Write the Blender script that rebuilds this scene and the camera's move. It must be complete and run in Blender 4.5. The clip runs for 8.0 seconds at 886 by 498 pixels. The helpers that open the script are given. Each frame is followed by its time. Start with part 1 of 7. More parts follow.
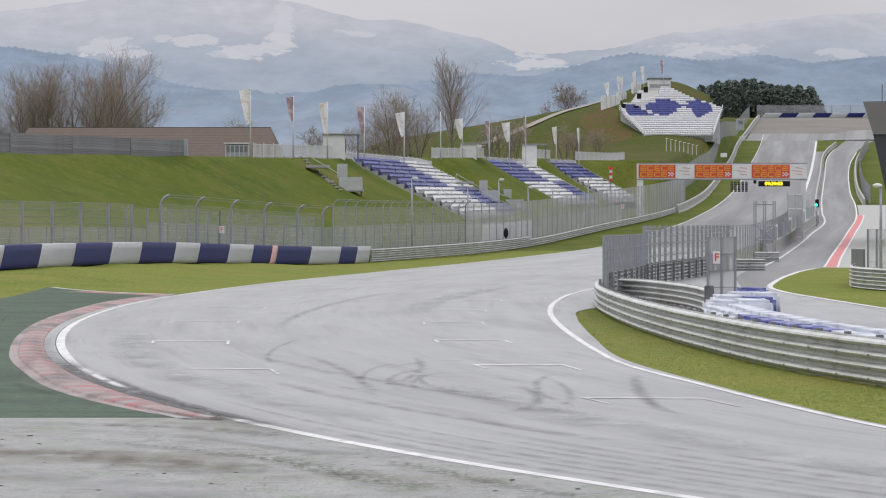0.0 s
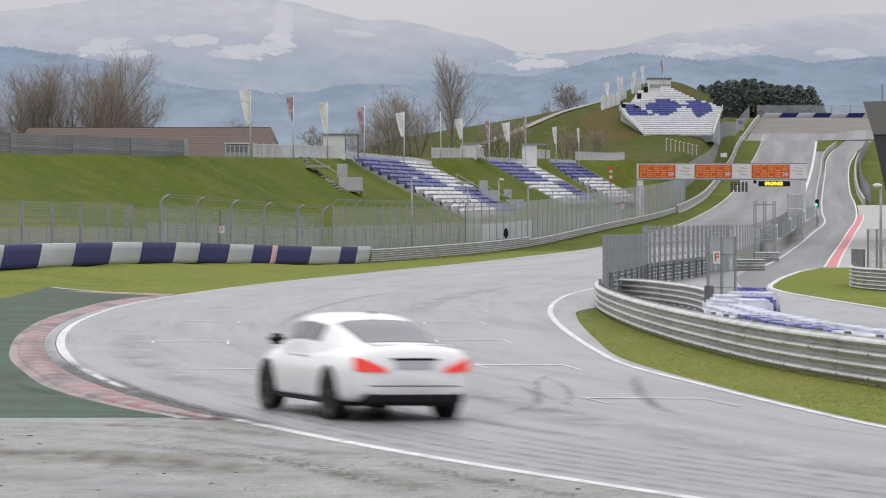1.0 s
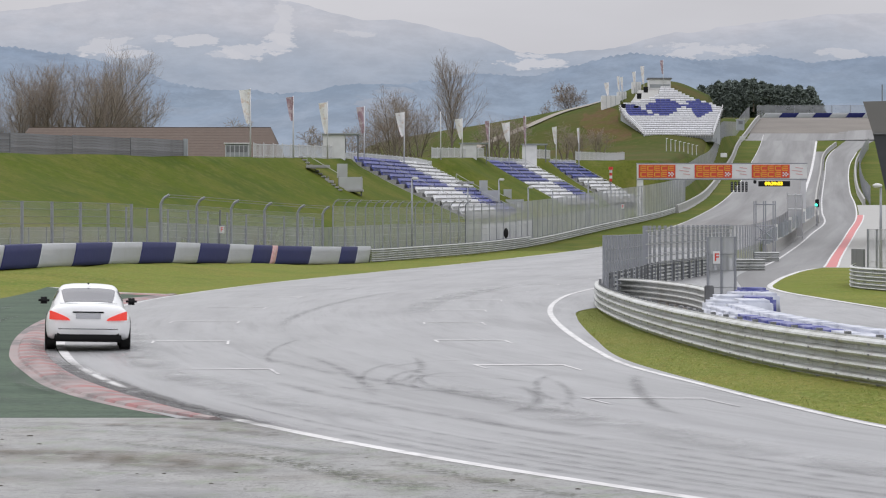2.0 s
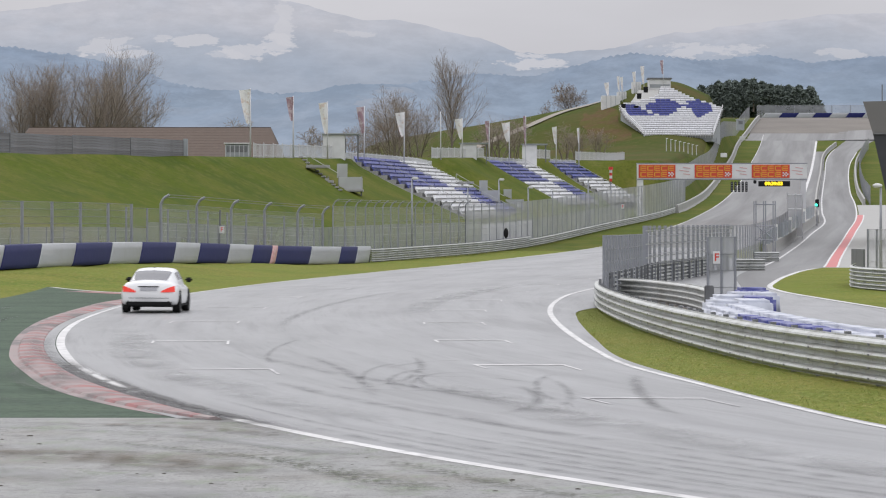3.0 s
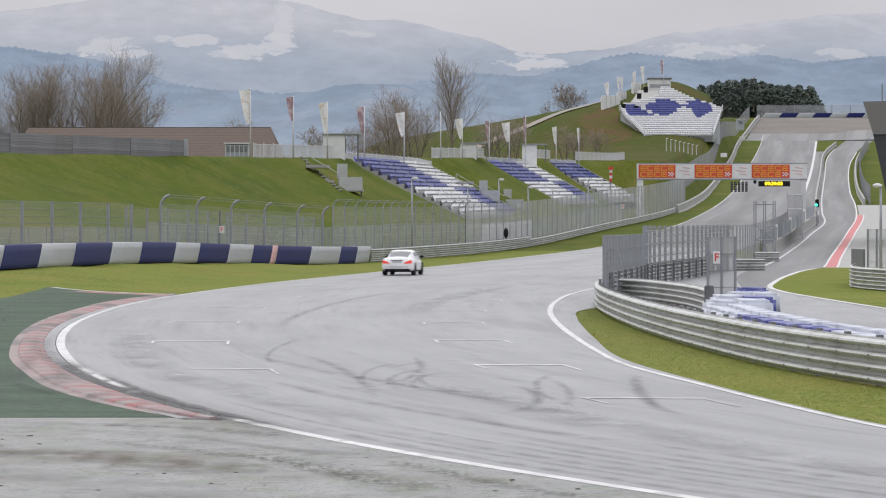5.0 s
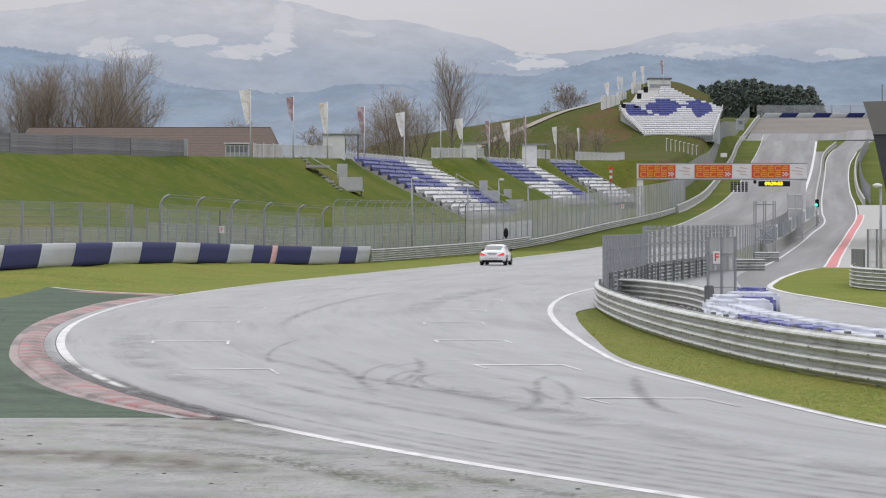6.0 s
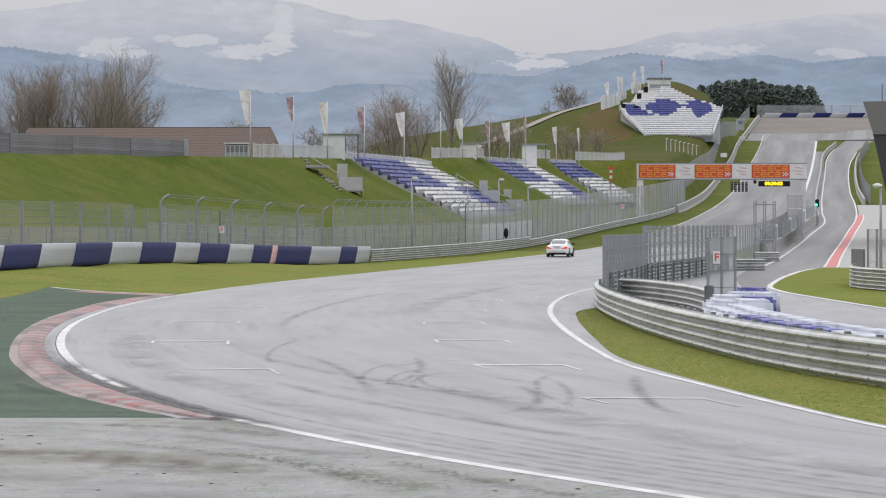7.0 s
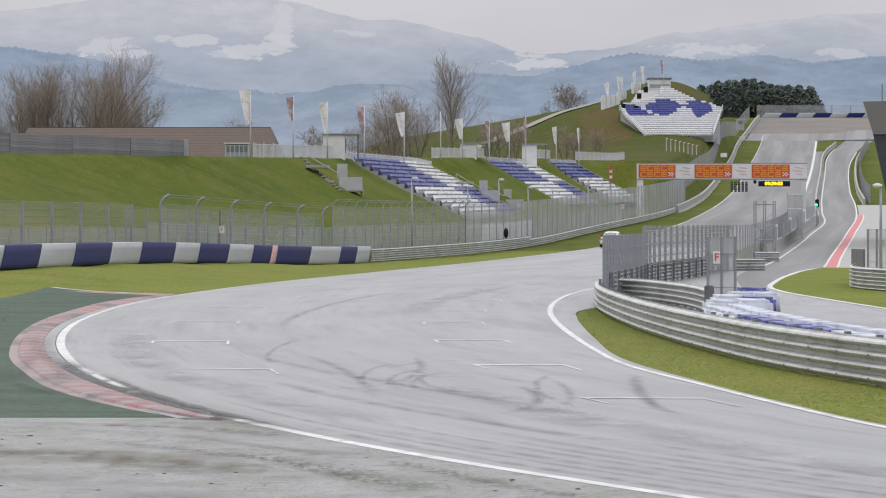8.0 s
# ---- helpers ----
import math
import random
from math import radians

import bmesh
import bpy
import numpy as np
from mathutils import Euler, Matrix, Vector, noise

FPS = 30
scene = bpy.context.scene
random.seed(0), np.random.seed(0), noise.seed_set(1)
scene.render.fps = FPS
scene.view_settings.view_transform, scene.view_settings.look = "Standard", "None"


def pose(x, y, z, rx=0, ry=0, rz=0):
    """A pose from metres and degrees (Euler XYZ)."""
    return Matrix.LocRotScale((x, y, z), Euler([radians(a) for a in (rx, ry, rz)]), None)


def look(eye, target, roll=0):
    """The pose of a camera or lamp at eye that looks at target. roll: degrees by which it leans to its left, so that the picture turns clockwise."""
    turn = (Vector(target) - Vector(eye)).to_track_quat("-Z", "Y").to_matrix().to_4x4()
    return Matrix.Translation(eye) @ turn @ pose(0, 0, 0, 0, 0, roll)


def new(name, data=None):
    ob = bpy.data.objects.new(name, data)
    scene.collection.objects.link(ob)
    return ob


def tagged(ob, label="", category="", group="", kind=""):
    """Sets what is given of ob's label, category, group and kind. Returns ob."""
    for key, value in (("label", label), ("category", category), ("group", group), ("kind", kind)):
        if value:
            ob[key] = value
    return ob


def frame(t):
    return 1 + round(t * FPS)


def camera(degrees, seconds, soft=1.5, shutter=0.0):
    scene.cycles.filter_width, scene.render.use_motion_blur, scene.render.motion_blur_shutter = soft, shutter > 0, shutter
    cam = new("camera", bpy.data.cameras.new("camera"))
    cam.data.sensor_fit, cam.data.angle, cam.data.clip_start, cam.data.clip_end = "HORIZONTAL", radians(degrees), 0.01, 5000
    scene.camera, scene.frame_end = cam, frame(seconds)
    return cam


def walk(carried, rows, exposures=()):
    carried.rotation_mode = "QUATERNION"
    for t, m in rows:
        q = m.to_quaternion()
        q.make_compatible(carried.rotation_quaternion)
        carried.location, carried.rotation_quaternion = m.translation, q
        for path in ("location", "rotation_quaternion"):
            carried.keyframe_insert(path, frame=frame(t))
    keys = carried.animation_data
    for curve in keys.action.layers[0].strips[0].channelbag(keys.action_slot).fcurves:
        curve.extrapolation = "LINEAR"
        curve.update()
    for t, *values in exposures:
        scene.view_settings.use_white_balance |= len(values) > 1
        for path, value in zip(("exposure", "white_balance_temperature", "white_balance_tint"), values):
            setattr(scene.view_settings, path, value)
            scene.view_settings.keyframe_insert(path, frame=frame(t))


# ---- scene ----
# camera: fixed on a stand beside the corner, long lens, looking up the straight
cam = camera(14.89, 8.0, 1.12, 0.5)
EYE = (0, 0, 2.49)
AIM = look(EYE, (0, 600, -0.31))
walk(cam, [(0.0, AIM), (8.0, AIM)])

# ---- world and light: a closed, bright overcast ----
world = bpy.data.worlds.new("overcast_sky")
scene.world = world
world.use_nodes = True
wt = world.node_tree
wt.nodes.clear()
w_out = wt.nodes.new("ShaderNodeOutputWorld")
w_bg = wt.nodes.new("ShaderNodeBackground")
w_sky = wt.nodes.new("ShaderNodeTexSky")
w_sky.sky_type = "NISHITA"
w_sky.sun_disc = False
w_sky.sun_elevation = radians(42)
w_sky.sun_rotation = radians(325)
w_sky.air_density, w_sky.dust_density = 2.0, 4.0
w_scale = wt.nodes.new("ShaderNodeMix")
w_scale.data_type, w_scale.blend_type = "RGBA", "MIX"
w_scale.inputs["Factor"].default_value = 0.93
w_dim = wt.nodes.new("ShaderNodeVectorMath")
w_dim.operation = "SCALE"
w_dim.inputs["Scale"].default_value = 0.1
wt.links.new(w_sky.outputs["Color"], w_dim.inputs[0])
w_co = wt.nodes.new("ShaderNodeTexCoord")
w_sep = wt.nodes.new("ShaderNodeSeparateXYZ")
wt.links.new(w_co.outputs["Generated"], w_sep.inputs[0])
w_ramp = wt.nodes.new("ShaderNodeValToRGB")
w_ramp.color_ramp.elements[0].position = 0.0
w_ramp.color_ramp.elements[0].color = (0.525, 0.532, 0.588, 1)
w_ramp.color_ramp.elements[1].position = 0.75
w_ramp.color_ramp.elements[1].color = (1.49, 1.50, 1.57, 1)
wt.links.new(w_sep.outputs["Z"], w_ramp.inputs["Fac"])
w_noise = wt.nodes.new("ShaderNodeTexNoise")
w_noise.inputs["Scale"].default_value = 7.0
w_noise.inputs["Detail"].default_value = 5.0
w_str = wt.nodes.new("ShaderNodeMapping")
w_str.inputs["Scale"].default_value = (1.0, 1.0, 5.0)
wt.links.new(w_co.outputs["Generated"], w_str.inputs["Vector"])
wt.links.new(w_str.outputs["Vector"], w_noise.inputs["Vector"])
w_nr = wt.nodes.new("ShaderNodeMapRange")
w_nr.inputs["From Min"].default_value, w_nr.inputs["From Max"].default_value = 0.3, 0.7
w_nr.inputs["To Min"].default_value, w_nr.inputs["To Max"].default_value = 0.93, 1.07
wt.links.new(w_noise.outputs["Fac"], w_nr.inputs["Value"])
w_mul = wt.nodes.new("ShaderNodeVectorMath")
w_mul.operation = "SCALE"
wt.links.new(w_ramp.outputs["Color"], w_mul.inputs[0])
wt.links.new(w_nr.outputs["Result"], w_mul.inputs["Scale"])
wt.links.new(w_dim.outputs["Vector"], w_scale.inputs["A"])
wt.links.new(w_mul.outputs["Vector"], w_scale.inputs["B"])
wt.links.new(w_scale.outputs["Result"], w_bg.inputs["Color"])
w_bg.inputs["Strength"].default_value = 1.0
wt.links.new(w_bg.outputs["Background"], w_out.inputs["Surface"])

sun = new("sun", bpy.data.lights.new("sun", "SUN"))
sun.data.energy, sun.data.angle, sun.data.color = 0.7, radians(25), (1.0, 0.97, 0.93)
sun.matrix_basis = look((-90, 190, 170), (0, 60, 0))


# ---- materials ----
def material(name, base, rough=0.6, metal=0.0, spots=(), bump=0.0, bump_scale=40.0, spec=0.5, alpha=1.0, coat=0.0, glow=None, vary=0.0, lane=False, wet=None):
    """spots: (colour, scale, low, high, strength, stretch) noise stains laid over the base one after another.
    lane: the stains follow the road (across, along) instead of the map. wet: (scale, stretch, smoothest, roughest) patches of damp."""
    m = bpy.data.materials.new(name)
    m.use_nodes = True
    nt = m.node_tree
    bsdf = nt.nodes["Principled BSDF"]
    co = nt.nodes.new("ShaderNodeTexCoord")
    last = nt.nodes.new("ShaderNodeRGB")
    last.outputs[0].default_value = (*base, 1)
    sock = last.outputs[0]
    for colour, scale, low, high, strength, stretch in spots:
        mp = nt.nodes.new("ShaderNodeMapping")
        mp.inputs["Scale"].default_value = stretch
        no = nt.nodes.new("ShaderNodeTexNoise")
        no.inputs["Scale"].default_value = scale
        no.inputs["Detail"].default_value = 6.0
        no.inputs["Roughness"].default_value = 0.6
        mr = nt.nodes.new("ShaderNodeMapRange")
        mr.inputs["From Min"].default_value, mr.inputs["From Max"].default_value = low, high
        mr.inputs["To Max"].default_value = strength
        mx = nt.nodes.new("ShaderNodeMix")
        mx.data_type = "RGBA"
        mx.inputs["B"].default_value = (*colour, 1)
        nt.links.new(co.outputs["UV" if lane else "Object"], mp.inputs["Vector"])
        nt.links.new(mp.outputs["Vector"], no.inputs["Vector"])
        nt.links.new(no.outputs["Fac"], mr.inputs["Value"])
        nt.links.new(mr.outputs["Result"], mx.inputs["Factor"])
        nt.links.new(sock, mx.inputs["A"])
        sock = mx.outputs["Result"]
    if vary:
        oi = nt.nodes.new("ShaderNodeObjectInfo")
        mr = nt.nodes.new("ShaderNodeMapRange")
        mr.inputs["To Min"].default_value, mr.inputs["To Max"].default_value = 1 - vary, 1 + vary
        vm = nt.nodes.new("ShaderNodeVectorMath")
        vm.operation = "SCALE"
        nt.links.new(oi.outputs["Random"], mr.inputs["Value"])
        nt.links.new(sock, vm.inputs[0])
        nt.links.new(mr.outputs["Result"], vm.inputs["Scale"])
        sock = vm.outputs["Vector"]
    nt.links.new(sock, bsdf.inputs["Base Color"])
    bsdf.inputs["Roughness"].default_value = rough
    if wet:
        mp = nt.nodes.new("ShaderNodeMapping")
        mp.inputs["Scale"].default_value = wet[1]
        no = nt.nodes.new("ShaderNodeTexNoise")
        no.inputs["Scale"].default_value = wet[0]
        no.inputs["Detail"].default_value = 6.0
        mr = nt.nodes.new("ShaderNodeMapRange")
        mr.inputs["From Min"].default_value, mr.inputs["From Max"].default_value = 0.38, 0.62
        mr.inputs["To Min"].default_value, mr.inputs["To Max"].default_value = wet[2], wet[3]
        nt.links.new(co.outputs["UV" if lane else "Object"], mp.inputs["Vector"])
        nt.links.new(mp.outputs["Vector"], no.inputs["Vector"])
        nt.links.new(no.outputs["Fac"], mr.inputs["Value"])
        nt.links.new(mr.outputs["Result"], bsdf.inputs["Roughness"])
    bsdf.inputs["Metallic"].default_value = metal
    bsdf.inputs["Specular IOR Level"].default_value = spec
    bsdf.inputs["Alpha"].default_value = alpha
    bsdf.inputs["Coat Weight"].default_value = coat
    if glow:
        bsdf.inputs["Emission Color"].default_value = (*glow[:3], 1)
        bsdf.inputs["Emission Strength"].default_value = glow[3]
    if bump:
        bn = nt.nodes.new("ShaderNodeTexNoise")
        bn.inputs["Scale"].default_value = bump_scale
        bn.inputs["Detail"].default_value = 4.0
        bu = nt.nodes.new("ShaderNodeBump")
        bu.inputs["Strength"].default_value = bump
        bu.inputs["Distance"].default_value = 0.02
        nt.links.new(co.outputs["Object"], bn.inputs["Vector"])
        nt.links.new(bn.outputs["Fac"], bu.inputs["Height"])
        nt.links.new(bu.outputs["Normal"], bsdf.inputs["Normal"])
    return m


def mesh_screen(name, colour, cover):
    """Woven wire screen: fine wires with open air between them."""
    m = bpy.data.materials.new(name)
    m.use_nodes = True
    nt = m.node_tree
    bsdf = nt.nodes["Principled BSDF"]
    bsdf.inputs["Base Color"].default_value = (*colour, 1)
    bsdf.inputs["Metallic"].default_value = 0.3
    bsdf.inputs["Roughness"].default_value = 0.5
    co = nt.nodes.new("ShaderNodeTexCoord")
    no = nt.nodes.new("ShaderNodeTexNoise")
    no.inputs["Scale"].default_value = 0.4
    mr = nt.nodes.new("ShaderNodeMapRange")
    mr.inputs["From Min"].default_value, mr.inputs["From Max"].default_value = 0.3, 0.7
    mr.inputs["To Min"].default_value, mr.inputs["To Max"].default_value = cover * 0.85, cover * 1.15
    nt.links.new(co.outputs["Object"], no.inputs["Vector"])
    nt.links.new(no.outputs["Fac"], mr.inputs["Value"])
    nt.links.new(mr.outputs["Result"], bsdf.inputs["Alpha"])
    return m


ONE = (1, 1, 1)
ASPHALT = material("damp_asphalt", (0.245, 0.245, 0.250), 0.42, 0, [
    ((0.295, 0.295, 0.303), 0.22, 0.42, 0.64, 0.75, (1.0, 0.10, 1)),
    ((0.155, 0.152, 0.16), 0.38, 0.50, 0.68, 0.55, (1.0, 0.08, 1)),
    ((0.30, 0.30, 0.308), 1.5, 0.48, 0.64, 0.6, (1.0, 0.05, 1)),
    ((0.14, 0.137, 0.143), 2.4, 0.53, 0.66, 0.55, (1.0, 0.03, 1)),
    ((0.14, 0.137, 0.143), 9.0, 0.54, 0.66, 0.5, (1.0, 0.02, 1)),
    ((0.16, 0.155, 0.16), 30.0, 0.48, 0.66, 0.5, (1, 0.35, 1))], 0.2, 60, lane=True, wet=(0.5, (0.8, 0.12, 1), 0.28, 0.44))
# darker base than ASPHALT, for the climbing straight, pit lane and turn
ASPHALT_DARK = material("darker_grey_asphalt", (0.128, 0.125, 0.126), 0.6, 0, [
    ((0.165, 0.162, 0.162), 0.25, 0.44, 0.62, 0.7, (1.0, 0.012, 1)),
    ((0.088, 0.086, 0.088), 0.5, 0.50, 0.64, 0.7, (1.0, 0.012, 1)),
    ((0.15, 0.148, 0.15), 1.6, 0.48, 0.64, 0.5, (1.0, 0.008, 1))], 0.2, 60, lane=True, wet=(0.4, (0.8, 0.02, 1), 0.42, 0.6))
ASPHALT_NEAR = material("run_off_asphalt", (0.205, 0.206, 0.204), 0.5, 0, [
    ((0.265, 0.262, 0.255), 2.0, 0.44, 0.60, 0.85, (0.6, 0.40, 1)),
    ((0.155, 0.14, 0.115), 0.45, 0.50, 0.62, 0.7, (0.5, 0.8, 1)),
    ((0.15, 0.185, 0.12), 2.4, 0.53, 0.63, 0.7, (0.7, 0.40, 1)),
    ((0.11, 0.105, 0.10), 5.0, 0.54, 0.62, 0.7, (0.6, 0.45, 1)),
    ((0.045, 0.04, 0.036), 16.0, 0.62, 0.66, 0.9, (0.7, 0.35, 1)),
    ((0.12, 0.115, 0.11), 30.0, 0.5, 0.62, 0.6, (1, 0.3, 1)),
    ((0.30, 0.30, 0.30), 45.0, 0.54, 0.64, 0.5, (1, 0.3, 1))], 0.4, 50, wet=(0.8, (0.7, 0.4, 1), 0.38, 0.65))
GREEN = material("green_painted_asphalt", (0.088, 0.122, 0.088), 0.85, 0, [
    ((0.06, 0.085, 0.065), 0.5, 0.45, 0.62, 0.8, (0.4, 0.9, 1)),
    ((0.10, 0.14, 0.11), 1.1, 0.54, 0.68, 0.5, (0.35, 1.2, 1)),
    ((0.04, 0.05, 0.045), 3.0, 0.55, 0.66, 0.6, (0.25, 1.2, 1)),
    ((0.035, 0.045, 0.04), 12.0, 0.5, 0.64, 0.5, (0.6, 0.3, 1))], 0.3, 50, 0.12)
CONCRETE = material("pale_concrete", (0.35, 0.345, 0.335), 0.75, 0, [((0.3, 0.29, 0.27), 0.8, 0.45, 0.7, 0.6, ONE)], 0.2, 30)
GRAVEL = material("gravel_trap", (0.135, 0.120, 0.108), 0.9, 0, [((0.20, 0.18, 0.16), 0.05, 0.4, 0.65, 0.7, ONE)], 0.5, 20)
GRASS = material("wet_winter_grass", (0.145, 0.180, 0.028), 0.8, 0, [
    ((0.215, 0.19, 0.045), 0.10, 0.44, 0.66, 0.7, ONE),
    ((0.085, 0.13, 0.018), 0.22, 0.48, 0.70, 0.7, ONE),
    ((0.19, 0.185, 0.035), 1.6, 0.5, 0.66, 0.5, (1, 0.4, 1)),
    ((0.27, 0.235, 0.075), 5.0, 0.50, 0.66, 0.6, (1, 0.35, 1)),
    ((0.16, 0.105, 0.04), 2.6, 0.58, 0.70, 0.6, (1, 0.4, 1)),
    ((0.17, 0.22, 0.06), 7.0, 0.54, 0.66, 0.5, (1, 0.4, 1)),
    ((0.075, 0.10, 0.012), 9.0, 0.47, 0.64, 0.5, (1, 0.35, 1))], 1.0, 12, 0.05)
EARTH_DARK = material("damp_dark_earth", (0.05, 0.042, 0.034), 0.9, 0, [((0.09, 0.08, 0.06), 8.0, 0.5, 0.65, 0.6, ONE)])
EARTH = material("bare_earth", (0.105, 0.068, 0.036), 0.95, 0, [((0.085, 0.085, 0.022), 0.22, 0.42, 0.58, 0.9, ONE), ((0.13, 0.095, 0.05), 1.2, 0.5, 0.65, 0.6, ONE)], 0.5, 5, 0.05)
WHITE_LINE = material("worn_white_road_paint", (0.64, 0.63, 0.63), 0.55, 0, [((0.36, 0.35, 0.36), 2.2, 0.50, 0.62, 0.75, (1, 0.4, 1)), ((0.5, 0.49, 0.49), 0.5, 0.45, 0.6, 0.6, ONE)])
FADED_LINE = material("faded_white_road_paint", (0.56, 0.55, 0.56), 0.5, 0, [((0.30, 0.29, 0.3), 1.2, 0.42, 0.62, 0.9, ONE)])
KERB_RED = material("faded_red_kerb_paint", (0.33, 0.13, 0.13), 0.7, 0, [((0.26, 0.20, 0.20), 1.2, 0.44, 0.60, 0.9, (1, 0.4, 1)), ((0.12, 0.11, 0.11), 0.5, 0.47, 0.58, 0.85, (1, 0.3, 1))], 0.2, 40)
KERB_PALE = material("scuffed_pale_kerb_paint", (0.29, 0.235, 0.23), 0.7, 0, [((0.34, 0.19, 0.19), 1.2, 0.52, 0.64, 0.6, ONE), ((0.12, 0.11, 0.11), 0.5, 0.47, 0.58, 0.85, (1, 0.3, 1))], 0.2, 40)
RED_STRIPE = material("red_lane_paint", (0.50, 0.13, 0.13), 0.55, 0, [((0.36, 0.2, 0.2), 1.0, 0.5, 0.7, 0.6, ONE)])
STEEL = material("galvanised_steel", (0.50, 0.51, 0.50), 0.5, 0.3, [((0.33, 0.33, 0.31), 1.1, 0.45, 0.66, 0.75, ONE), ((0.20, 0.19, 0.16), 6.0, 0.54, 0.68, 0.6, (1, 1, 0.25)), ((0.56, 0.57, 0.58), 0.5, 0.5, 0.62, 0.5, ONE), ((0.15, 0.14, 0.11), 18.0, 0.58, 0.68, 0.5, (1, 0.5, 0.5))], 0.08, 20)
STEEL_DARK = material("weathered_dark_steel", (0.20, 0.205, 0.215), 0.5, 0.5, [((0.12, 0.12, 0.12), 1.5, 0.5, 0.7, 0.6, ONE)])
POST_GREY = material("grey_post_steel", (0.30, 0.31, 0.34), 0.5, 0.4, [((0.2, 0.2, 0.22), 2.0, 0.5, 0.7, 0.5, ONE)])
SCREEN = mesh_screen("fence_wire_screen", (0.50, 0.51, 0.54), 0.17)
SCREEN_DENSE = mesh_screen("dense_fence_wire_screen", (0.50, 0.51, 0.54), 0.42)
WHITE_PAINT = material("white_painted_sheet", (0.70, 0.70, 0.70), 0.5, 0, [((0.5, 0.5, 0.49), 0.6, 0.5, 0.72, 0.5, ONE)])
PAD_BLUE = material("blue_barrier_vinyl", (0.018, 0.022, 0.10), 0.5, 0, [((0.03, 0.035, 0.13), 1.5, 0.5, 0.72, 0.5, ONE)], 0.2, 3, 0.12)
PAD_GREY = material("pale_grey_barrier_vinyl", (0.36, 0.37, 0.39), 0.32, 0, [((0.30, 0.30, 0.30), 1.3, 0.5, 0.72, 0.6, ONE), ((0.5, 0.5, 0.52), 0.5, 0.5, 0.7, 0.6, (0.4, 0.4, 5))], 0.15, 3)
PAD_RED = material("red_hatched_vinyl", (0.55, 0.22, 0.22), 0.45, 0, [((0.65, 0.5, 0.5), 4.0, 0.45, 0.55, 0.8, (3, 3, 1))])
SEAT_BLUE = material("blue_seat_plastic", (0.10, 0.115, 0.36), 0.4, 0, [((0.16, 0.18, 0.4), 1.0, 0.5, 0.7, 0.4, ONE)], vary=0.12)
SEAT_WHITE = material("white_seat_plastic", (0.74, 0.74, 0.76), 0.4, 0, [((0.6, 0.6, 0.6), 1.0, 0.5, 0.7, 0.5, ONE)], vary=0.06)
BLACK = material("black_plastic", (0.013, 0.013, 0.014), 0.7, spec=0.2)
BARK = material("winter_bark", (0.17, 0.14, 0.115), 0.85, 0, [((0.2, 0.16, 0.12), 2.0, 0.45, 0.7, 0.6, ONE)], 0.4, 12)
TWIG = material("winter_twigs", (0.30, 0.25, 0.21), 0.85, 0, [((0.20, 0.15, 0.115), 0.3, 0.45, 0.65, 0.7, ONE)])
# base colour lightened for the haze in front of the far row
NEEDLES = material("hazed_conifer_needles", (0.15, 0.18, 0.16), 0.8, 0, [((0.05, 0.065, 0.05), 0.6, 0.45, 0.62, 0.8, ONE)])
# darker green than GRASS, for the bank and the ground past y 290
BANK_GRASS = material("deep_green_grass", (0.080, 0.106, 0.012), 0.8, 0, [
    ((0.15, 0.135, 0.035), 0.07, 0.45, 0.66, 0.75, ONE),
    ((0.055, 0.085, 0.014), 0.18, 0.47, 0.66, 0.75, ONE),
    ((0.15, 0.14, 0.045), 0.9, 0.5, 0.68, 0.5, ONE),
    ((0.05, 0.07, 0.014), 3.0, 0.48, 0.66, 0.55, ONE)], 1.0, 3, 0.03)


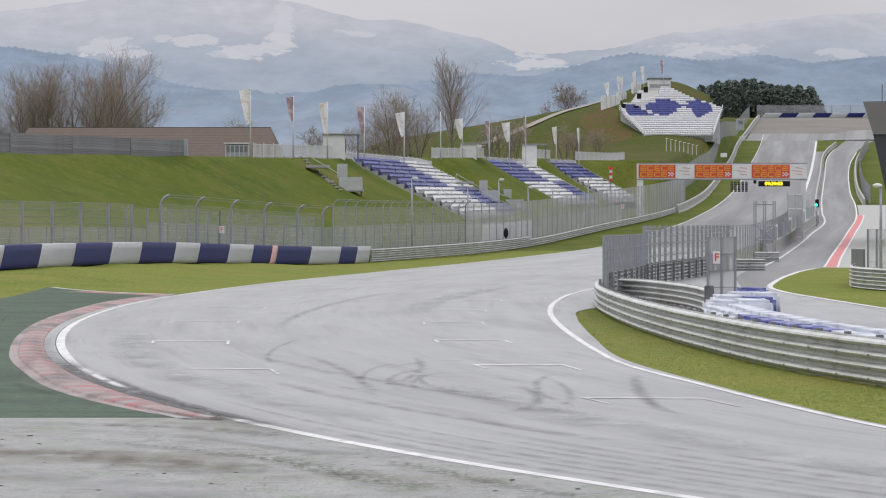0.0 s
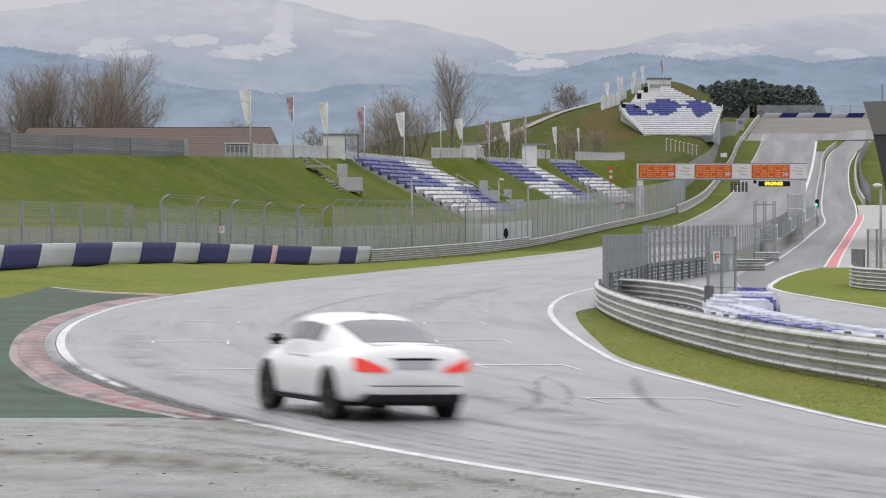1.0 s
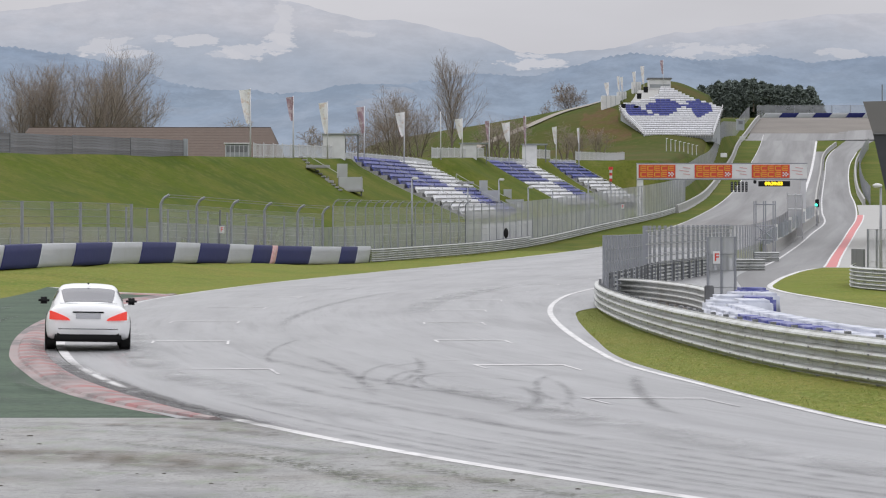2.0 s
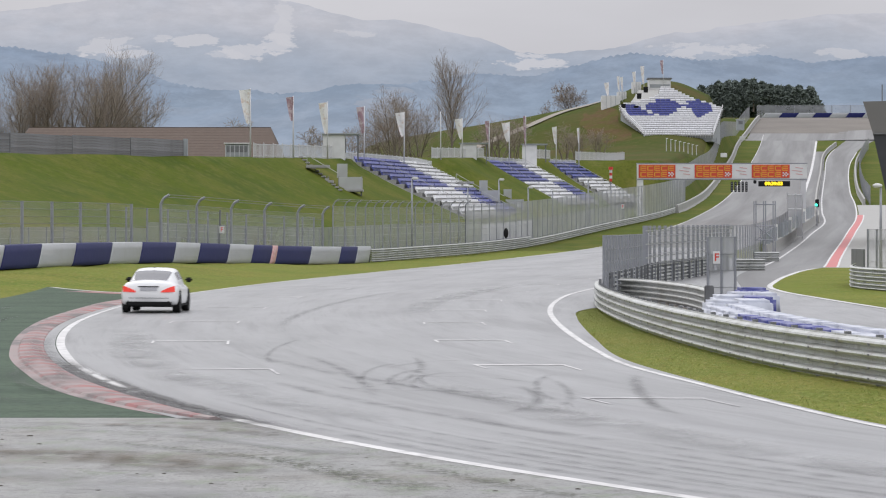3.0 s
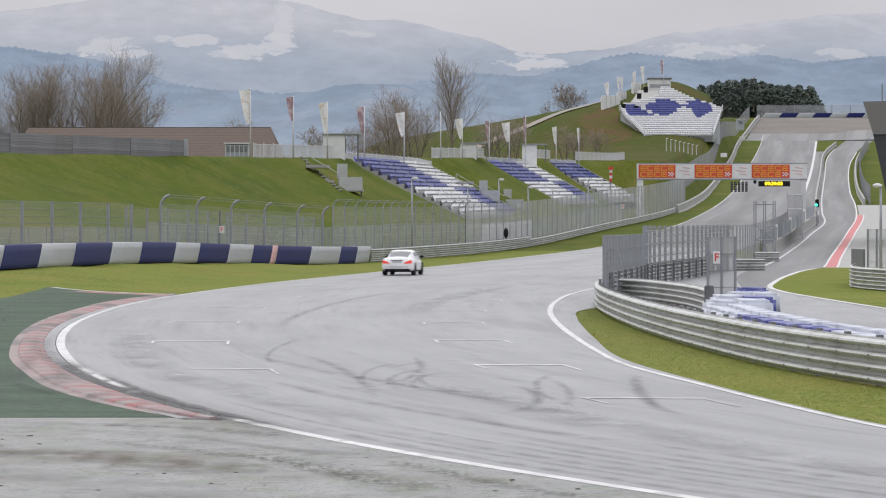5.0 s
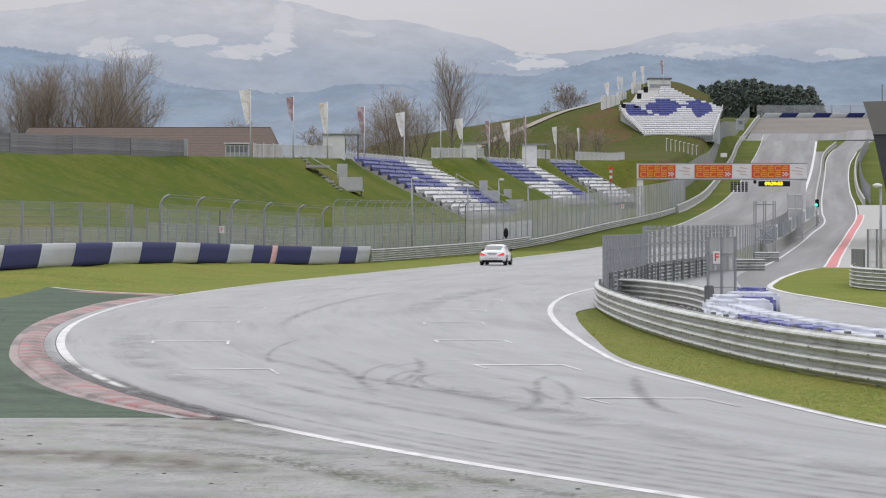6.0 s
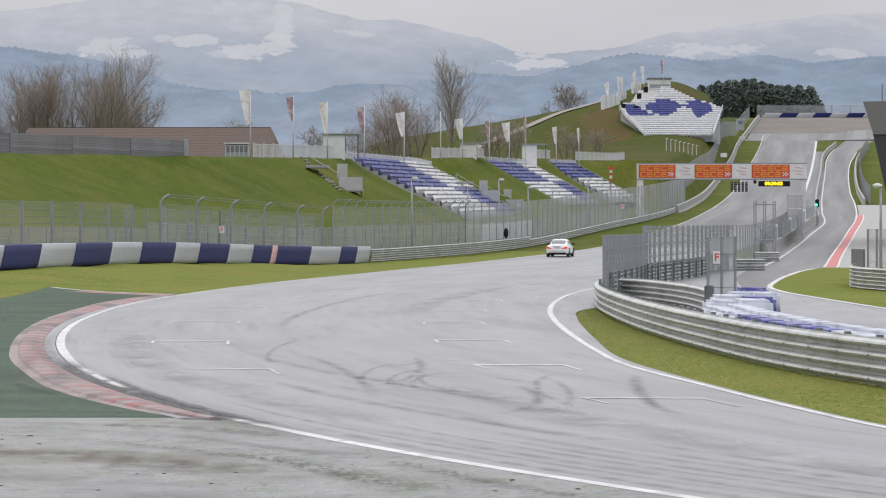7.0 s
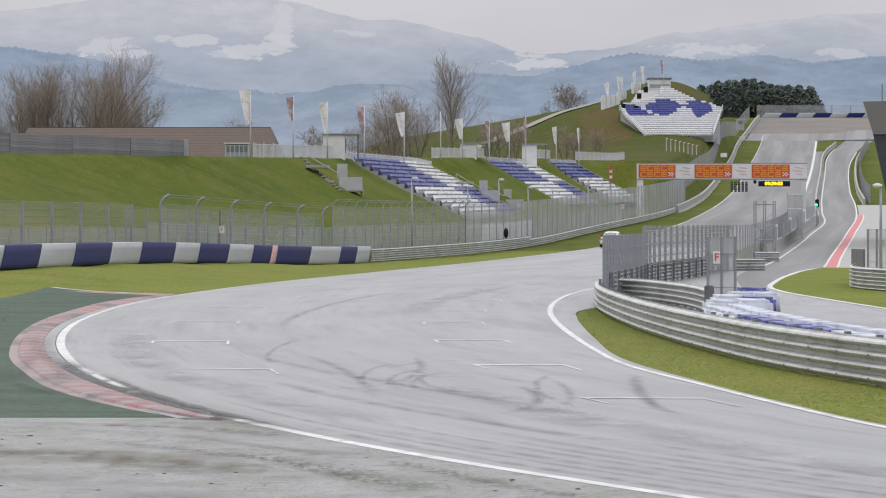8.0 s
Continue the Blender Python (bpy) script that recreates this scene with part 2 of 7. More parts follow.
def worn_mark(name, colour, strength, scale, low, high, rough=0.5, spec=0.4):
    """A stain or a layer of rubber, thick along its middle and thinning out in patches to nothing at its edges (u across 0..1, v along 0..1)."""
    m = bpy.data.materials.new(name)
    m.use_nodes = True
    nt = m.node_tree
    bsdf = nt.nodes["Principled BSDF"]
    bsdf.inputs["Base Color"].default_value = (*colour, 1)
    bsdf.inputs["Roughness"].default_value = rough
    bsdf.inputs["Specular IOR Level"].default_value = spec
    co = nt.nodes.new("ShaderNodeTexCoord")
    sep = nt.nodes.new("ShaderNodeSeparateXYZ")
    nt.links.new(co.outputs["UV"], sep.inputs[0])
    fades = []
    for axis, edge in (("X", 0.5), ("Y", 0.25)):
        d = nt.nodes.new("ShaderNodeMath")
        d.operation = "PINGPONG"
        d.inputs[1].default_value = 0.5
        nt.links.new(sep.outputs[axis], d.inputs[0])
        r = nt.nodes.new("ShaderNodeMapRange")
        r.interpolation_type = "SMOOTHSTEP"
        r.inputs["From Max"].default_value = edge
        nt.links.new(d.outputs[0], r.inputs["Value"])
        fades.append(r.outputs["Result"])
    no = nt.nodes.new("ShaderNodeTexNoise")
    no.inputs["Scale"].default_value = scale
    no.inputs["Detail"].default_value = 6.0
    mp = nt.nodes.new("ShaderNodeMapping")
    mp.inputs["Scale"].default_value = (1, 0.5, 1)
    nt.links.new(co.outputs["Object"], mp.inputs["Vector"])
    nt.links.new(mp.outputs["Vector"], no.inputs["Vector"])
    nr = nt.nodes.new("ShaderNodeMapRange")
    nr.inputs["From Min"].default_value, nr.inputs["From Max"].default_value = low, high
    nr.inputs["To Max"].default_value = strength
    nt.links.new(no.outputs["Fac"], nr.inputs["Value"])
    sock = nr.outputs["Result"]
    for f in fades:
        mu = nt.nodes.new("ShaderNodeMath")
        mu.operation = "MULTIPLY"
        nt.links.new(sock, mu.inputs[0])
        nt.links.new(f, mu.inputs[1])
        sock = mu.outputs[0]
    nt.links.new(sock, bsdf.inputs["Alpha"])
    return m


TYRE_SOFT = worn_mark("soft_tyre_marks", (0.07, 0.068, 0.071), 0.30, 2.5, 0.30, 0.66)
TYRE_THICK = worn_mark("thick_soft_rubber", (0.045, 0.042, 0.043), 0.36, 2.0, 0.22, 0.60)
TYRE_KERB = worn_mark("thick_kerb_rubber", (0.04, 0.037, 0.038), 0.85, 2.0, 0.25, 0.55)
MOSS = worn_mark("mossy_dirt_stain", (0.08, 0.095, 0.05), 0.5, 12.0, 0.44, 0.66, 0.9, 0.1)
MUD = worn_mark("dried_mud_stain", (0.15, 0.125, 0.095), 0.55, 3.0, 0.34, 0.66, 0.9, 0.1)
PALE_WEAR = worn_mark("pale_washed_asphalt", (0.36, 0.36, 0.365), 0.6, 0.7, 0.34, 0.60, 0.4)
OLD_WHITE = worn_mark("worn_away_white_paint", (0.60, 0.59, 0.59), 0.95, 2.0, 0.30, 0.50)


HILL_GRASS = material("brown_green_hill_grass", (0.060, 0.076, 0.016), 0.85, 0, [
    ((0.095, 0.075, 0.030), 0.05, 0.44, 0.62, 0.85, ONE),
    ((0.050, 0.075, 0.014), 0.12, 0.48, 0.66, 0.75, ONE),
    ((0.11, 0.10, 0.04), 0.6, 0.5, 0.68, 0.5, ONE)], 0.8, 3, 0.03)


# ---- building helpers ----
def mesh_from(name, verts, faces, mat, smooth=False):
    me = bpy.data.meshes.new(name)
    me.from_pydata(verts, [], faces)
    for mm in (mat if isinstance(mat, (list, tuple)) else [mat]):
        me.materials.append(mm)
    if smooth:
        me.polygons.foreach_set("use_smooth", [True] * len(me.polygons))
    me.update()
    return me


def part(name, bm, mat, parent=None, label="", at=None, smooth=False):
    """Links a bmesh or a mesh as one object under a thing or a part."""
    if isinstance(bm, bpy.types.Mesh):
        me = bm
    else:
        me = bpy.data.meshes.new(name)
        bm.normal_update()
        bm.to_mesh(me)
        bm.free()
        me.materials.append(mat)
        if smooth:
            me.polygons.foreach_set("use_smooth", [True] * len(me.polygons))
    ob = new(name, me)
    if parent is not None:
        ob.parent = parent
    if at is not None:
        ob.matrix_basis = at
    if label:
        ob["label"] = label
    return ob


def box(sx, sy, sz, bevel=0.0, centre=(0, 0, 0)):
    bm = bmesh.new()
    bmesh.ops.create_cube(bm, size=1, matrix=Matrix.Translation(centre) @ Matrix.Diagonal((sx, sy, sz, 1)))
    if bevel:
        bmesh.ops.bevel(bm, geom=bm.edges[:], offset=bevel, segments=2, affect="EDGES")
    return bm


def add_box(bm, sx, sy, sz, m):
    bmesh.ops.create_cube(bm, size=1, matrix=m @ Matrix.Diagonal((sx, sy, sz, 1)))


def rod(p, q, r0, r1=None, n=8, bm=None):
    """A round bar from p to q."""
    bm = bm or bmesh.new()
    p, q = Vector(p), Vector(q)
    d = q - p
    turn = d.to_track_quat("Z", "Y").to_matrix().to_4x4()
    bmesh.ops.create_cone(bm, cap_ends=True, segments=n, radius1=r0, radius2=r0 if r1 is None else r1, depth=d.length, matrix=Matrix.Translation((p + q) / 2) @ turn)
    return bm


def curve(points):
    """A smooth function through (position, value) pairs."""
    xs = [p[0] for p in points]
    ys = [p[1] for p in points]
    n = len(xs)
    h = [xs[i + 1] - xs[i] for i in range(n - 1)]
    d = [(ys[i + 1] - ys[i]) / h[i] for i in range(n - 1)]
    m = [d[0]] + [0.0] * (n - 2) + [d[-1]]
    for i in range(1, n - 1):
        m[i] = (d[i - 1] * h[i] + d[i] * h[i - 1]) / (h[i] + h[i - 1])

    def value(x):
        if x <= xs[0]:
            return ys[0] + m[0] * (x - xs[0])
        if x >= xs[-1]:
            return ys[-1] + m[-1] * (x - xs[-1])
        i = 0
        while x > xs[i + 1]:
            i += 1
        t = (x - xs[i]) / h[i]
        return ((1 + 2 * t) * (1 - t) ** 2 * ys[i] + t * (1 - t) ** 2 * h[i] * m[i]
                + t * t * (3 - 2 * t) * ys[i + 1] + t * t * (t - 1) * h[i] * m[i + 1])
    return value


def smooth(a, b, x):
    t = min(max((x - a) / (b - a), 0.0), 1.0)
    return t * t * (3 - 2 * t)


# ---- the lie of the land ----
profile = curve([(-50, 0), (0, 0), (60, 0), (130, 0.03), (200, 0.24), (264, 0.60), (310, 1.38), (357, 2.8), (400, 4.1), (456, 5.9), (568, 10.2), (659, 15.5), (820, 25.6), (900, 33.0), (960, 34.5), (1200, 36)])
# outer (left) edge of the road, inner (right) edge, and the barrier line outside it
edge_left = curve([(20, 8.2), (32, 2.12), (37.5, -0.22), (44.5, -2.66), (49.5, -4.08), (55.8, -5.52), (63.2, -6.89), (71.5, -8.12), (79.8, -9.09), (90, -9.99), (102.2, -10.63), (116.5, -10.93), (132, -10.6), (148.8, -9.5), (163, -8.2), (195, -4.1), (219, -0.85), (258.8, 5.0), (283, 9.8), (300.5, 13.4), (342, 20.3), (364, 24), (437, 33.9), (558, 48), (672, 60.9), (825, 77.8), (900, 86)])
edge_right = curve([(20, 14.0), (33, 8.1), (43.5, 5.68), (48.8, 5.0), (55.5, 4.31), (63.8, 3.52), (72.2, 3.30), (83.2, 3.22), (94.2, 3.24), (107, 3.46), (119.2, 3.98), (134.2, 5.06), (148.8, 6.74), (170, 9.2), (200, 12.6), (264, 20.5), (300, 26.6), (364, 37.0), (400, 42.0), (437, 46.3), (543, 58.0), (645, 70.2), (802, 88.4), (900, 100)])
barrier = curve([(60, -40), (110, -30), (160, -20.9), (190, -16.0), (215, -10.8), (238.5, -5.2), (256, -2.0), (279, 3.07), (290, 5.3), (328, 11.9), (371, 19.6), (394, 23.8), (434, 30.0), (480, 35.7), (572, 45.6), (672, 56.7), (802, 70.3), (900, 84)])
crest_x = curve([(60, -75), (160, -47), (231, -30.5), (260, -20.3), (316, -8.4), (375, -0.6), (430, 12), (480, 24), (560, 35), (660, 46), (820, 62), (900, 75)])
crest_z = curve([(60, 6.0), (160, 7.3), (231, 7.95), (260, 8.4), (316, 9.45), (375, 10.8), (430, 12.0), (480, 12.6), (560, 14.5), (660, 18.5), (820, 25.9), (900, 33.2)])
hill_top = curve([(-44, 8), (-26, 13.5), (-16, 20.6), (-10, 22.2), (-3, 23.5), (8, 25.2), (14, 26.2), (25.9, 28.4), (33, 29.8), (38, 31.8), (43, 34.0), (48.7, 34.3), (56, 31.6), (62.5, 28.6), (65, 25), (68, 20), (75, 14)])
hill_rise = curve([(455, 0), (500, 0.02), (560, 0.14), (640, 0.29), (654, 0.395), (684, 0.80), (708, 1.0), (760, 0.98), (860, 0.7), (920, 0.3), (1000, 0.1)])


bank_foot = curve([(60, 2.5), (300, 2.5), (330, 3.2), (404, 8.0), (460, 7.5), (520, 4.0), (600, 2.5), (900, 2.5)])


# bench stands let into the bank: x, y, z of the upper near corner, bearing, climb, length, rows, depth, drop, colour change, label
STANDS = ((-8.4, 316, 9.1, 6.2, 0.64, 59, 13, 0.82, 0.405, 7, "blue and white bench grandstand stepping down the grass bank"),
          (4.9, 404, 10.65, 13.0, 0.75, 27, 11, 0.80, 0.43, 6, "smaller blue and white bench grandstand on the bank"),
          (13.5, 441, 11.35, 14.0, 0.8, 26, 11, 0.80, 0.44, 5, "far blue and white bench grandstand on the bank"))


def stand_floor(x, y):
    """Height of the cut made for a stand at this place, or None."""
    for sx, sy, sz, along, climb, length, rows, depth, drop, cut, label in STANDS:
        if abs(y - sy - length / 2) < length:
            c, d = math.cos(radians(along)), math.sin(radians(along))
            u, v = (x - sx) * d + (y - sy) * c, (x - sx) * c - (y - sy) * d
            if -1 < u < length + 1 and -1.2 < v < rows * depth + 1.5:
                return sz + u * math.tan(radians(climb)) - max(v, 0) / depth * drop - 0.2
    return None


def land(x, y):
    if y > 1000:
        return (34 - 34 * smooth(1000, 1900, y)) * (1 - 0.8 * smooth(60, 160, abs(x - 100)))
    z = profile(y)
    if x < edge_left(y):
        verge = smooth(128, 165, y) * (1 - smooth(180, 245, y)) * 0.68
        z += verge * smooth(3, 12, edge_left(y) - x)
        away = barrier(max(y, 60)) - x
        width = barrier(max(y, 60)) - crest_x(max(y, 60))
        foot = bank_foot(y)
        if away > foot:
            t = min((away - foot) / (width - foot), 1.0)
            t = t + 0.10 * math.sin(2 * math.pi * t) / 6.28
            z += max(crest_z(min(max(y, 60), 900)) - z, 0) * t
            floor_z = stand_floor(x, y)
            if floor_z is not None:
                z = max(min(z, floor_z), profile(y))
            if y > 440:
                z -= max(z - 12.3, 0) * smooth(0, 14, away - width) * smooth(440, 500, y)
        if y > 455:
            top = hill_top(min(max(x * 720 / y, -44), 75))
            base = crest_z(min(y, 500))
            lift = base + (top - base) * min(max(hill_rise(min(y, 1000)), 0), 1)
            z = max(z, z + (lift - z) * smooth(0.5, 5.0, away))
        if x < -60:
            z -= smooth(60, 300, -x) * min(z, 7)
    else:
        out = x - edge_right(y)
        if 430 < y < 900 and out > 14:
            z += 7 * smooth(14.5, 34, out) * smooth(430, 500, y)
        z -= (z - 5 if z > 5 else 0) * smooth(60, 150, out)
    return z


STATIONS = [-300, -120, -40, 0] + [10 + i for i in range(60)] + [70 + 1.5 * i for i in range(60)] + [160 + 2.5 * i for i in range(80)] + [360 + 5 * i for i in range(120)] + [960, 1000, 1050, 1100, 1200, 1350, 1500, 1700, 2100, 3000, 4950]


def ground_mesh():
    verts, faces = [], []
    rows = []
    for y in STATIONS:
        yy = max(y, 20)
        ylim = min(yy, 900)
        xl, xr, xb, xc = edge_left(ylim), edge_right(ylim), barrier(max(ylim, 60)), crest_x(max(ylim, 60))
        xs = [xc - d for d in (4500, 2500, 1200, 700, 400, 250, 160, 110)] + [xc - 80 + 3 * i for i in range(25)] + [xc - 4, xc - 2, xc - 1]
        xs += [xc + (xb - xc) * i / 24 for i in range(24)]
        xs += [xb + (xl - xb) * i / 8 for i in range(8)]
        xs += [xl + (xr - xl) * i / 4 for i in range(4)]
        xs += [xr + d for d in (0, 1, 2, 3, 4, 6, 8, 10, 12, 14, 16, 18, 21, 24, 28, 32, 38, 46, 60, 90, 150, 300, 700, 1500, 2800, 4500)]
        row = []
        for x in xs:
            z = land(x, y) if y >= 20 else 0.0
            bump = 0.0 if (xl - 3 < x < xr + 16) else 0.12 * noise.noise(Vector((x * 0.15, y * 0.15, 0)))
            row.append(len(verts))
            verts.append((x, y, z + (0 if y < 150 else bump) - 0.012))
        rows.append(row)
    for a, b in zip(rows, rows[1:]):
        for i in range(len(a) - 1):
            faces.append((a[i], a[i + 1], b[i + 1], b[i]))
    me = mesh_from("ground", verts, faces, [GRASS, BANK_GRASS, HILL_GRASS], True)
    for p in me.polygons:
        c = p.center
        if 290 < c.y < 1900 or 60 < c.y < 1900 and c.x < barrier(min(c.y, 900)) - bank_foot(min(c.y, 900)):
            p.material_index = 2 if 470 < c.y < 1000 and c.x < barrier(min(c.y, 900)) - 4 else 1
    return me


ground = part("ground", ground_mesh(), None)
tagged(ground, "short wet green and straw-yellow winter grass over rolling ground", "ground", kind="structure")


def sheet(name, y0, y1, left, right, up, mat, cols=2, label="", category="", parent=None, edge=0.0):
    """A thin layer on the ground between two lines, on the same cross lines as the ground."""
    ys = [y0] + [y for y in STATIONS if y0 + 0.05 < y < y1 - 0.05] + [y1]
    verts, faces = [], []
    for y in ys:
        a, b = left(y), right(y)
        lo = max(s for s in STATIONS if s <= y)
        hi = min(s for s in STATIONS if s >= y)
        k = 0 if hi == lo else (y - lo) / (hi - lo)
        for i in range(cols + 1):
            x = a + (b - a) * i / cols
            z = land(x, lo) * (1 - k) + land(x, hi) * k
            verts.append((x, y, z + up))
    n = cols + 1
    for j in range(len(ys) - 1):
        for i in range(cols):
            faces.append((j * n + i, j * n + i + 1, (j + 1) * n + i + 1, (j + 1) * n + i))
    me = mesh_from(name, verts, faces, mat, True)
    layer = me.uv_layers.new(name="lane")
    for loop in me.loops:
        j, i = divmod(loop.vertex_index, n)
        y = ys[j]
        layer.data[loop.index].uv = ((right(y) - left(y)) * i / cols, y)
    ob = part(name, me, None, parent)
    if label:
        tagged(ob, label, category, kind="structure")
    return ob


def shift(f, d):
    return lambda y: f(y) + d


# near asphalt run-off and green painted area outside the corner, then the road over it
sheet("run_off", 10, 45.5, lambda y: -60.0, lambda y: edge_left(y) + 0.02, 0.013, ASPHALT_NEAR, 6, "rough grey asphalt run-off with dirt and moss", "pavement")
grass_edge = lambda y: -10.9 - (y - 135.2) * 0.61
sheet("painted_run_off", 126.5, 144.8, lambda y: -16.65 - (y - 126.5) * 0.014, lambda y: edge_left(y) + 0.2 if y < 134.5 else grass_edge(y), 0.006, GREEN, 4, "green painted asphalt run-off ending at the grass", "pavement")
sheet("run_off_line", 135.2, 144.8, lambda y: grass_edge(y) - 0.1, lambda y: grass_edge(y) + 0.25, 0.011, FADED_LINE, 1, "thin faded white line between green paint and grass", "road marking")
sheet("painted_run_off", 45.2, 126.5, lambda y: -60.0, lambda y: edge_left(y) + 0.2, 0.006, GREEN, 4, "green painted asphalt run-off with tyre scuffs", "pavement")
sheet("road", 10, 302, lambda y: edge_left(y) - 0.3 * (1 - smooth(44.5, 45.5, y)), edge_right, 0.010, ASPHALT, 4, "damp pale grey race track asphalt with dark tyre marks", "road")
sheet("road", 302, 833, edge_left, edge_right, 0.010, ASPHALT_DARK, 4, "darker grey asphalt on the climbing straight", "road")


def normal_width(f, w):
    return lambda y: w * math.hypot(1, (f(y + 0.5) - f(y - 0.5)))


lw = normal_width(edge_left, 0.14)
sheet("edge_line", 20, 45.5, edge_left, lambda y: edge_left(y) + lw(y) * 1.35, 0.016, WHITE_LINE, 1, "solid white painted line beside the run-off", "road marking")
sheet("edge_line", 60, 832, edge_left, lambda y: edge_left(y) + lw(y) * (1 + smooth(60, 70, y) * (1 - smooth(85, 105, y)) * 0.4), 0.016, WHITE_LINE, 1, "solid white painted line at the road's outer edge", "road marking")
rw = normal_width(edge_right, 0.135)
sheet("edge_line", 20, 151, edge_right, lambda y: edge_right(y) - rw(y) * (1 + 0.25 * smooth(72, 84, y)), 0.016, WHITE_LINE, 1, "solid white painted line at the road's inner edge", "road marking")
sheet("road_shoulder", 380, 745, lambda y: edge_right(y) - 0.02, lambda y: edge_right(y) + (3.4 if y < 640 else 2.2), 0.009, ASPHALT_DARK, 2, "grey asphalt shoulder below the pit wall", "pavement")
sheet("edge_line", 380, 802, lambda y: edge_right(y) - 0.3, lambda y: edge_right(y) + 0.15, 0.016, WHITE_LINE, 1, "solid white painted line along the climbing straight", "road marking")
# inner grass wedge begins a little beyond the line; asphalt apron behind its far tip
grass_in = curve([(30, 9.6), (44.2, 5.68), (50, 4.98), (57.2, 4.27), (66, 3.60), (79.8, 3.58), (90, 3.72), (99, 3.92), (108.5, 4.4), (114, 5.3)])
sheet("apron", 30, 114, lambda y: edge_right(y) - 0.02, grass_in, 0.008, ASPHALT, 1, "narrow asphalt strip between line and grass", "pavement")
sheet("apron", 112, 260, lambda y: edge_right(y) - 0.05, lambda y: edge_right(y) + 3.4 + (y - 106) * 0.075, 0.007, ASPHALT, 3, "grey asphalt apron between road and pit lane", "pavement")


# ---- kerb: low painted blocks, red and pale in turn ----
kerb_out = curve([(44.2, -2.75), (46, -3.55), (49, -4.65), (54, -6.05), (60.5, -7.3), (67.5, -8.45), (72.2, -9.05), (81.8, -10.1), (97.2, -11.3), (110.8, -11.8), (123.8, -11.9), (135.2, -10.9)])
kerb = tagged(new("kerb"), "low red and pale striped kerb, faded and scuffed by tyres", "kerb", kind="structure")
ky = 45.0
k_index = 0
while ky < 134.5:
    step = 0.62 + 0.0125 * (ky - 45)
    y0, y1 = ky, min(ky + step * 0.96, 135)
    verts, faces = [], []
    for y in (y0, (y0 + y1) / 2, y1):
        a, b = kerb_out(y), edge_left(y) - 0.12 - 0.14 * smooth(48, 60, y) * (1 - smooth(100, 128, y))
        b = max(a + 0.05, b)
        for t, z in ((0, 0.008), (0.06, 0.045), (0.5, 0.06), (0.94, 0.03), (1.0, 0.008)):
            verts.append((a + (b - a) * t, y, land(a, y) + z))
    for j in range(2):
        for i in range(4):
            faces.append((j * 5 + i, j * 5 + i + 1, (j + 1) * 5 + i + 1, (j + 1) * 5 + i))
    faces += [(4, 3, 2, 1, 0), (10, 11, 12, 13, 14)]
    part("kerb_block", mesh_from("kerb_block", verts, faces, KERB_RED if k_index % 2 else KERB_PALE), None, kerb)
    ky += step
    k_index += 1
sheet("kerb_border", 45, 134, lambda y: kerb_out(y) - 0.18, lambda y: kerb_out(y), 0.009, KERB_PALE, 1, "narrow pale border along the kerb", "kerb")
sheet("kerb_gutter", 45, 132, lambda y: edge_left(y) - 0.62, lambda y: edge_left(y) - 0.02, 0.013, ASPHALT, 1, "worn dark asphalt strip beside the kerb", "pavement")
sheet("red_band", 133.4, 140.5, lambda y: -11.25 - (y - 133) * 0.6, lambda y: min(edge_left(y) - 0.3, grass_edge(y) - 0.12), 0.014, KERB_RED, 2, "faded red painted band at the kerb's end", "road marking")

# ---- starting grid: a bar with two short hooks for each place ----
slots = [(51.0, 2.09, 1.95), (63.8, 0.57, 1.85), (78.5, -0.22, 1.8), (94.2, -0.57, 1.8), (109.2, -0.35, 1.85), (124.8, 0.40, 1.9), (141.2, 1.74, 1.95),
         (158.0, 3.6, 1.95), (175.0, 5.8, 1.95), (62.0, -4.9, 1.9), (78.0, -6.68, 1.9), (95.5, -7.62, 2.05), (113.2, -7.87, 2.15), (131.0, -7.58, 2.3), (149.0, -6.2, 2.3), (167.0, -4.3, 2.3), (185.0, -2.0, 2.3)]
for sy, sx, sw in slots:
    drop = -0.3
    verts, faces = [], []

    def bar(ax, ay, bx, by, w):
        n = len(verts)
        d = Vector((bx - ax, by - ay))
        o = Vector((-d.y, d.x)).normalized() * w / 2
        for px_, py_, s in ((ax, ay, 1), (bx, by, 1), (bx, by, -1), (ax, ay, -1)):
            verts.append((px_ + o.x * s, py_ + o.y * s, profile(py_ + o.y * s) + 0.017))
        faces.append((n, n + 1, n + 2, n + 3))
    hook = 1.8
    turn_in = (edge_left(sy + 2) - edge_left(sy - 2) + edge_right(sy + 2) - edge_right(sy - 2)) / 8
    sw -= 0.12
    bar(sx, sy, sx + sw, sy + drop * 0.55, 0.26 + sy * 0.0012)
    bar(sx + 0.03, sy, sx - turn_in * hook + 0.03, sy - hook, 0.06)
    bar(sx + sw - 0.03, sy + drop * 0.55, sx + sw - turn_in * hook, sy + drop * 0.55 - hook * 1.3, 0.06)
    ob = part("grid_mark", mesh_from("grid_mark", verts, faces, WHITE_LINE if sy > 55 and (sy, sx) != (62.0, -4.9) else FADED_LINE), None)
    tagged(ob, "faded white starting place bracket painted on asphalt", "road marking", "starting grid brackets", "structure")


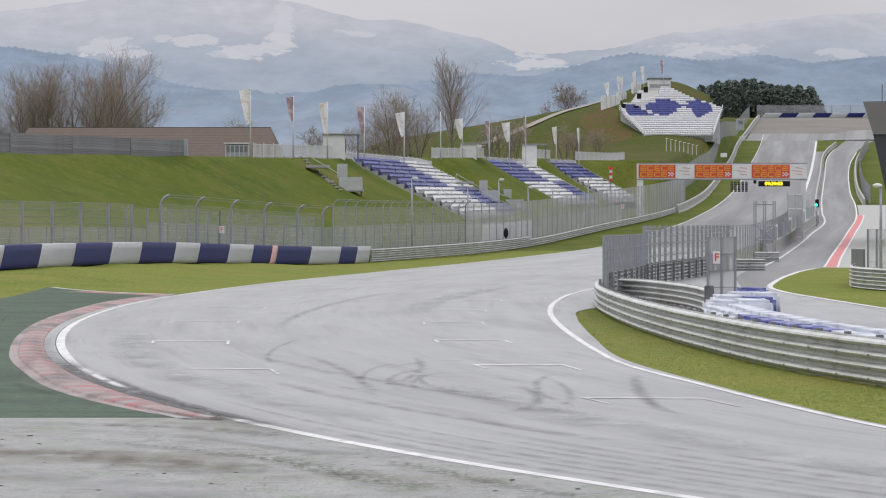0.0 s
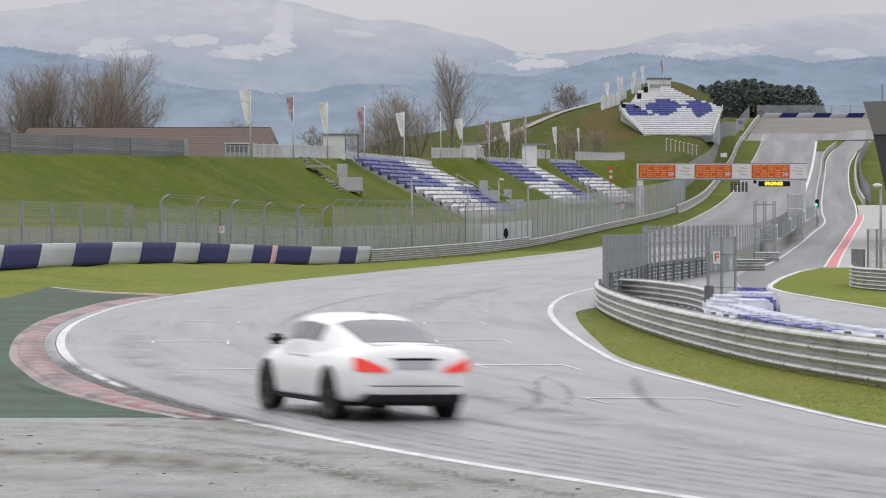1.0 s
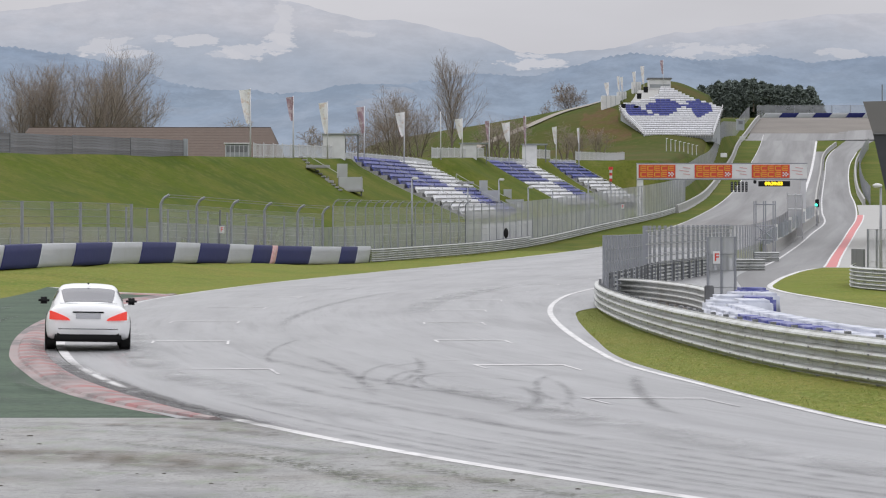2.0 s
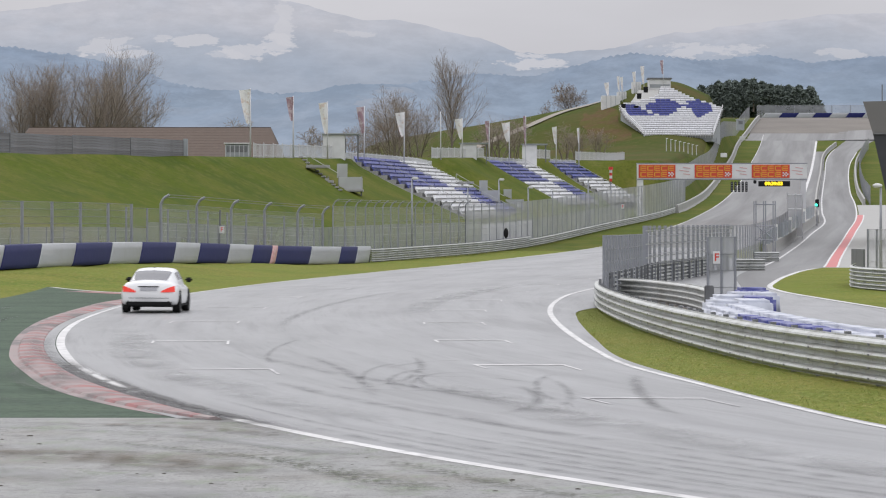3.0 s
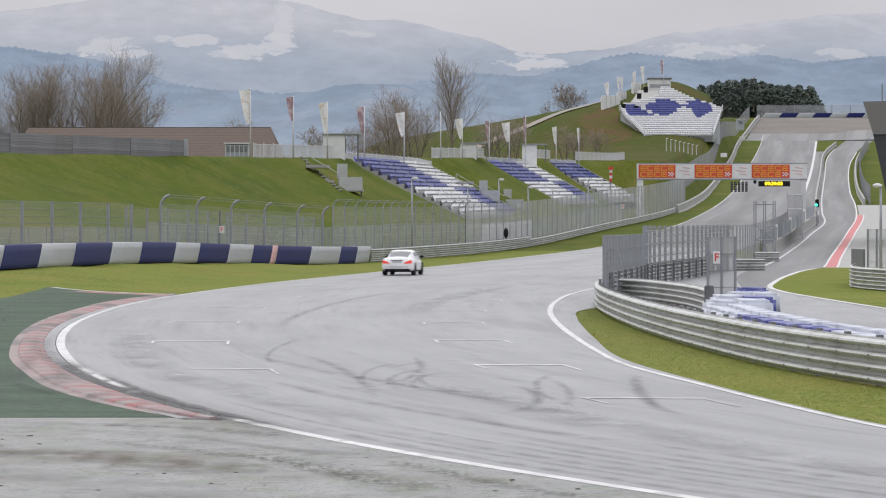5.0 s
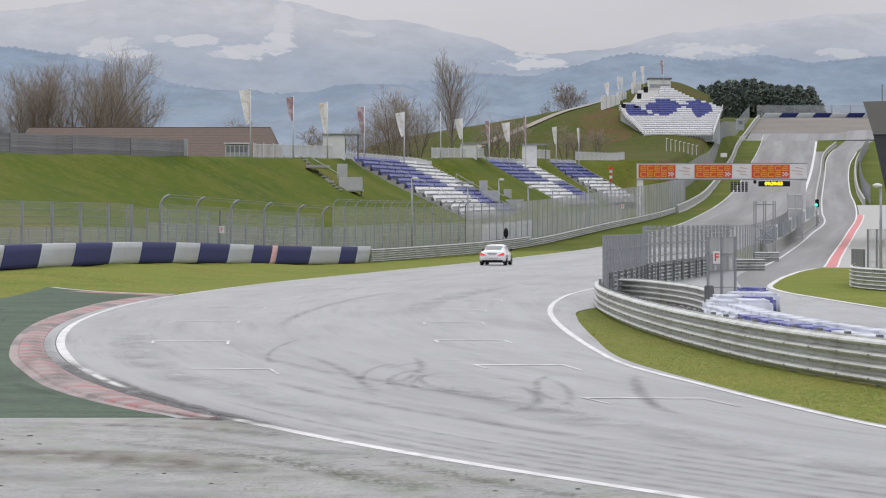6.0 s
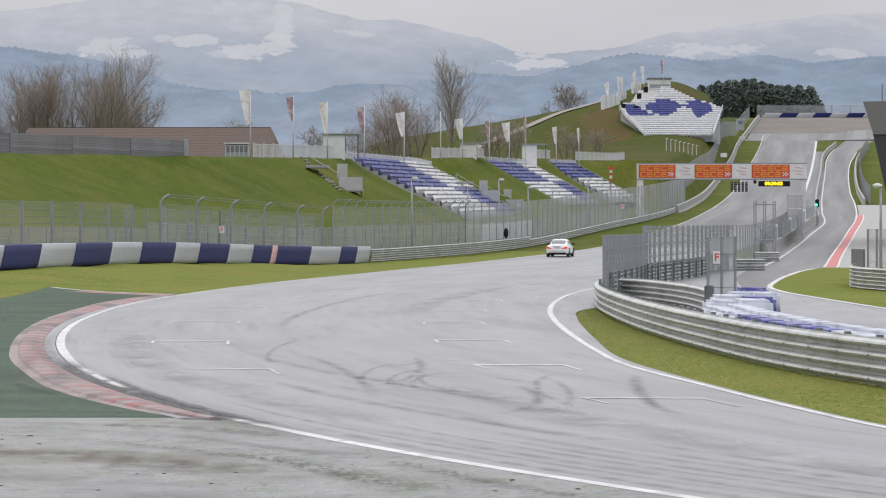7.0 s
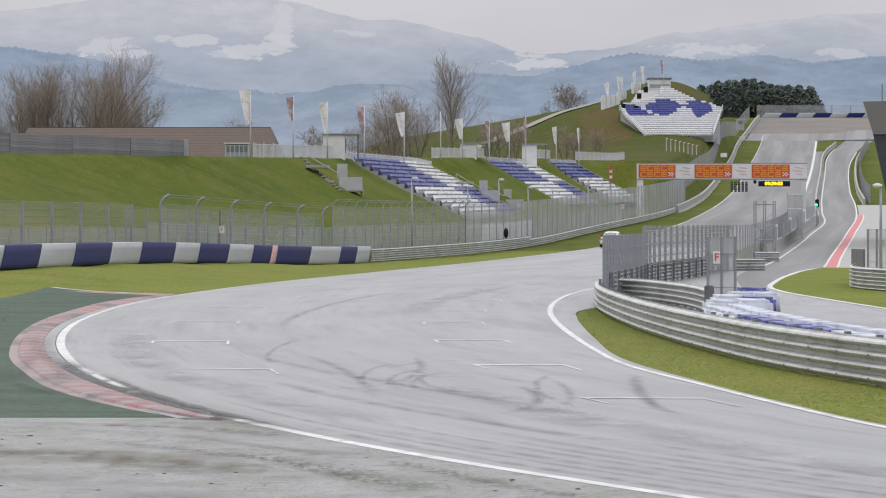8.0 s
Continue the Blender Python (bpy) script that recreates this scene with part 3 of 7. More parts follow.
# rubber, stains and wear left on the road and the run-off
def ribbon(name, pts, w, z, mat, label, category):
    """A flat strip along points (x, y) of the road, u across and v along."""
    verts, faces, uvs = [], [], []
    for k, (x, y) in enumerate(pts):
        (xa, ya), (xb, yb) = pts[max(0, k - 1)], pts[min(len(pts) - 1, k + 1)]
        d = Vector((xb - xa, yb - ya)).normalized()
        for s in (1, 0, -1):
            verts.append((x - d.y * w / 2 * s, y + d.x * w / 2 * s, profile(y) + z))
            uvs.append(((s + 1) / 2, k / (len(pts) - 1)))
        if k:
            n = 3 * k
            faces += [(n - 3, n - 2, n + 1, n), (n - 2, n - 1, n + 2, n + 1)]
    me = mesh_from(name, verts, faces, mat)
    layer = me.uv_layers.new(name="mark")
    for loop in me.loops:
        layer.data[loop.index].uv = uvs[loop.vertex_index]
    tagged(part(name, me, None), label, category, kind="structure")


mark_level = [0.0170]


def course_mark(name, course, w, mat, label, category, n=40):
    """A mark along a smooth course given as (y, x) pairs."""
    f = curve(course)
    y0, y1 = course[0][0], course[-1][0]
    mark_level[0] += 0.0001
    ribbon(name, [(f(y0 + (y1 - y0) * k / n), y0 + (y1 - y0) * k / n) for k in range(n + 1)], w, mark_level[0], mat, label, category)


def arc_mark(cx, cy, rx, ry, a0, a1, w, mat=TYRE_SOFT):
    pts = [(cx + rx * math.cos(radians(a)), cy + ry * math.sin(radians(a))) for a in (a0 + (a1 - a0) * k / 30 for k in range(31))]
    mark_level[0] += 0.0001
    ribbon("tyre_mark", pts, w, mark_level[0], mat, "faint curved tyre mark on damp asphalt", "tyre mark")


# loops of spun tyres before the grid
for cx, cy, rx, ry, a0, a1, w in ((0.05, 57.0, 0.95, 5.2, 70, 235, 0.22), (0.25, 56.0, 0.75, 4.2, 60, 230, 0.2), (1.35, 53.5, 0.62, 6.0, -60, 60, 0.24), (-0.7, 58.5, 0.7, 6.0, 80, 220, 0.2),
                                 (0.0, 54.5, 1.6, 4.0, 20, 130, 0.2), (-0.2, 56.5, 1.9, 3.2, 200, 330, 0.2), (1.0, 58.0, 1.4, 6.0, 150, 260, 0.2), (-1.6, 63.0, 1.2, 9.0, -70, 40, 0.26),
                                 (0.6, 61.0, 1.6, 5.0, 60, 170, 0.22), (2.6, 54.0, 1.1, 7.0, 120, 235, 0.22), (-2.6, 72.0, 1.0, 10.0, 130, 235, 0.2)):
    arc_mark(cx, cy, rx, ry, a0, a1, w)
course_mark("tyre_mark", ((46.2, 0.80), (48.5, 1.28), (50.5, 1.42), (53, 1.40), (55.5, 1.15)), 0.30, TYRE_THICK, "short curved dark tyre mark on asphalt", "tyre mark")
course_mark("tyre_mark", ((45.5, 3.35), (47.5, 3.10), (51, 3.05), (55, 3.15), (60, 3.4)), 0.34, TYRE_THICK, "curved dark tyre mark crossing the inner line", "tyre mark")
for course, w in ((((50, -1.0), (56, -1.3), (62, -1.9), (70, -2.9)), 0.34), (((44, 2.6), (50, 0.9), (58, -1.4), (70, -4.2)), 0.5), (((38, 2.9), (44, 0.7), (50, -1.2), (58, -3.2)), 0.5),
                  (((84, -4.2), (100, -4.4), (125, -3.4), (150, -1.0)), 0.5)):
    course_mark("tyre_mark", course, w, TYRE_SOFT, "long soft dark racing line on asphalt", "tyre mark")
# rubber swept along the near outer line and round the kerb
for d0, w, y0, y1 in ((0.55, 0.35, 27, 46), (0.95, 0.2, 29, 52), (1.3, 0.4, 26, 44), (1.75, 0.2, 28, 47), (2.1, 0.35, 26, 42), (2.55, 0.18, 27, 45), (2.95, 0.4, 25, 41), (3.5, 0.25, 26, 42), (4.1, 0.4, 25, 39)):
    course_mark("tyre_mark", [(y, edge_left(y) + d0) for y in (y0, y0 + (y1 - y0) * 0.33, y0 + (y1 - y0) * 0.67, y1)], w, TYRE_SOFT, "dark rubber streak laid along the outer line", "tyre mark")
for d0, w, y0, y1, mat in ((-0.12, 0.85, 41, 68, TYRE_KERB), (-0.2, 0.5, 44, 84, TYRE_SOFT), (0.2, 0.45, 42, 60, TYRE_KERB)):
    mark_level[0] += 0.004 if d0 < 0 else 0
    course_mark("tyre_mark", [(y, edge_left(y) + d0) for y in (y0, y0 + (y1 - y0) * 0.33, y0 + (y1 - y0) * 0.67, y1)], w, mat, "thick dark rubber beside the kerb", "tyre mark")
for course in (((49, -4.9), (56, -7.0), (63, -7.75), (72, -8.75)), ((52, -5.9), (60, -6.75), (70, -8.35), (80, -9.7))):
    f = curve(course)
    pts = [(f(course[0][0] + (course[-1][0] - course[0][0]) * k / 40), course[0][0] + (course[-1][0] - course[0][0]) * k / 40) for k in range(41)]
    ribbon("tyre_mark", pts, 0.5, 0.064 + 0.002 * (course[0][0] > 50), TYRE_SOFT, "dark tyre scuff sweeping over the kerb", "tyre mark")
# tyre scuffs on the green paint
for y0, x0, y1, x1 in ((47, -5.2, 74, -11.6), (52, -7.6, 90, -13.4), (62, -8.6, 104, -12.9), (78, -11.6, 118, -14.6)):
    course_mark("tyre_mark", ((y0, x0), (y0 + (y1 - y0) * 0.3, x0 + (x1 - x0) * 0.48), (y0 + (y1 - y0) * 0.65, x0 + (x1 - x0) * 0.82), (y1, x1)), 0.5, TYRE_THICK, "curved dark tyre scuff on green paint", "tyre mark")
# washed pale bands on the road
for course, w in ((((52, -3.6), (60, -4.9), (72, -6.6), (88, -8.0)), 1.3), (((44, -0.6), (48, -1.8), (54, -3.3), (60, -4.4)), 1.6), (((40, 3.4), (46, 1.9), (52, 0.6), (58, -0.6)), 1.2), (((100, -1.0), (120, -0.4), (140, 1.3), (160, 3.6)), 1.6), (((30, 6.5), (36, 4.4), (42, 2.6), (48, 1.0)), 1.5)):
    course_mark("wash_mark", course, w, PALE_WEAR, "pale washed band on damp asphalt", "stain")
# fading end of the outer white line
course_mark("edge_line", [(y, edge_left(y) + 0.08) for y in (53, 56, 59, 63)], 0.3, OLD_WHITE, "worn end of the white line beside the kerb", "road marking")
# moss, mud and dirt on the run-off
course_mark("moss_stain", ((31.8, 0.1), (33.6, -0.75), (35.5, -1.35), (37.6, -2.25), (39.6, -3.6), (40.9, -4.7), (41.6, -6.0)), 0.5, MOSS, "mossy green line across the asphalt run-off", "stain", 60)
course_mark("moss_stain", ((32.0, 0.35), (34.0, -0.6), (36.5, -1.5), (38.5, -2.5)), 0.9, MOSS, "mossy green line across the asphalt run-off", "stain", 60)
course_mark("moss_stain", ((30.5, 1.9), (33.0, 0.7), (35.4, -0.1), (37.6, -0.9)), 0.5, MOSS, "thin mossy streak beside the outer line", "stain", 60)
course_mark("mud_stain", ((34.6, -1.8), (36.6, -3.1), (38.2, -4.6), (39.4, -6.6)), 2.2, MUD, "dried brown mud on the asphalt run-off", "stain", 60)
course_mark("mud_stain", ((41.2, -1.9), (42.6, -2.8), (43.6, -4.0), (44.4, -6.2)), 0.7, MUD, "dried brown mud along the green paint", "stain", 60)
course_mark("wash_mark", ((31.0, -2.0), (33.0, -3.0), (34.6, -4.0), (36.0, -5.6)), 1.6, PALE_WEAR, "pale washed patch on the run-off", "stain")
course_mark("wash_mark", ((37.6, -0.9), (39.6, -2.0), (41.6, -3.2), (43.0, -5.0)), 1.0, PALE_WEAR, "pale washed patch on the run-off", "stain")


# ---- steel guard rails ----
def path_points(f, y0, y1, step):
    """Points along a line of the plan at about even steps."""
    out, y = [], y0
    while y < y1:
        out.append(Vector((f(y), y, 0)))
        slope = f(y + 0.5) - f(y - 0.5)
        y += step / math.hypot(1, slope)
    out.append(Vector((f(y1), y1, 0)))
    return out


WAVE = [(-0.02, 0.0), (-0.015, 0.022), (0.085, 0.050), (0.110, 0.078), (0.092, 0.104), (-0.025, 0.128), (-0.03, 0.178), (0.085, 0.206), (0.110, 0.234), (0.092, 0.260), (-0.015, 0.286), (-0.02, 0.31)]


def guard_rail(name, pts, rails, base, side, label, height=0.31, gap=0.04, post_every=1, post_extra=0.0, bolts=False):
    """Corrugated beams on posts. side: +1 shows its face to the right of its direction, -1 to the left."""
    thing = tagged(new(name), label, "guard rail", kind="structure")
    ground_z = [land(p.x, p.y) for p in pts]
    post_mesh = None
    bolt_mesh = mesh_from("bolt_plate", *boxdata(0.10, 0.02, 0.035), STEEL_DARK) if bolts else None
    for i in range(len(pts) - 1):
        a, b = pts[i], pts[i + 1]
        d = (b - a).normalized()
        o = Vector((d.y, -d.x, 0)) * side
        if post_mesh is None:
            post_mesh = mesh_from("post", *boxdata(0.12, 0.10, base + rails * (height + gap) + post_extra), STEEL_DARK)
        if i % post_every == 0:
            ang = math.atan2(d.y, d.x)
            part("post", post_mesh, None, thing, at=Matrix.Translation((a.x - o.x * 0.09, a.y - o.y * 0.09, ground_z[i] - 0.02)) @ Matrix.Rotation(ang, 4, "Z"))
        for r in range(rails):
            zb = base + r * (height + gap)
            verts, faces = [], []
            for p, g0 in ((a, ground_z[i]), (b + d * 0.05, ground_z[i + 1])):
                for w, z in WAVE:
                    verts.append((p.x + o.x * w, p.y + o.y * w, g0 + zb + z * height / 0.31))
                for w, z in reversed(WAVE):
                    verts.append((p.x + o.x * (w - 0.012), p.y + o.y * (w - 0.012), g0 + zb + z * height / 0.31))
            n = 2 * len(WAVE)
            for k in range(n):
                faces.append((k, (k + 1) % n, n + (k + 1) % n, n + k))
            rail = part("rail", mesh_from("rail", verts, faces, STEEL), None, thing)
            if bolts:
                ang = math.atan2(d.y, d.x)
                for dz in (0.085, 0.225):
                    part("bolt_plate", bolt_mesh, None, rail, at=Matrix.Translation((a.x + o.x * 0.105, a.y + o.y * 0.105, ground_z[i] + zb + (dz - 0.02) * height / 0.31)) @ Matrix.Rotation(ang, 4, "Z"))
    return thing


def boxdata(sx, sy, sz):
    x, y = sx / 2, sy / 2
    v = [(-x, -y, 0), (x, -y, 0), (x, y, 0), (-x, y, 0), (-x, -y, sz), (x, -y, sz), (x, y, sz), (-x, y, sz)]
    f = [(0, 3, 2, 1), (4, 5, 6, 7), (0, 1, 5, 4), (1, 2, 6, 5), (2, 3, 7, 6), (3, 0, 4, 7)]
    return v, f


rail_near = curve([(30, 13.6), (38, 10.9), (45, 9.0), (54.8, 7.15), (61.2, 6.29), (71.8, 5.57), (84, 5.12), (97.2, 4.96), (110.8, 5.09), (123.8, 5.65)])
guard_rail("guard_rail", path_points(rail_near, 36, 122, 2.0), 2, 0.01, -1, "galvanised double-beam guard rail curving round the inside grass", 0.39, 0.0, 1, 0.06, True)
guard_rail("guard_rail", path_points(barrier, 239, 303, 4.0), 3, 0.04, 1, "galvanised triple-beam guard rail beneath the debris fence", 0.30, 0.02)
guard_rail("guard_rail", path_points(barrier, 303, 434, 4.0), 2, 0.04, 1, "galvanised double-beam guard rail beneath the debris fence", 0.34, 0.02)


# ---- padded barrier of wrapped blocks ----
def pad_block(a, b, za, zb, mat, name="barrier_block", h=1.17, depth=0.9):
    """One soft block from a to b, bulging at mid height."""
    verts, faces = [], []
    d = (b - a)
    o = Vector((d.y, -d.x, 0)).normalized()
    ring = [(0.0, 0.0), (0.05, 0.06), (0.075, 0.20), (0.06, 0.42), (0.04, 0.80), (0.0, 1.12), (-0.05, 1.17), (-depth + 0.1, 1.17), (-depth, 1.08), (-depth, 0.02)]
    n = len(ring)
    for k, t in enumerate((0, 0.03, 0.5, 0.97, 1.0)):
        p = a + d * t
        pinch = 0.02 if k in (0, 4) else 0.0
        for w, z in ring:
            lean = 1.15 * (0.5 - z / 1.17)
            verts.append((p.x + o.x * (w - pinch) - d.normalized().x * lean, p.y + o.y * (w - pinch) - d.normalized().y * lean, za + (zb - za) * t + z * h / 1.17))
    for k in range(4):
        for i in range(n):
            faces.append((k * n + i, k * n + (i + 1) % n, (k + 1) * n + (i + 1) % n, (k + 1) * n + i))
    faces += [tuple(range(n - 1, -1, -1)), tuple(range(4 * n, 5 * n))]
    return mesh_from(name, verts, faces, mat, True)


pad = tagged(new("padded_barrier"), "blue and pale grey vinyl-wrapped crash barrier blocks in a row", "crash barrier", kind="structure")
bounds = [130, 138, 146, 153.5, 160.3, 166.6, 173, 180.3, 186.5, 193.5, 198.6, 205, 210.3, 214.6, 215.8, 223.5, 230.5, 234.8, 238.6]
tones = [PAD_BLUE, PAD_GREY, PAD_BLUE, PAD_GREY, PAD_BLUE, PAD_GREY, PAD_BLUE, PAD_GREY, PAD_BLUE, PAD_GREY, PAD_BLUE, PAD_GREY, PAD_BLUE, PAD_RED, PAD_BLUE, PAD_GREY, PAD_BLUE, PAD_GREY]
for y0, y1, tone in zip(bounds, bounds[1:], tones):
    a, b = Vector((barrier(y0), y0, 0)), Vector((barrier(y1), y1, 0))
    part("barrier_block", pad_block(a, b, land(a.x, y0), land(b.x, y1), tone), None, pad)


# ---- the white saloon car ----
CAR_WHITE = material("white_car_lacquer", (0.87, 0.87, 0.875), 0.3, 0, coat=0.4)
CAR_GLASS = material("dark_tinted_car_glass", (0.10, 0.10, 0.115), 0.08, 0, spec=0.8)
TAIL_RED = material("red_tail_lens", (0.72, 0.04, 0.03), 0.25, 0, glow=(1.0, 0.10, 0.07, 0.28))
CAR_TYRE = material("black_tyre", (0.02, 0.02, 0.021), 0.7)
CAR_RIM = material("dark_alloy_rim", (0.10, 0.10, 0.105), 0.35, 0.8)
PLATE = material("pale_plate", (0.5, 0.5, 0.53), 0.4)
CHROME = material("bright_steel_trim", (0.7, 0.7, 0.72), 0.15, 1.0)

half_w = curve([(-0.98, 0.66), (-0.90, 0.78), (-0.72, 0.855), (-0.3, 0.885), (0.3, 0.885), (1.2, 0.875), (2.2, 0.882), (2.9, 0.872), (3.3, 0.80), (3.55, 0.66), (3.67, 0.45)])
deck_z = curve([(-0.98, 0.72), (-0.955, 0.88), (-0.90, 0.965), (-0.84, 0.995), (-0.6, 0.99), (-0.2, 1.0), (0.5, 0.985), (1.4, 0.965), (2.3, 0.95), (2.7, 0.93), (3.2, 0.84), (3.5, 0.74), (3.67, 0.62)])
sill_z = curve([(-0.98, 0.36), (-0.85, 0.30), (-0.4, 0.24), (0, 0.22), (1.3, 0.20), (2.7, 0.20), (3.4, 0.20), (3.67, 0.28)])
roof_z = curve([(-0.50, 0.99), (-0.15, 1.09), (0.25, 1.22), (0.7, 1.325), (1.1, 1.375), (1.5, 1.39), (1.9, 1.37), (2.25, 1.27), (2.6, 1.13), (2.9, 0.95)])
cab_w = curve([(-0.50, 0.66), (-0.15, 0.73), (0.3, 0.78), (0.9, 0.81), (1.6, 0.82), (2.3, 0.80), (2.9, 0.74)])


def grid_mesh(name, fn, us, vs, mat):
    verts = [fn(u, v) for u in us for v in vs]
    n = len(vs)
    faces = [(j * n + i, j * n + i + 1, (j + 1) * n + i + 1, (j + 1) * n + i) for j in range(len(us) - 1) for i in range(n - 1)]
    return mesh_from(name, verts, faces, mat, True)


def span(a, b, n):
    return [a + (b - a) * i / n for i in range(n + 1)]


def body_at(y, a):
    """a: 0 at the keel, 1 round the flank to the middle of the top; the sign gives the side."""
    s, t = (1 if a >= 0 else -1), abs(a)
    w, zb, zt = half_w(y), sill_z(y), deck_z(y)
    ring = [(0, 0, 0), (0.18, 0.86, 0.0), (0.26, 0.95, 0.05), (0.34, 0.985, 0.2), (0.44, 1.0, 0.42), (0.54, 0.985, 0.60), (0.60, 0.955, 0.71), (0.66, 0.905, 0.82), (0.74, 0.80, 0.915), (0.86, 0.5, 0.975), (1.0, 0.0, 1.0)]
    for (t0, x0, z0), (t1, x1, z1) in zip(ring, ring[1:]):
        if t <= t1 + 1e-9:
            k = (t - t0) / (t1 - t0)
            return (s * w * (x0 + (x1 - x0) * k), y, zb + (zt - zb) * (z0 + (z1 - z0) * k))


def cabin_at(y, a, out=0.0):
    """a: -1 and 1 at the waist, 0 on the roof's middle line."""
    s, t = (1 if a >= 0 else -1), abs(a)
    w, zt = cab_w(y), roof_z(y)
    zb = min(0.80, zt - 0.1)
    ring = [(0, 0, 1.0), (0.3, 0.37, 0.988), (0.48, 0.62, 0.95), (0.58, 0.735, 0.87), (0.8, 0.90, 0.42), (1.0, 1.0, 0.0)]
    for (t0, x0, z0), (t1, x1, z1) in zip(ring, ring[1:]):
        if t <= t1 + 1e-9:
            k = (t - t0) / (t1 - t0)
            x, z = x0 + (x1 - x0) * k, z0 + (z1 - z0) * k
            grow = 1 + out
            return (s * w * x * grow, y - (out * 0.35 if y < 0.8 else 0), zb + (zt - zb) * z + out * 0.5)


def build_car():
    car = tagged(new("car"), "white four-door saloon car with red tail lights and black rear bumper", "car")
    us = [-0.98, -0.95, -0.90, -0.84, -0.78, -0.66, -0.5] + span(-0.3, 3.2, 24) + [3.35, 3.5, 3.6, 3.67]
    ring = [0, 0.09, 0.18, 0.22, 0.26, 0.30, 0.34, 0.39, 0.44, 0.49, 0.54, 0.57, 0.60, 0.63, 0.66, 0.70, 0.74, 0.80, 0.86, 0.93, 1.0]
    vs = [-v for v in ring] + [v for v in reversed(ring[1:-1])]
    verts = [body_at(u, v) for u in us for v in vs]
    n = len(vs)
    faces = [(j * n + i, j * n + (i + 1) % n, (j + 1) * n + (i + 1) % n, (j + 1) * n + i) for j in range(len(us) - 1) for i in range(n)]
    faces += [tuple(range(n - 1, -1, -1)), tuple(range((len(us) - 1) * n, len(us) * n))]
    body = part("body", mesh_from("body", verts, faces, CAR_WHITE, True), None, car)
    part("cabin", grid_mesh("cabin", cabin_at, span(-0.50, 2.9, 34), span(-1, 1, 40), CAR_WHITE), None, car)
    part("rear_window", grid_mesh("rear_window", lambda y, a: cabin_at(y, a, 0.012), span(-0.36, 0.58, 10), span(-0.56, 0.56, 16), CAR_GLASS), None, car, "dark tinted rear window")
    part("windscreen", grid_mesh("windscreen", lambda y, a: cabin_at(y, a, 0.012), span(2.05, 2.78, 10), span(-0.60, 0.60, 16), CAR_GLASS), None, car)
    for s in (-1, 1):
        part("side_window", grid_mesh("side_window", lambda y, a: cabin_at(y, a * s, 0.014), span(0.78, 1.22, 8), span(0.63, 0.82, 6), CAR_GLASS), None, car)
        part("side_window", grid_mesh("side_window", lambda y, a: cabin_at(y, a * s, 0.014), span(1.28, 2.2, 8), span(0.63, 0.82, 6), CAR_GLASS), None, car)
        # door mirror
        bm = box(0.24, 0.13, 0.15, 0.05, (s * 0.95, 2.02, 1.0))
        part("mirror", bm, BLACK, car, "black door mirror", smooth=True)
        # side skirt
        part("side_skirt", box(0.05, 1.9, 0.06, 0.015, (s * 0.86, 1.35, 0.23)), BLACK, car)
        # tail lamp wrapping round the corner
        def lamp(u, v, s=s):
            x = 0.385 + 0.425 * u
            lo = 0.645 + 0.015 * u
            hi = 0.665 + 0.175 * min(u * 1.1, 1.0) ** 0.75
            yb = -1.0 + 0.03 * smooth(0.6, 0.8, u) + 0.12 * max(u - 0.80, 0) / 0.20
            return (s * x, yb + 0.02 * v * u - 0.004, lo + (hi - lo) * v)
        lens = grid_mesh("tail_lamp", lamp, span(0, 1, 12), span(0, 1, 5), TAIL_RED)
        part("tail_lamp", lens, None, car, "red tail lamp lens")
    for yy in (0.36, 1.25, 2.28):
        for sd in (-1, 1):
            seam = []
            for k in range(7):
                px_, py_, pz_ = body_at(yy + 0.03 * math.sin(k), sd * (0.30 + 0.055 * k))
                seam += [(px_ * 1.003, py_ - 0.006, pz_), (px_ * 1.003, py_ + 0.006, pz_)]
            part("door_seam", mesh_from("door_seam", seam, [(2 * k, 2 * k + 1, 2 * k + 3, 2 * k + 2) for k in range(6)], BLACK), None, body)
    # black lower bumper, boot-lid lip, dark line above the plate, badge
    bm = box(1.42, 0.24, 0.30, 0.04, (0, -0.915, 0.365))
    for v in bm.verts:
        if v.co.z > 0.36:
            v.co.x *= 0.93
        v.co.y += 0.08 * (abs(v.co.x) / 0.71) ** 3
    part("rear_diffuser", bm, BLACK, car, "black plastic rear bumper insert")
    bm = box(1.60, 0.20, 0.17, 0.06, (0, -0.925, 0.565))
    for v in bm.verts:
        v.co.y += 0.16 * (abs(v.co.x) / 0.8) ** 4
    part("rear_bumper", bm, CAR_WHITE, car, smooth=True)
    bm = box(1.20, 0.07, 0.022, 0.01, (0, -0.885, 1.0))
    for v in bm.verts:
        v.co.y += 0.16 * (abs(v.co.x) / 0.62) ** 2.5
    part("boot_lip", bm, CAR_WHITE, car)
    # raised black bar drawn as the dark line above the plate
    part("dark_plate_line", box(0.66, 0.03, 0.03, 0.01, (0, -0.972, 0.82)), BLACK, car)
    part("number_plate", box(0.52, 0.02, 0.105, 0.004, (0, -0.985, 0.74)), PLATE, car, "pale grey blank plate")
    part("roof_aerial", box(0.05, 0.12, 0.04, 0.015, (0, 0.78, 1.395)), BLACK, car)
    part("underbody", box(1.45, 3.6, 0.12, 0.03, (0, 1.35, 0.24)), BLACK, car)
    wheels = []
    for y in (0.0, 2.70):
        for s in (-1, 1):
            # black disc laid on the uncut body where the wheel opening would be
            arch = bmesh.new()
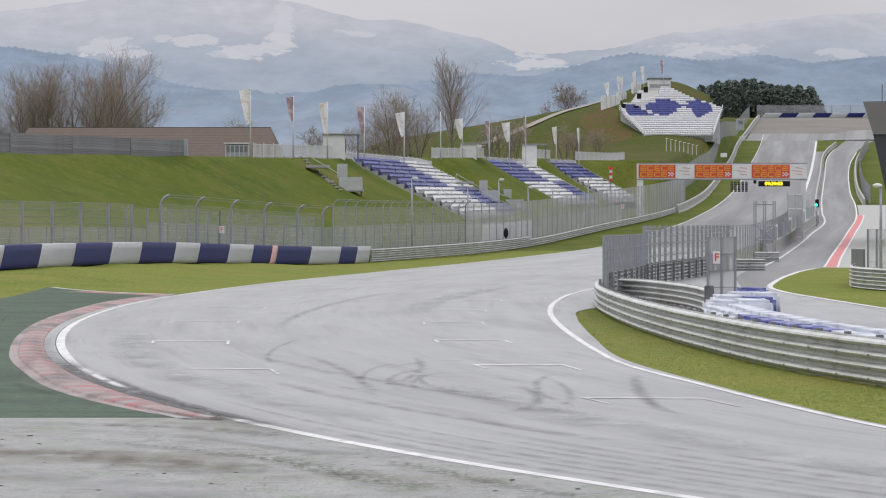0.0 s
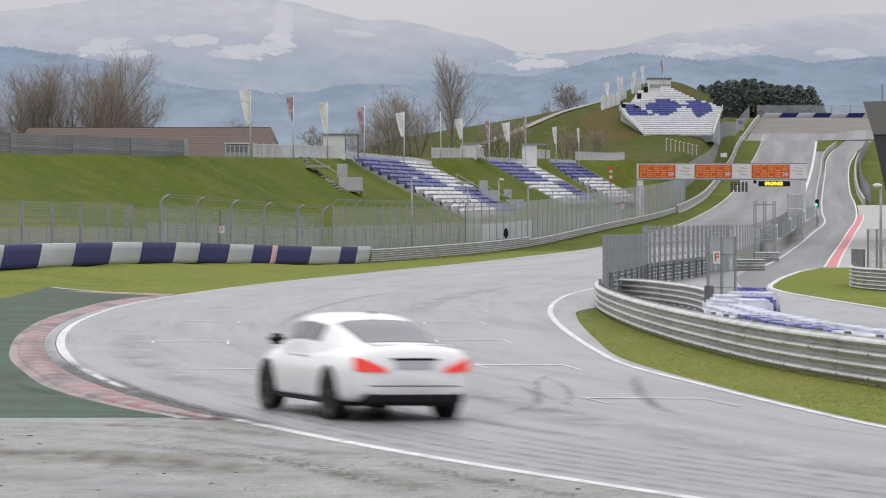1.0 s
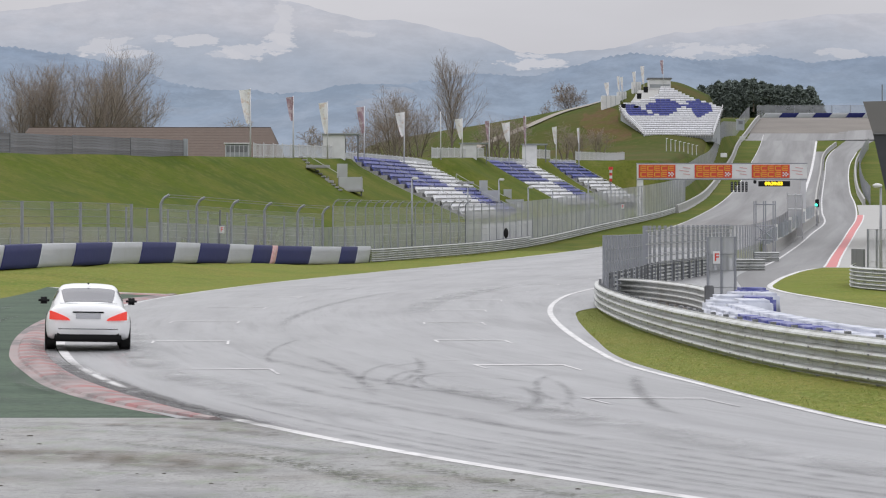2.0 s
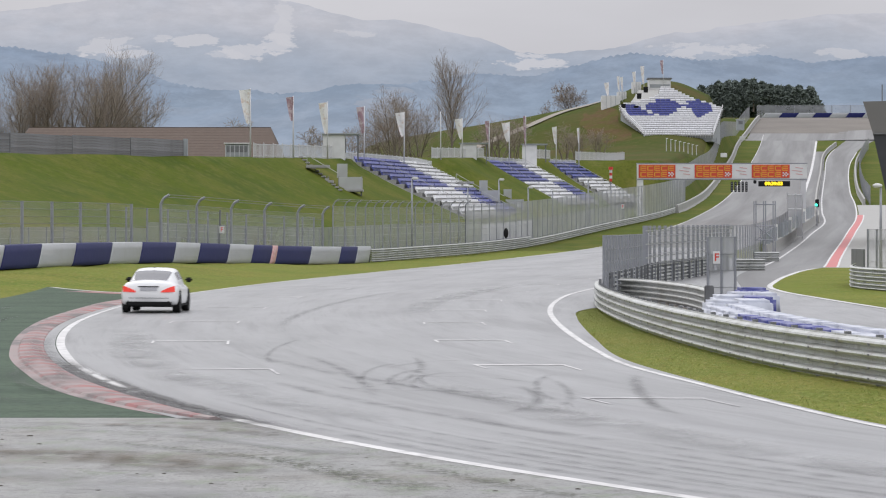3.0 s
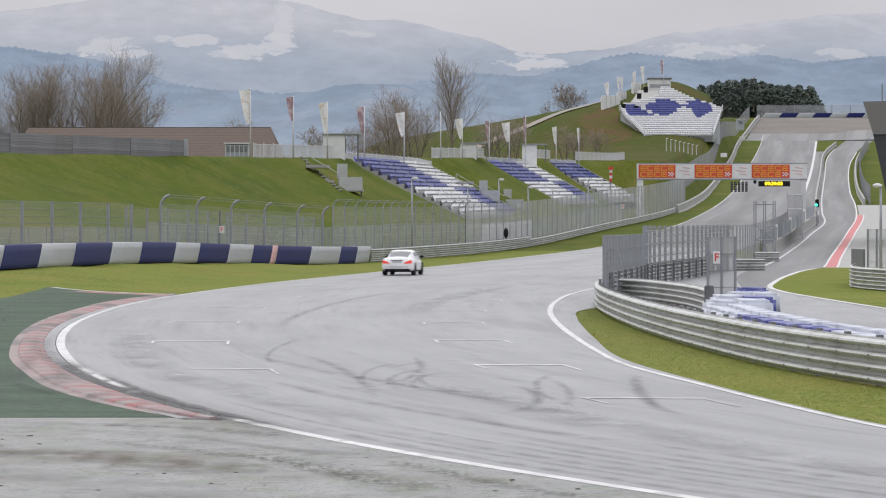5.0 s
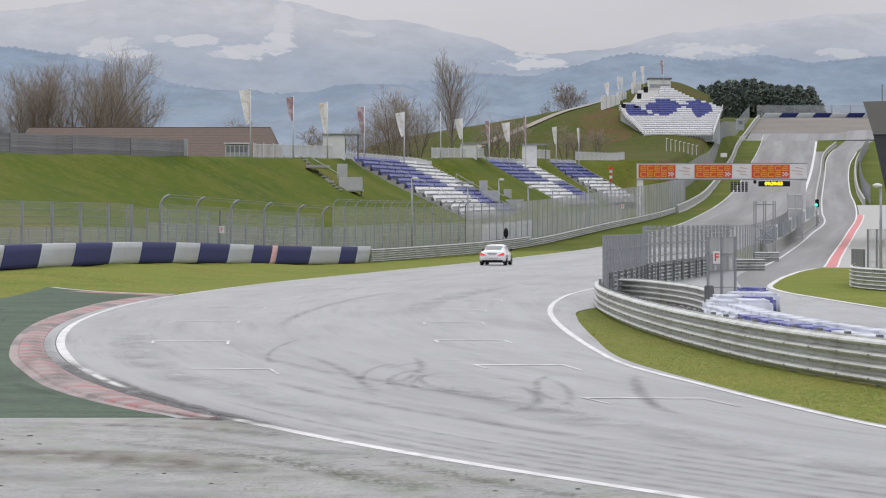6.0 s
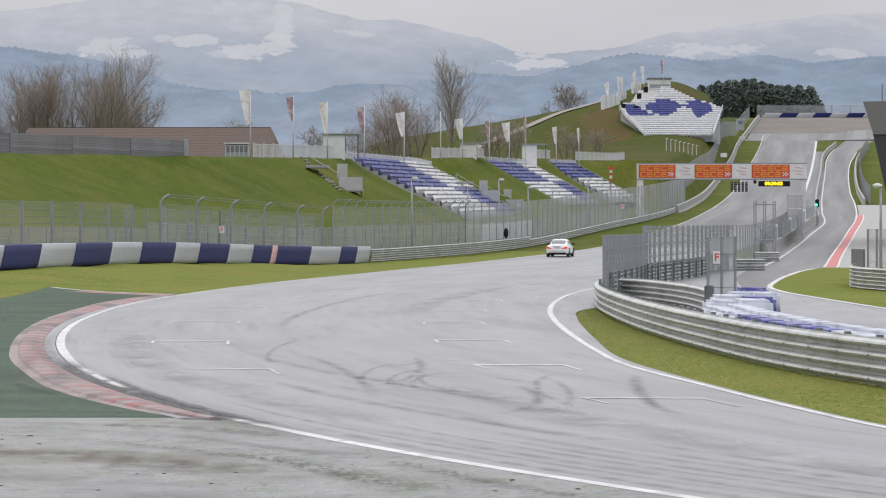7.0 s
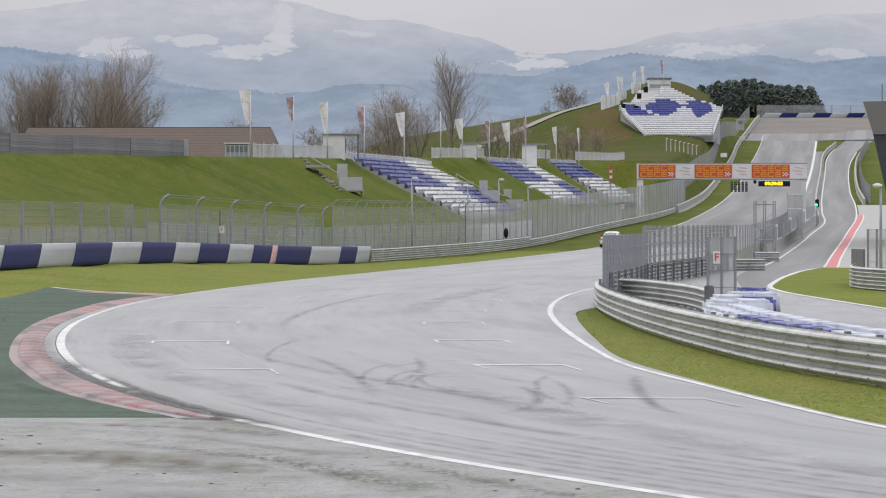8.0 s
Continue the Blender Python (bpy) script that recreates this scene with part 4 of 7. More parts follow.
            bmesh.ops.create_cone(arch, cap_ends=True, segments=32, radius1=0.375, radius2=0.36, depth=0.03, matrix=Matrix.Translation((s * 0.878, y, 0.34)) @ Matrix.Rotation(radians(90) * s, 4, "Y"))
            part("dark_arch_disc", arch, BLACK, car)
            tyre = bmesh.new()
            prof = [(0.21, -0.11), (0.30, -0.118), (0.325, -0.10), (0.333, -0.05), (0.333, 0.05), (0.325, 0.10), (0.30, 0.118), (0.21, 0.11)]
            rings = []
            for k in range(36):
                c, sn = math.cos(k * math.tau / 36), math.sin(k * math.tau / 36)
                rings.append([tyre.verts.new((w, r * c, r * sn)) for r, w in prof])
            for k in range(36):
                q, p = rings[k], rings[(k + 1) % 36]
                for i in range(len(prof)):
                    j = (i + 1) % len(prof)
                    tyre.faces.new((q[i], q[j], p[j], p[i]))
            wheel = part("wheel", tyre, CAR_TYRE, car, at=Matrix.Translation((s * 0.785, y, 0.333)), smooth=True)
            rim = bmesh.new()
            bmesh.ops.create_cone(rim, cap_ends=True, segments=24, radius1=0.06, radius2=0.06, depth=0.06, matrix=Matrix.Translation((s * 0.09, 0, 0)) @ Matrix.Rotation(radians(90), 4, "Y"))
            for k in range(5):
                add_box(rim, 0.035, 0.05, 0.20, Matrix.Rotation(k * math.tau / 5, 4, "X") @ Matrix.Translation((s * 0.085, 0, 0.12)))
            bmesh.ops.create_cone(rim, cap_ends=True, segments=32, radius1=0.215, radius2=0.215, depth=0.16, matrix=Matrix.Translation((-s * 0.01, 0, 0)) @ Matrix.Rotation(radians(90), 4, "Y"))
            part("rim", rim, CAR_RIM, wheel)
            wheels.append(wheel)
    return car, wheels


car, wheels = build_car()


# ---- fences ----
def debris_fence(name, pts, base, height, screen, label, overhang=0.0, cables=7, post_r=0.05, side=1, post_mat=None):
    """Round posts with tension cables and a wire screen; the overhang bends towards the road."""
    thing = tagged(new(name), label, "fence", kind="structure")
    post_mat = post_mat or POST_GREY
    bm = rod((0, 0, -0.1), (0, 0, height), post_r, n=8)
    post_me = bpy.data.meshes.new("post")
    bm.to_mesh(post_me)
    bm.free()
    post_me.materials.append(post_mat)
    arm_me = None
    gz = [land(p.x, p.y) + base for p in pts]
    wires = bmesh.new()
    for i, p in enumerate(pts):
        q = pts[min(i + 1, len(pts) - 1)]
        if q == p:
            q = p + (p - pts[i - 1])
        d = (q - p).normalized()
        o = Vector((d.y, -d.x, 0)) * side
        ang = math.atan2(o.y, o.x)
        part("post", post_me, None, thing, at=Matrix.Translation((p.x, p.y, gz[i])))
        if overhang:
            if arm_me is None:
                bm = rod((0, 0, height - 0.02), (overhang * 0.35, 0, height + overhang * 0.6), post_r * 0.95, n=8)
                rod((overhang * 0.35, 0, height + overhang * 0.6), (overhang, 0, height + overhang), post_r * 0.9, n=8, bm=bm)
                arm_me = bpy.data.meshes.new("arm")
                bm.to_mesh(arm_me)
                bm.free()
                arm_me.materials.append(post_mat)
            part("arm", arm_me, None, thing, at=Matrix.Translation((p.x, p.y, gz[i])) @ Matrix.Rotation(ang, 4, "Z"))
        if i == len(pts) - 1:
            break
        za, zb = gz[i], gz[i + 1]
        part("screen_panel", mesh_from("screen_panel", [(p.x, p.y, za), (q.x, q.y, zb), (q.x, q.y, zb + height), (p.x, p.y, za + height)], [(0, 1, 2, 3)], screen), None, thing)
        for k in range(cables):
            h = height * (k + 1) / cables - 0.03
            rod((p.x + o.x * 0.06, p.y + o.y * 0.06, za + h), (q.x + o.x * 0.06, q.y + o.y * 0.06, zb + h), 0.010, n=4, bm=wires)
        if overhang:
            for k in (0.55, 1.0):
                s = overhang * k
                rod((p.x + o.x * s, p.y + o.y * s, za + height + overhang * (0.4 + 0.6 * k)), (q.x + o.x * s, q.y + o.y * s, zb + height + overhang * (0.4 + 0.6 * k)), 0.014, n=4, bm=wires)
    part("cables", wires, STEEL_DARK, thing)
    return thing


debris_fence("debris_fence", path_points(shift(barrier, -1.6), 130.6, 190.5, 5.6), 0, 3.3, SCREEN, "grey wire debris fence on steel posts behind the padded barrier", 0, 9, 0.085)
debris_fence("debris_fence", path_points(shift(barrier, -1.3), 195.4, 231, 7.6), 0, 3.4, SCREEN, "grey wire debris fence with bent post tops", 0.5, 9, 0.085)
debris_fence("debris_fence", path_points(shift(barrier, -1.9), 190.5, 231, 4.3), 0, 3.1, SCREEN, "grey wire fence doubled behind the bent posts", 0, 3, 0.06)
SCREEN_MID = mesh_screen("fine_wire_screen", (0.52, 0.53, 0.56), 0.25)
EDGE_ON = mesh_screen("edge_on_wire_screen", (0.64, 0.65, 0.68), 0.44)
debris_fence("debris_fence", path_points(shift(barrier, -0.6), 231, 276, 3.1), 0, 3.95, SCREEN_MID, "grey wire debris fence with bent tops above the guard rail", 0.45, 8, 0.05)
debris_fence("debris_fence", path_points(shift(barrier, -0.6), 276, 462, 3.4), 0, 4.1, EDGE_ON, "dense grey wire debris fence above the guard rail", 0, 8, 0.05)
debris_fence("spectator_fence", path_points(shift(barrier, -3.4), 140, 200, 3.4), 0, 1.5, SCREEN_DENSE, "low grey mesh fence at the foot of the grass bank", 0, 2, 0.04)
debris_fence("spectator_fence", path_points(shift(barrier, -3.4), 200, 400, 3.0), 0, 1.85, SCREEN_DENSE, "low grey mesh fence continuing below the grandstands", 0, 2, 0.04)
debris_fence("debris_fence", path_points(shift(barrier, -2.2), 462, 890, 8.0), 0, 3.4, SCREEN_DENSE, "grey mesh fence climbing beside the straight", 0.0, 2, 0.06)

# pale boards fixed behind the fence, a dark bag hung on it, small marshal signs
boards = tagged(new("board_fence"), "row of pale boards behind the wire fence", "fence", kind="structure")
for k in range(9):
    by = 287 + k * 3.0
    bx = barrier(by) - 1.1
    part("board", mesh_from("board", *boxdata(0.05, 2.6, 2.3), WHITE_PAINT), None, boards, at=Matrix.Translation((bx, by, land(bx, by))) @ Matrix.Rotation(-math.atan(barrier(by + 0.5) - barrier(by - 0.5)), 4, "Z"))
bag = bmesh.new()
bmesh.ops.create_uvsphere(bag, u_segments=12, v_segments=8, radius=0.5, matrix=Matrix.Translation((5.39, 290, 2.49)) @ Matrix.Diagonal((0.42, 0.3, 0.88, 1)))
bag = part("hanging_bag", bag, BLACK, smooth=True)
tagged(bag, "black bag hung on the wire fence", "bag")


def text_mesh(name, body, size, mat, parent, m, bold=0.0):
    cu = bpy.data.curves.new(name, "FONT")
    cu.body, cu.size, cu.align_x, cu.align_y, cu.extrude, cu.offset = body, size, "CENTER", "CENTER", 0.004, bold
    tmp = bpy.data.objects.new(name, cu)
    scene.collection.objects.link(tmp)
    bpy.context.view_layer.update()
    me = bpy.data.meshes.new_from_object(tmp.evaluated_get(bpy.context.evaluated_depsgraph_get()))
    bpy.data.objects.remove(tmp)
    me.materials.clear()
    me.materials.append(mat)
    ob = new(name, me)
    ob.parent = parent
    ob.matrix_basis = m
    return ob


SIGN_RED = material("sign_red", (0.62, 0.05, 0.035), 0.5)


def f_sign(x, y, z, w, h, label):
    s = tagged(new("marshal_sign"), label, "sign")
    s.matrix_basis = Matrix.Translation((x, y, z))
    part("panel", box(w, 0.03, h, 0.008), WHITE_PAINT, s)
    text_mesh("letter", "F", h * 0.85, SIGN_RED, s, Matrix.Translation((0, -0.022, 0)) @ Matrix.Rotation(radians(90), 4, "X"), 0.006)
    part("bracket", box(0.04, 0.06, h * 1.3, 0, (0, 0.05, 0)), POST_GREY, s)


f_sign(-13.46, 206.3, 2.70, 0.30, 0.44, "white marshal post sign with a red letter F on the fence")
sign_post = tagged(part("sign_post", rod((-13.66, 206.4, land(-13.66, 206.4) - 0.1), (-13.56, 206.4, 3.9), 0.06, n=8), STEEL_DARK), "dark leaning steel post beside the marshal sign", "post")
f_sign(9.66, 119.7, 1.63, 0.25, 0.44, "white marshal post sign with a red letter F on mesh fence")
f_sign(19.52, 368, 5.39, 0.3, 0.5, "small white sign with a red mark on the far fence")


# ---- grandstands on the bank ----
def bench_mesh(name, length, mat):
    """A moulded bench run: seat pan with a turned-up back, on a low riser."""
    prof = [(-0.24, 0.26), (-0.24, 0.31), (0.14, 0.30), (0.20, 0.34), (0.24, 0.50), (0.29, 0.50), (0.26, 0.28), (0.18, 0.22), (0.1, 0.0), (0.0, 0.0), (0.02, 0.24)]
    verts = [(x, yy, z) for yy in (0, length) for x, z in prof]
    n = len(prof)
    faces = [(k, (k + 1) % n, n + (k + 1) % n, n + k) for k in range(n)] + [tuple(range(n - 1, -1, -1)), tuple(range(n, 2 * n))]
    return mesh_from(name, verts, faces, mat)


def bank_stand(x, y, z, along, climb, length, rows, depth, drop, cut, label):
    """Bench rows step down the bank from (x, y, z) at right angles to the direction along (degrees right of north)."""
    st = tagged(new("grandstand"), label, "grandstand", "bank grandstands")
    st.matrix_basis = Matrix.Translation((x, y, z)) @ Matrix.Rotation(radians(-along), 4, "Z") @ Matrix.Rotation(radians(climb), 4, "X")
    segs = max(3, round(length / 11.5))
    run = length / segs
    short = {SEAT_BLUE: bench_mesh("bench", run - 0.7, SEAT_BLUE), SEAT_WHITE: bench_mesh("bench", run - 0.7, SEAT_WHITE)}
    for bench in short.values():
        bench.transform(Matrix.Diagonal((1, 1, 1.12, 1)))
    tread = mesh_from("tread", *boxdata(depth * 0.98, length, 0.50), CONCRETE)
    for r in range(rows):
        cx, cz = depth * (r + 0.4), -drop * r
        part("tread", tread, None, st, at=Matrix.Translation((cx, length / 2, cz - 0.50)))
        for s in range(segs):
            upper = s < round(segs * 0.58)
            tone = SEAT_BLUE if upper == (r < cut) else SEAT_WHITE
            # the colours step sideways a little from row to row
            part("bench", short[tone], None, st, at=Matrix.Translation((cx, s * run + 0.35 + 0.25 * math.sin(r * 1.7), cz)) @ Matrix.Rotation(math.pi, 4, "Z") @ Matrix.Translation((0, -run + 0.7, 0)))
    for yy in (-0.5, length + 0.1):
        verts, faces = [], []
        for r in range(rows + 1):
            cx, cz = depth * r, -drop * r
            verts += [(cx, yy, cz - 0.45), (cx, yy + 0.3, cz - 0.45), (cx, yy, cz - 0.16), (cx, yy + 0.3, cz - 0.16)]
        for r in range(rows):
            a = r * 4
            faces += [(a + 2, a + 6, a + 7, a + 3), (a, a + 4, a + 6, a + 2), (a + 1, a + 3, a + 7, a + 5)]
        part("side_beam", mesh_from("side_beam", verts, faces, CONCRETE), None, st)
    for k in range(3):
        bm = bmesh.new()
        yy = length * (k + 0.5) / 3
        for r in range(0, rows, 3):
            rod((depth * r, yy, -drop * r), (depth * r, yy, -drop * r + 0.95), 0.02, n=6, bm=bm)
        rod((0, yy, 0.95), (depth * (rows - 1), yy, -drop * (rows - 1) + 0.95), 0.02, n=6, bm=bm)
        part("aisle_rail", bm, STEEL, st)
    return st


for stand in STANDS:
    bank_stand(*stand)


# ---- camera platforms and steps cut into the bank ----
GREY_SHEET = material("grey_sheet_panels", (0.34, 0.36, 0.38), 0.55, 0, [((0.26, 0.27, 0.28), 0.8, 0.5, 0.7, 0.5, ONE)])


PLATFORM_SCREEN = mesh_screen("platform_mesh_screen", (0.55, 0.56, 0.58), 0.62)


def bank_platform(x, y, z, m=1.0):
    p = tagged(new("viewing_platform"), "small concrete platform with grey screens on the grass bank", "platform", "bank platforms")
    p.matrix_basis = Matrix.Translation((x, y, z))
    part("slab", box(2.0, 2.0, 0.25, 0.03, (-1.4, 0, 0.95)), CONCRETE, p)
    part("slab", box(1.7, 2.0, 0.25, 0.03, (-0.9, -0.8, -0.35)), CONCRETE, p)
    part("slab", box(2.4, 1.8, 0.2, 0.03, (1.3, -1.0, -1.1)), CONCRETE, p)
    part("screen", box(0.9, 0.08, 1.2, 0.01, (0.65, 0.2, 0.6)), PLATFORM_SCREEN, p)
    part("screen", box(2.0, 0.08, 1.1, 0.01, (1.4, -1.2, -0.5)), PLATFORM_SCREEN, p)
    part("screen", box(0.08, 1.4, 1.0, 0.01, (2.35, -0.6, -0.5)), PLATFORM_SCREEN, p)
    for lx in (-2.2, -0.5, 0.4, 2.3):
        part("leg", box(0.12, 0.12, 2.4, 0, (lx, -0.6, -1.1)), STEEL_DARK, p)
    bm = rod((-2.3, -0.9, 1.0), (-2.3, -0.9, 1.9), 0.025)
    rod((-2.3, -0.9, 1.9), (0.3, -1.2, 0.4), 0.025, bm=bm)
    part("handrail", bm, STEEL, p)
    return p


bank_platform(-9.25, 289, land(-9.25, 289) + 0.4)
bank_platform(3.72, 366, land(3.72, 366) + 0.8)
bank_platform(6.48, 374, land(6.48, 374) + 0.8)
steps = tagged(new("bank_steps"), "pale concrete steps running down the grass bank", "steps")
for k in range(13):
    t = k / 12
    sx, sy = -12.3 + (-8.64 - -12.3) * t, 294 - 9 * t
    sz = land(sx, sy) + 0.12
    part("step", box(0.34, 0.9, 0.14, 0.02, (sx, sy, sz - 0.05)), CONCRETE, steps)


# ---- railing, kiosks and flags along the crest ----
RAIL_WHITE = material("pale_railing_paint", (0.58, 0.58, 0.60), 0.45, 0.1)
railing = tagged(new("crest_railing"), "pale steel picket railing along the top of the bank", "railing", kind="structure")
pick = bmesh.new()
for k in range(8):
    add_box(pick, 0.05, 0.06, 1.15, Matrix.Translation((0, 0.2 + k * 0.40, 0.60)))
for zz in (0.15, 1.12):
    add_box(pick, 0.04, 3.2, 0.05, Matrix.Translation((0, 1.6, zz)))
add_box(pick, 0.07, 0.07, 1.3, Matrix.Translation((0, 0, 0.6)))
pick_me = bpy.data.meshes.new("railing_panel")
pick.to_mesh(pick_me)
pick.free()
pick_me.materials.append(RAIL_WHITE)
line = path_points(shift(crest_x, -0.8), 281, 500, 3.2)
for a, b in zip(line, line[1:]):
    d = b - a
    part("railing_panel", pick_me, None, railing, at=Matrix.Translation((a.x, a.y, land(a.x, a.y))) @ Matrix.Rotation(math.atan2(-d.x, d.y), 4, "Z"))


shed = tagged(new("shed"), "low grey shed with a barred front on the crest", "shed")
shed.matrix_basis = Matrix.Translation((-17.2, 284, 8.75))
part("body", box(2.0, 1.8, 1.15, 0.03, (0, 0, 0.57)), GREY_SHEET, shed)
part("roof", box(2.2, 2.1, 0.09, 0.02, (0, 0, 1.24)), WHITE_PAINT, shed, "pale flat roof")
for k in range(6):
    part("bar", box(0.06, 0.05, 1.1, 0, (-0.95 + 0.38 * k, -0.93, 0.58)), RAIL_WHITE, shed)
part("window", box(1.7, 0.04, 0.5, 0.01, (0, -0.905, 0.75)), STEEL_DARK, shed)


def kiosk(x, y, z, w, d, h, label):
    k = tagged(new("kiosk"), label, "kiosk", "crest kiosks")
    k.matrix_basis = Matrix.Translation((x, y, z))
    part("body", box(w, d, h + 0.6, 0.03, (0, 0, h / 2 - 0.5)), WHITE_PAINT, k)
    part("roof", box(w + 1.5, d + 0.5, 0.12, 0.02, (0.6, 0, h - 0.12)), GREY_SHEET, k, "flat grey overhanging roof")
    part("shutter", box(0.05, d * 0.7, h * 0.55, 0.01, (w / 2 + 0.02, 0, h * 0.5)), STEEL_DARK, k)
    for s in (-1, 1):
        part("canopy_post", box(0.08, 0.08, h - 0.1, 0, (w / 2 + 1.15, s * d * 0.4, h / 2 - 0.2)), STEEL_DARK, k)
    part("door", box(w * 0.3, 0.05, h * 0.75, 0.01, (-w * 0.2, -d / 2 - 0.015, h * 0.35)), WHITE_PAINT, k)


kiosk(-9.98, 312, 9.35, 2.0, 3.0, 2.35, "white sheet-metal kiosk with flat grey roof on the crest")
kiosk(2.97, 396, 10.77, 1.9, 3.0, 2.3, "white sheet-metal kiosk with flat grey roof on the crest")
kiosk(10.91, 428, 11.6, 1.8, 3.0, 2.2, "white sheet-metal kiosk with flat grey roof on the crest")

FLAG_WHITE = material("white_flag_cloth", (0.78, 0.77, 0.76), 0.8, 0, [((0.60, 0.45, 0.36), 1.6, 0.54, 0.62, 0.7, ONE), ((0.45, 0.40, 0.48), 1.1, 0.56, 0.64, 0.5, ONE)])
FLAG_RED = material("maroon_flag_cloth", (0.34, 0.22, 0.25), 0.8, 0, [((0.62, 0.56, 0.56), 1.4, 0.5, 0.6, 0.7, ONE)])


def flagpole(x, y, top, flag_len, flag_w, mat, label, base=None):
    f = tagged(new("flagpole"), label, "flagpole", "flags along the crest")
    zb = land(x, y) if base is None else base
    f.matrix_basis = Matrix.Translation((x, y, zb))
    part("pole", rod((0, 0, -0.2), (0, 0, top - zb), 0.075, 0.045, 10), RAIL_WHITE, f, smooth=True)
    if mat:
        vs = []
        ph = random.uniform(0, 6)
        for i in range(9):
            t = i / 8
            w = flag_w * (1 - t) ** 0.8 + 0.05
            for j in range(5):
                u = j / 4
                vs.append((-w * u - 0.25 * t * u * flag_w + 0.0, 0.10 * math.sin(ph + 4 * u + 3 * t), top - zb - 0.05 - flag_len * t - 0.12 * u * flag_w))
        fs = [(i * 5 + j, i * 5 + j + 1, i * 5 + j + 6, i * 5 + j + 5) for i in range(8) for j in range(4)]
        part("flag", mesh_from("flag", vs, fs, mat, True), None, f, "drooping tapered cloth flag")


W_FLAG = "slim pale pole with a white drooping banner flag"
R_FLAG = "slim pale pole with a maroon drooping banner flag"
N_FLAG = "slim pale bare pole on the crest"
flagpole(-15.79, 278, 14.35, 2.78, 0.88, FLAG_WHITE, W_FLAG)
flagpole(-12.87, 291.5, 14.28, 2.04, 0.58, FLAG_RED, R_FLAG)
flagpole(-10.37, 304.5, 14.3, 2.79, 0.76, FLAG_WHITE, W_FLAG)
flagpole(-7.48, 322, 14.56, 2.47, 0.7, FLAG_RED, R_FLAG)
flagpole(-4.01, 350, 15.03, 2.45, 0.88, FLAG_WHITE, W_FLAG)
flagpole(-0.26, 377, 16, 1, 1, None, N_FLAG)
flagpole(2.23, 389.5, 15.72, 2.33, 0.84, FLAG_WHITE, W_FLAG)
flagpole(5.49, 403.5, 15.92, 2.28, 0.47, FLAG_RED, R_FLAG)
flagpole(8.09, 414, 16.08, 2.35, 0.9, FLAG_WHITE, W_FLAG)
flagpole(10.32, 423, 17.15, 3.81, 0.28, FLAG_RED, R_FLAG)
flagpole(14.72, 441, 16.38, 2.21, 0.51, FLAG_WHITE, W_FLAG)
flagpole(18.22, 454.5, 16.64, 1.97, 0.23, FLAG_WHITE, W_FLAG)

# ---- long plank wall and the brown-roofed barn behind it ----
PLANK = material("weathered_grey_planks", (0.21, 0.21, 0.225), 0.75, 0, [((0.11, 0.105, 0.11), 1.2, 0.45, 0.68, 0.7, (0.3, 0.3, 4)), ((0.26, 0.25, 0.25), 3.0, 0.55, 0.72, 0.5, (0.3, 0.3, 4))], 0.2, 8, vary=0.18)
wall = tagged(new("plank_wall"), "long weathered grey plank wall on top of the bank", "wall", kind="structure")
wa, wb = Vector((-47.5, 195, 7.6)), Vector((-19.95, 262, 8.35))
bays = 8
for k in range(bays):
    a, b = wa.lerp(wb, k / bays), wa.lerp(wb, (k + 1) / bays)
    d = b - a
    ang = math.atan2(-d.x, d.y)
    tall = 1.62 - 0.24 * k / bays
    zb = min(land(a.x, a.y), land(b.x, b.y)) - 0.1
    n_board = 8
    bw = (tall + a.z - zb) / n_board
    me = mesh_from("plank", *boxdata(0.05, d.length * 0.992, bw * 0.95), PLANK)
    for r in range(n_board):
        part("plank", me, None, wall, at=Matrix.Translation(((a.x + b.x) / 2 + 0.006 * (r % 2), (a.y + b.y) / 2, zb + r * bw)) @ Matrix.Rotation(ang, 4, "Z"))
    part("post", mesh_from("post", *boxdata(0.07, 0.07, tall + a.z - zb), PLANK), None, wall, at=Matrix.Translation((b.x + 0.03, b.y, zb)) @ Matrix.Rotation(ang, 4, "Z"))
part("end_panel", box(0.35, 0.5, 1.55, 0.02, (wb.x + 0.05, wb.y, wb.z + 0.65)), GREY_SHEET, wall, "pale grey end panel")

ROOF = material("brown_shingle_roof", (0.105, 0.076, 0.061), 0.85, 0, [((0.10, 0.07, 0.055), 0.5, 0.45, 0.65, 0.7, ONE), ((0.15, 0.11, 0.085), 3.0, 0.52, 0.7, 0.5, (1, 1, 3))], 0.4, 6)
barn = tagged(new("barn"), "long low barn with a brown shingled roof", "barn")
x0, x1, y0, y1, ze, zr = -42.0, -15.55, 326, 340, 9.53, 12.87
for side in (0, 1):
    rows_n = 12
    for r in range(rows_n):
        t0, t1 = r / rows_n, (r + 1) / rows_n + 0.01
        ya = (y0 + (333 - y0) * t0) if side == 0 else (y1 - (y1 - 333) * t0)
        yb = (y0 + (333 - y0) * t1) if side == 0 else (y1 - (y1 - 333) * t1)
        za, zb = ze + (zr - ze) * t0 + 0.012, ze + (zr - ze) * t1
        inset = 1.35
        xa0, xa1, xb0, xb1 = x0 + inset * t0, x1 - inset * t0, x0 + inset * t1, x1 - inset * t1
        vs = [(xa0, ya, za), (xa1, ya, za), (xb1, yb, zb), (xb0, yb, zb), (xa0, ya, za - 0.09), (xa1, ya, za - 0.09), (xb1, yb, zb - 0.09), (xb0, yb, zb - 0.09)]
        part("shingle_course", mesh_from("shingle_course", vs, [(0, 1, 2, 3), (4, 7, 6, 5), (0, 4, 5, 1), (1, 5, 6, 2), (2, 6, 7, 3), (3, 7, 4, 0)], ROOF), None, barn)
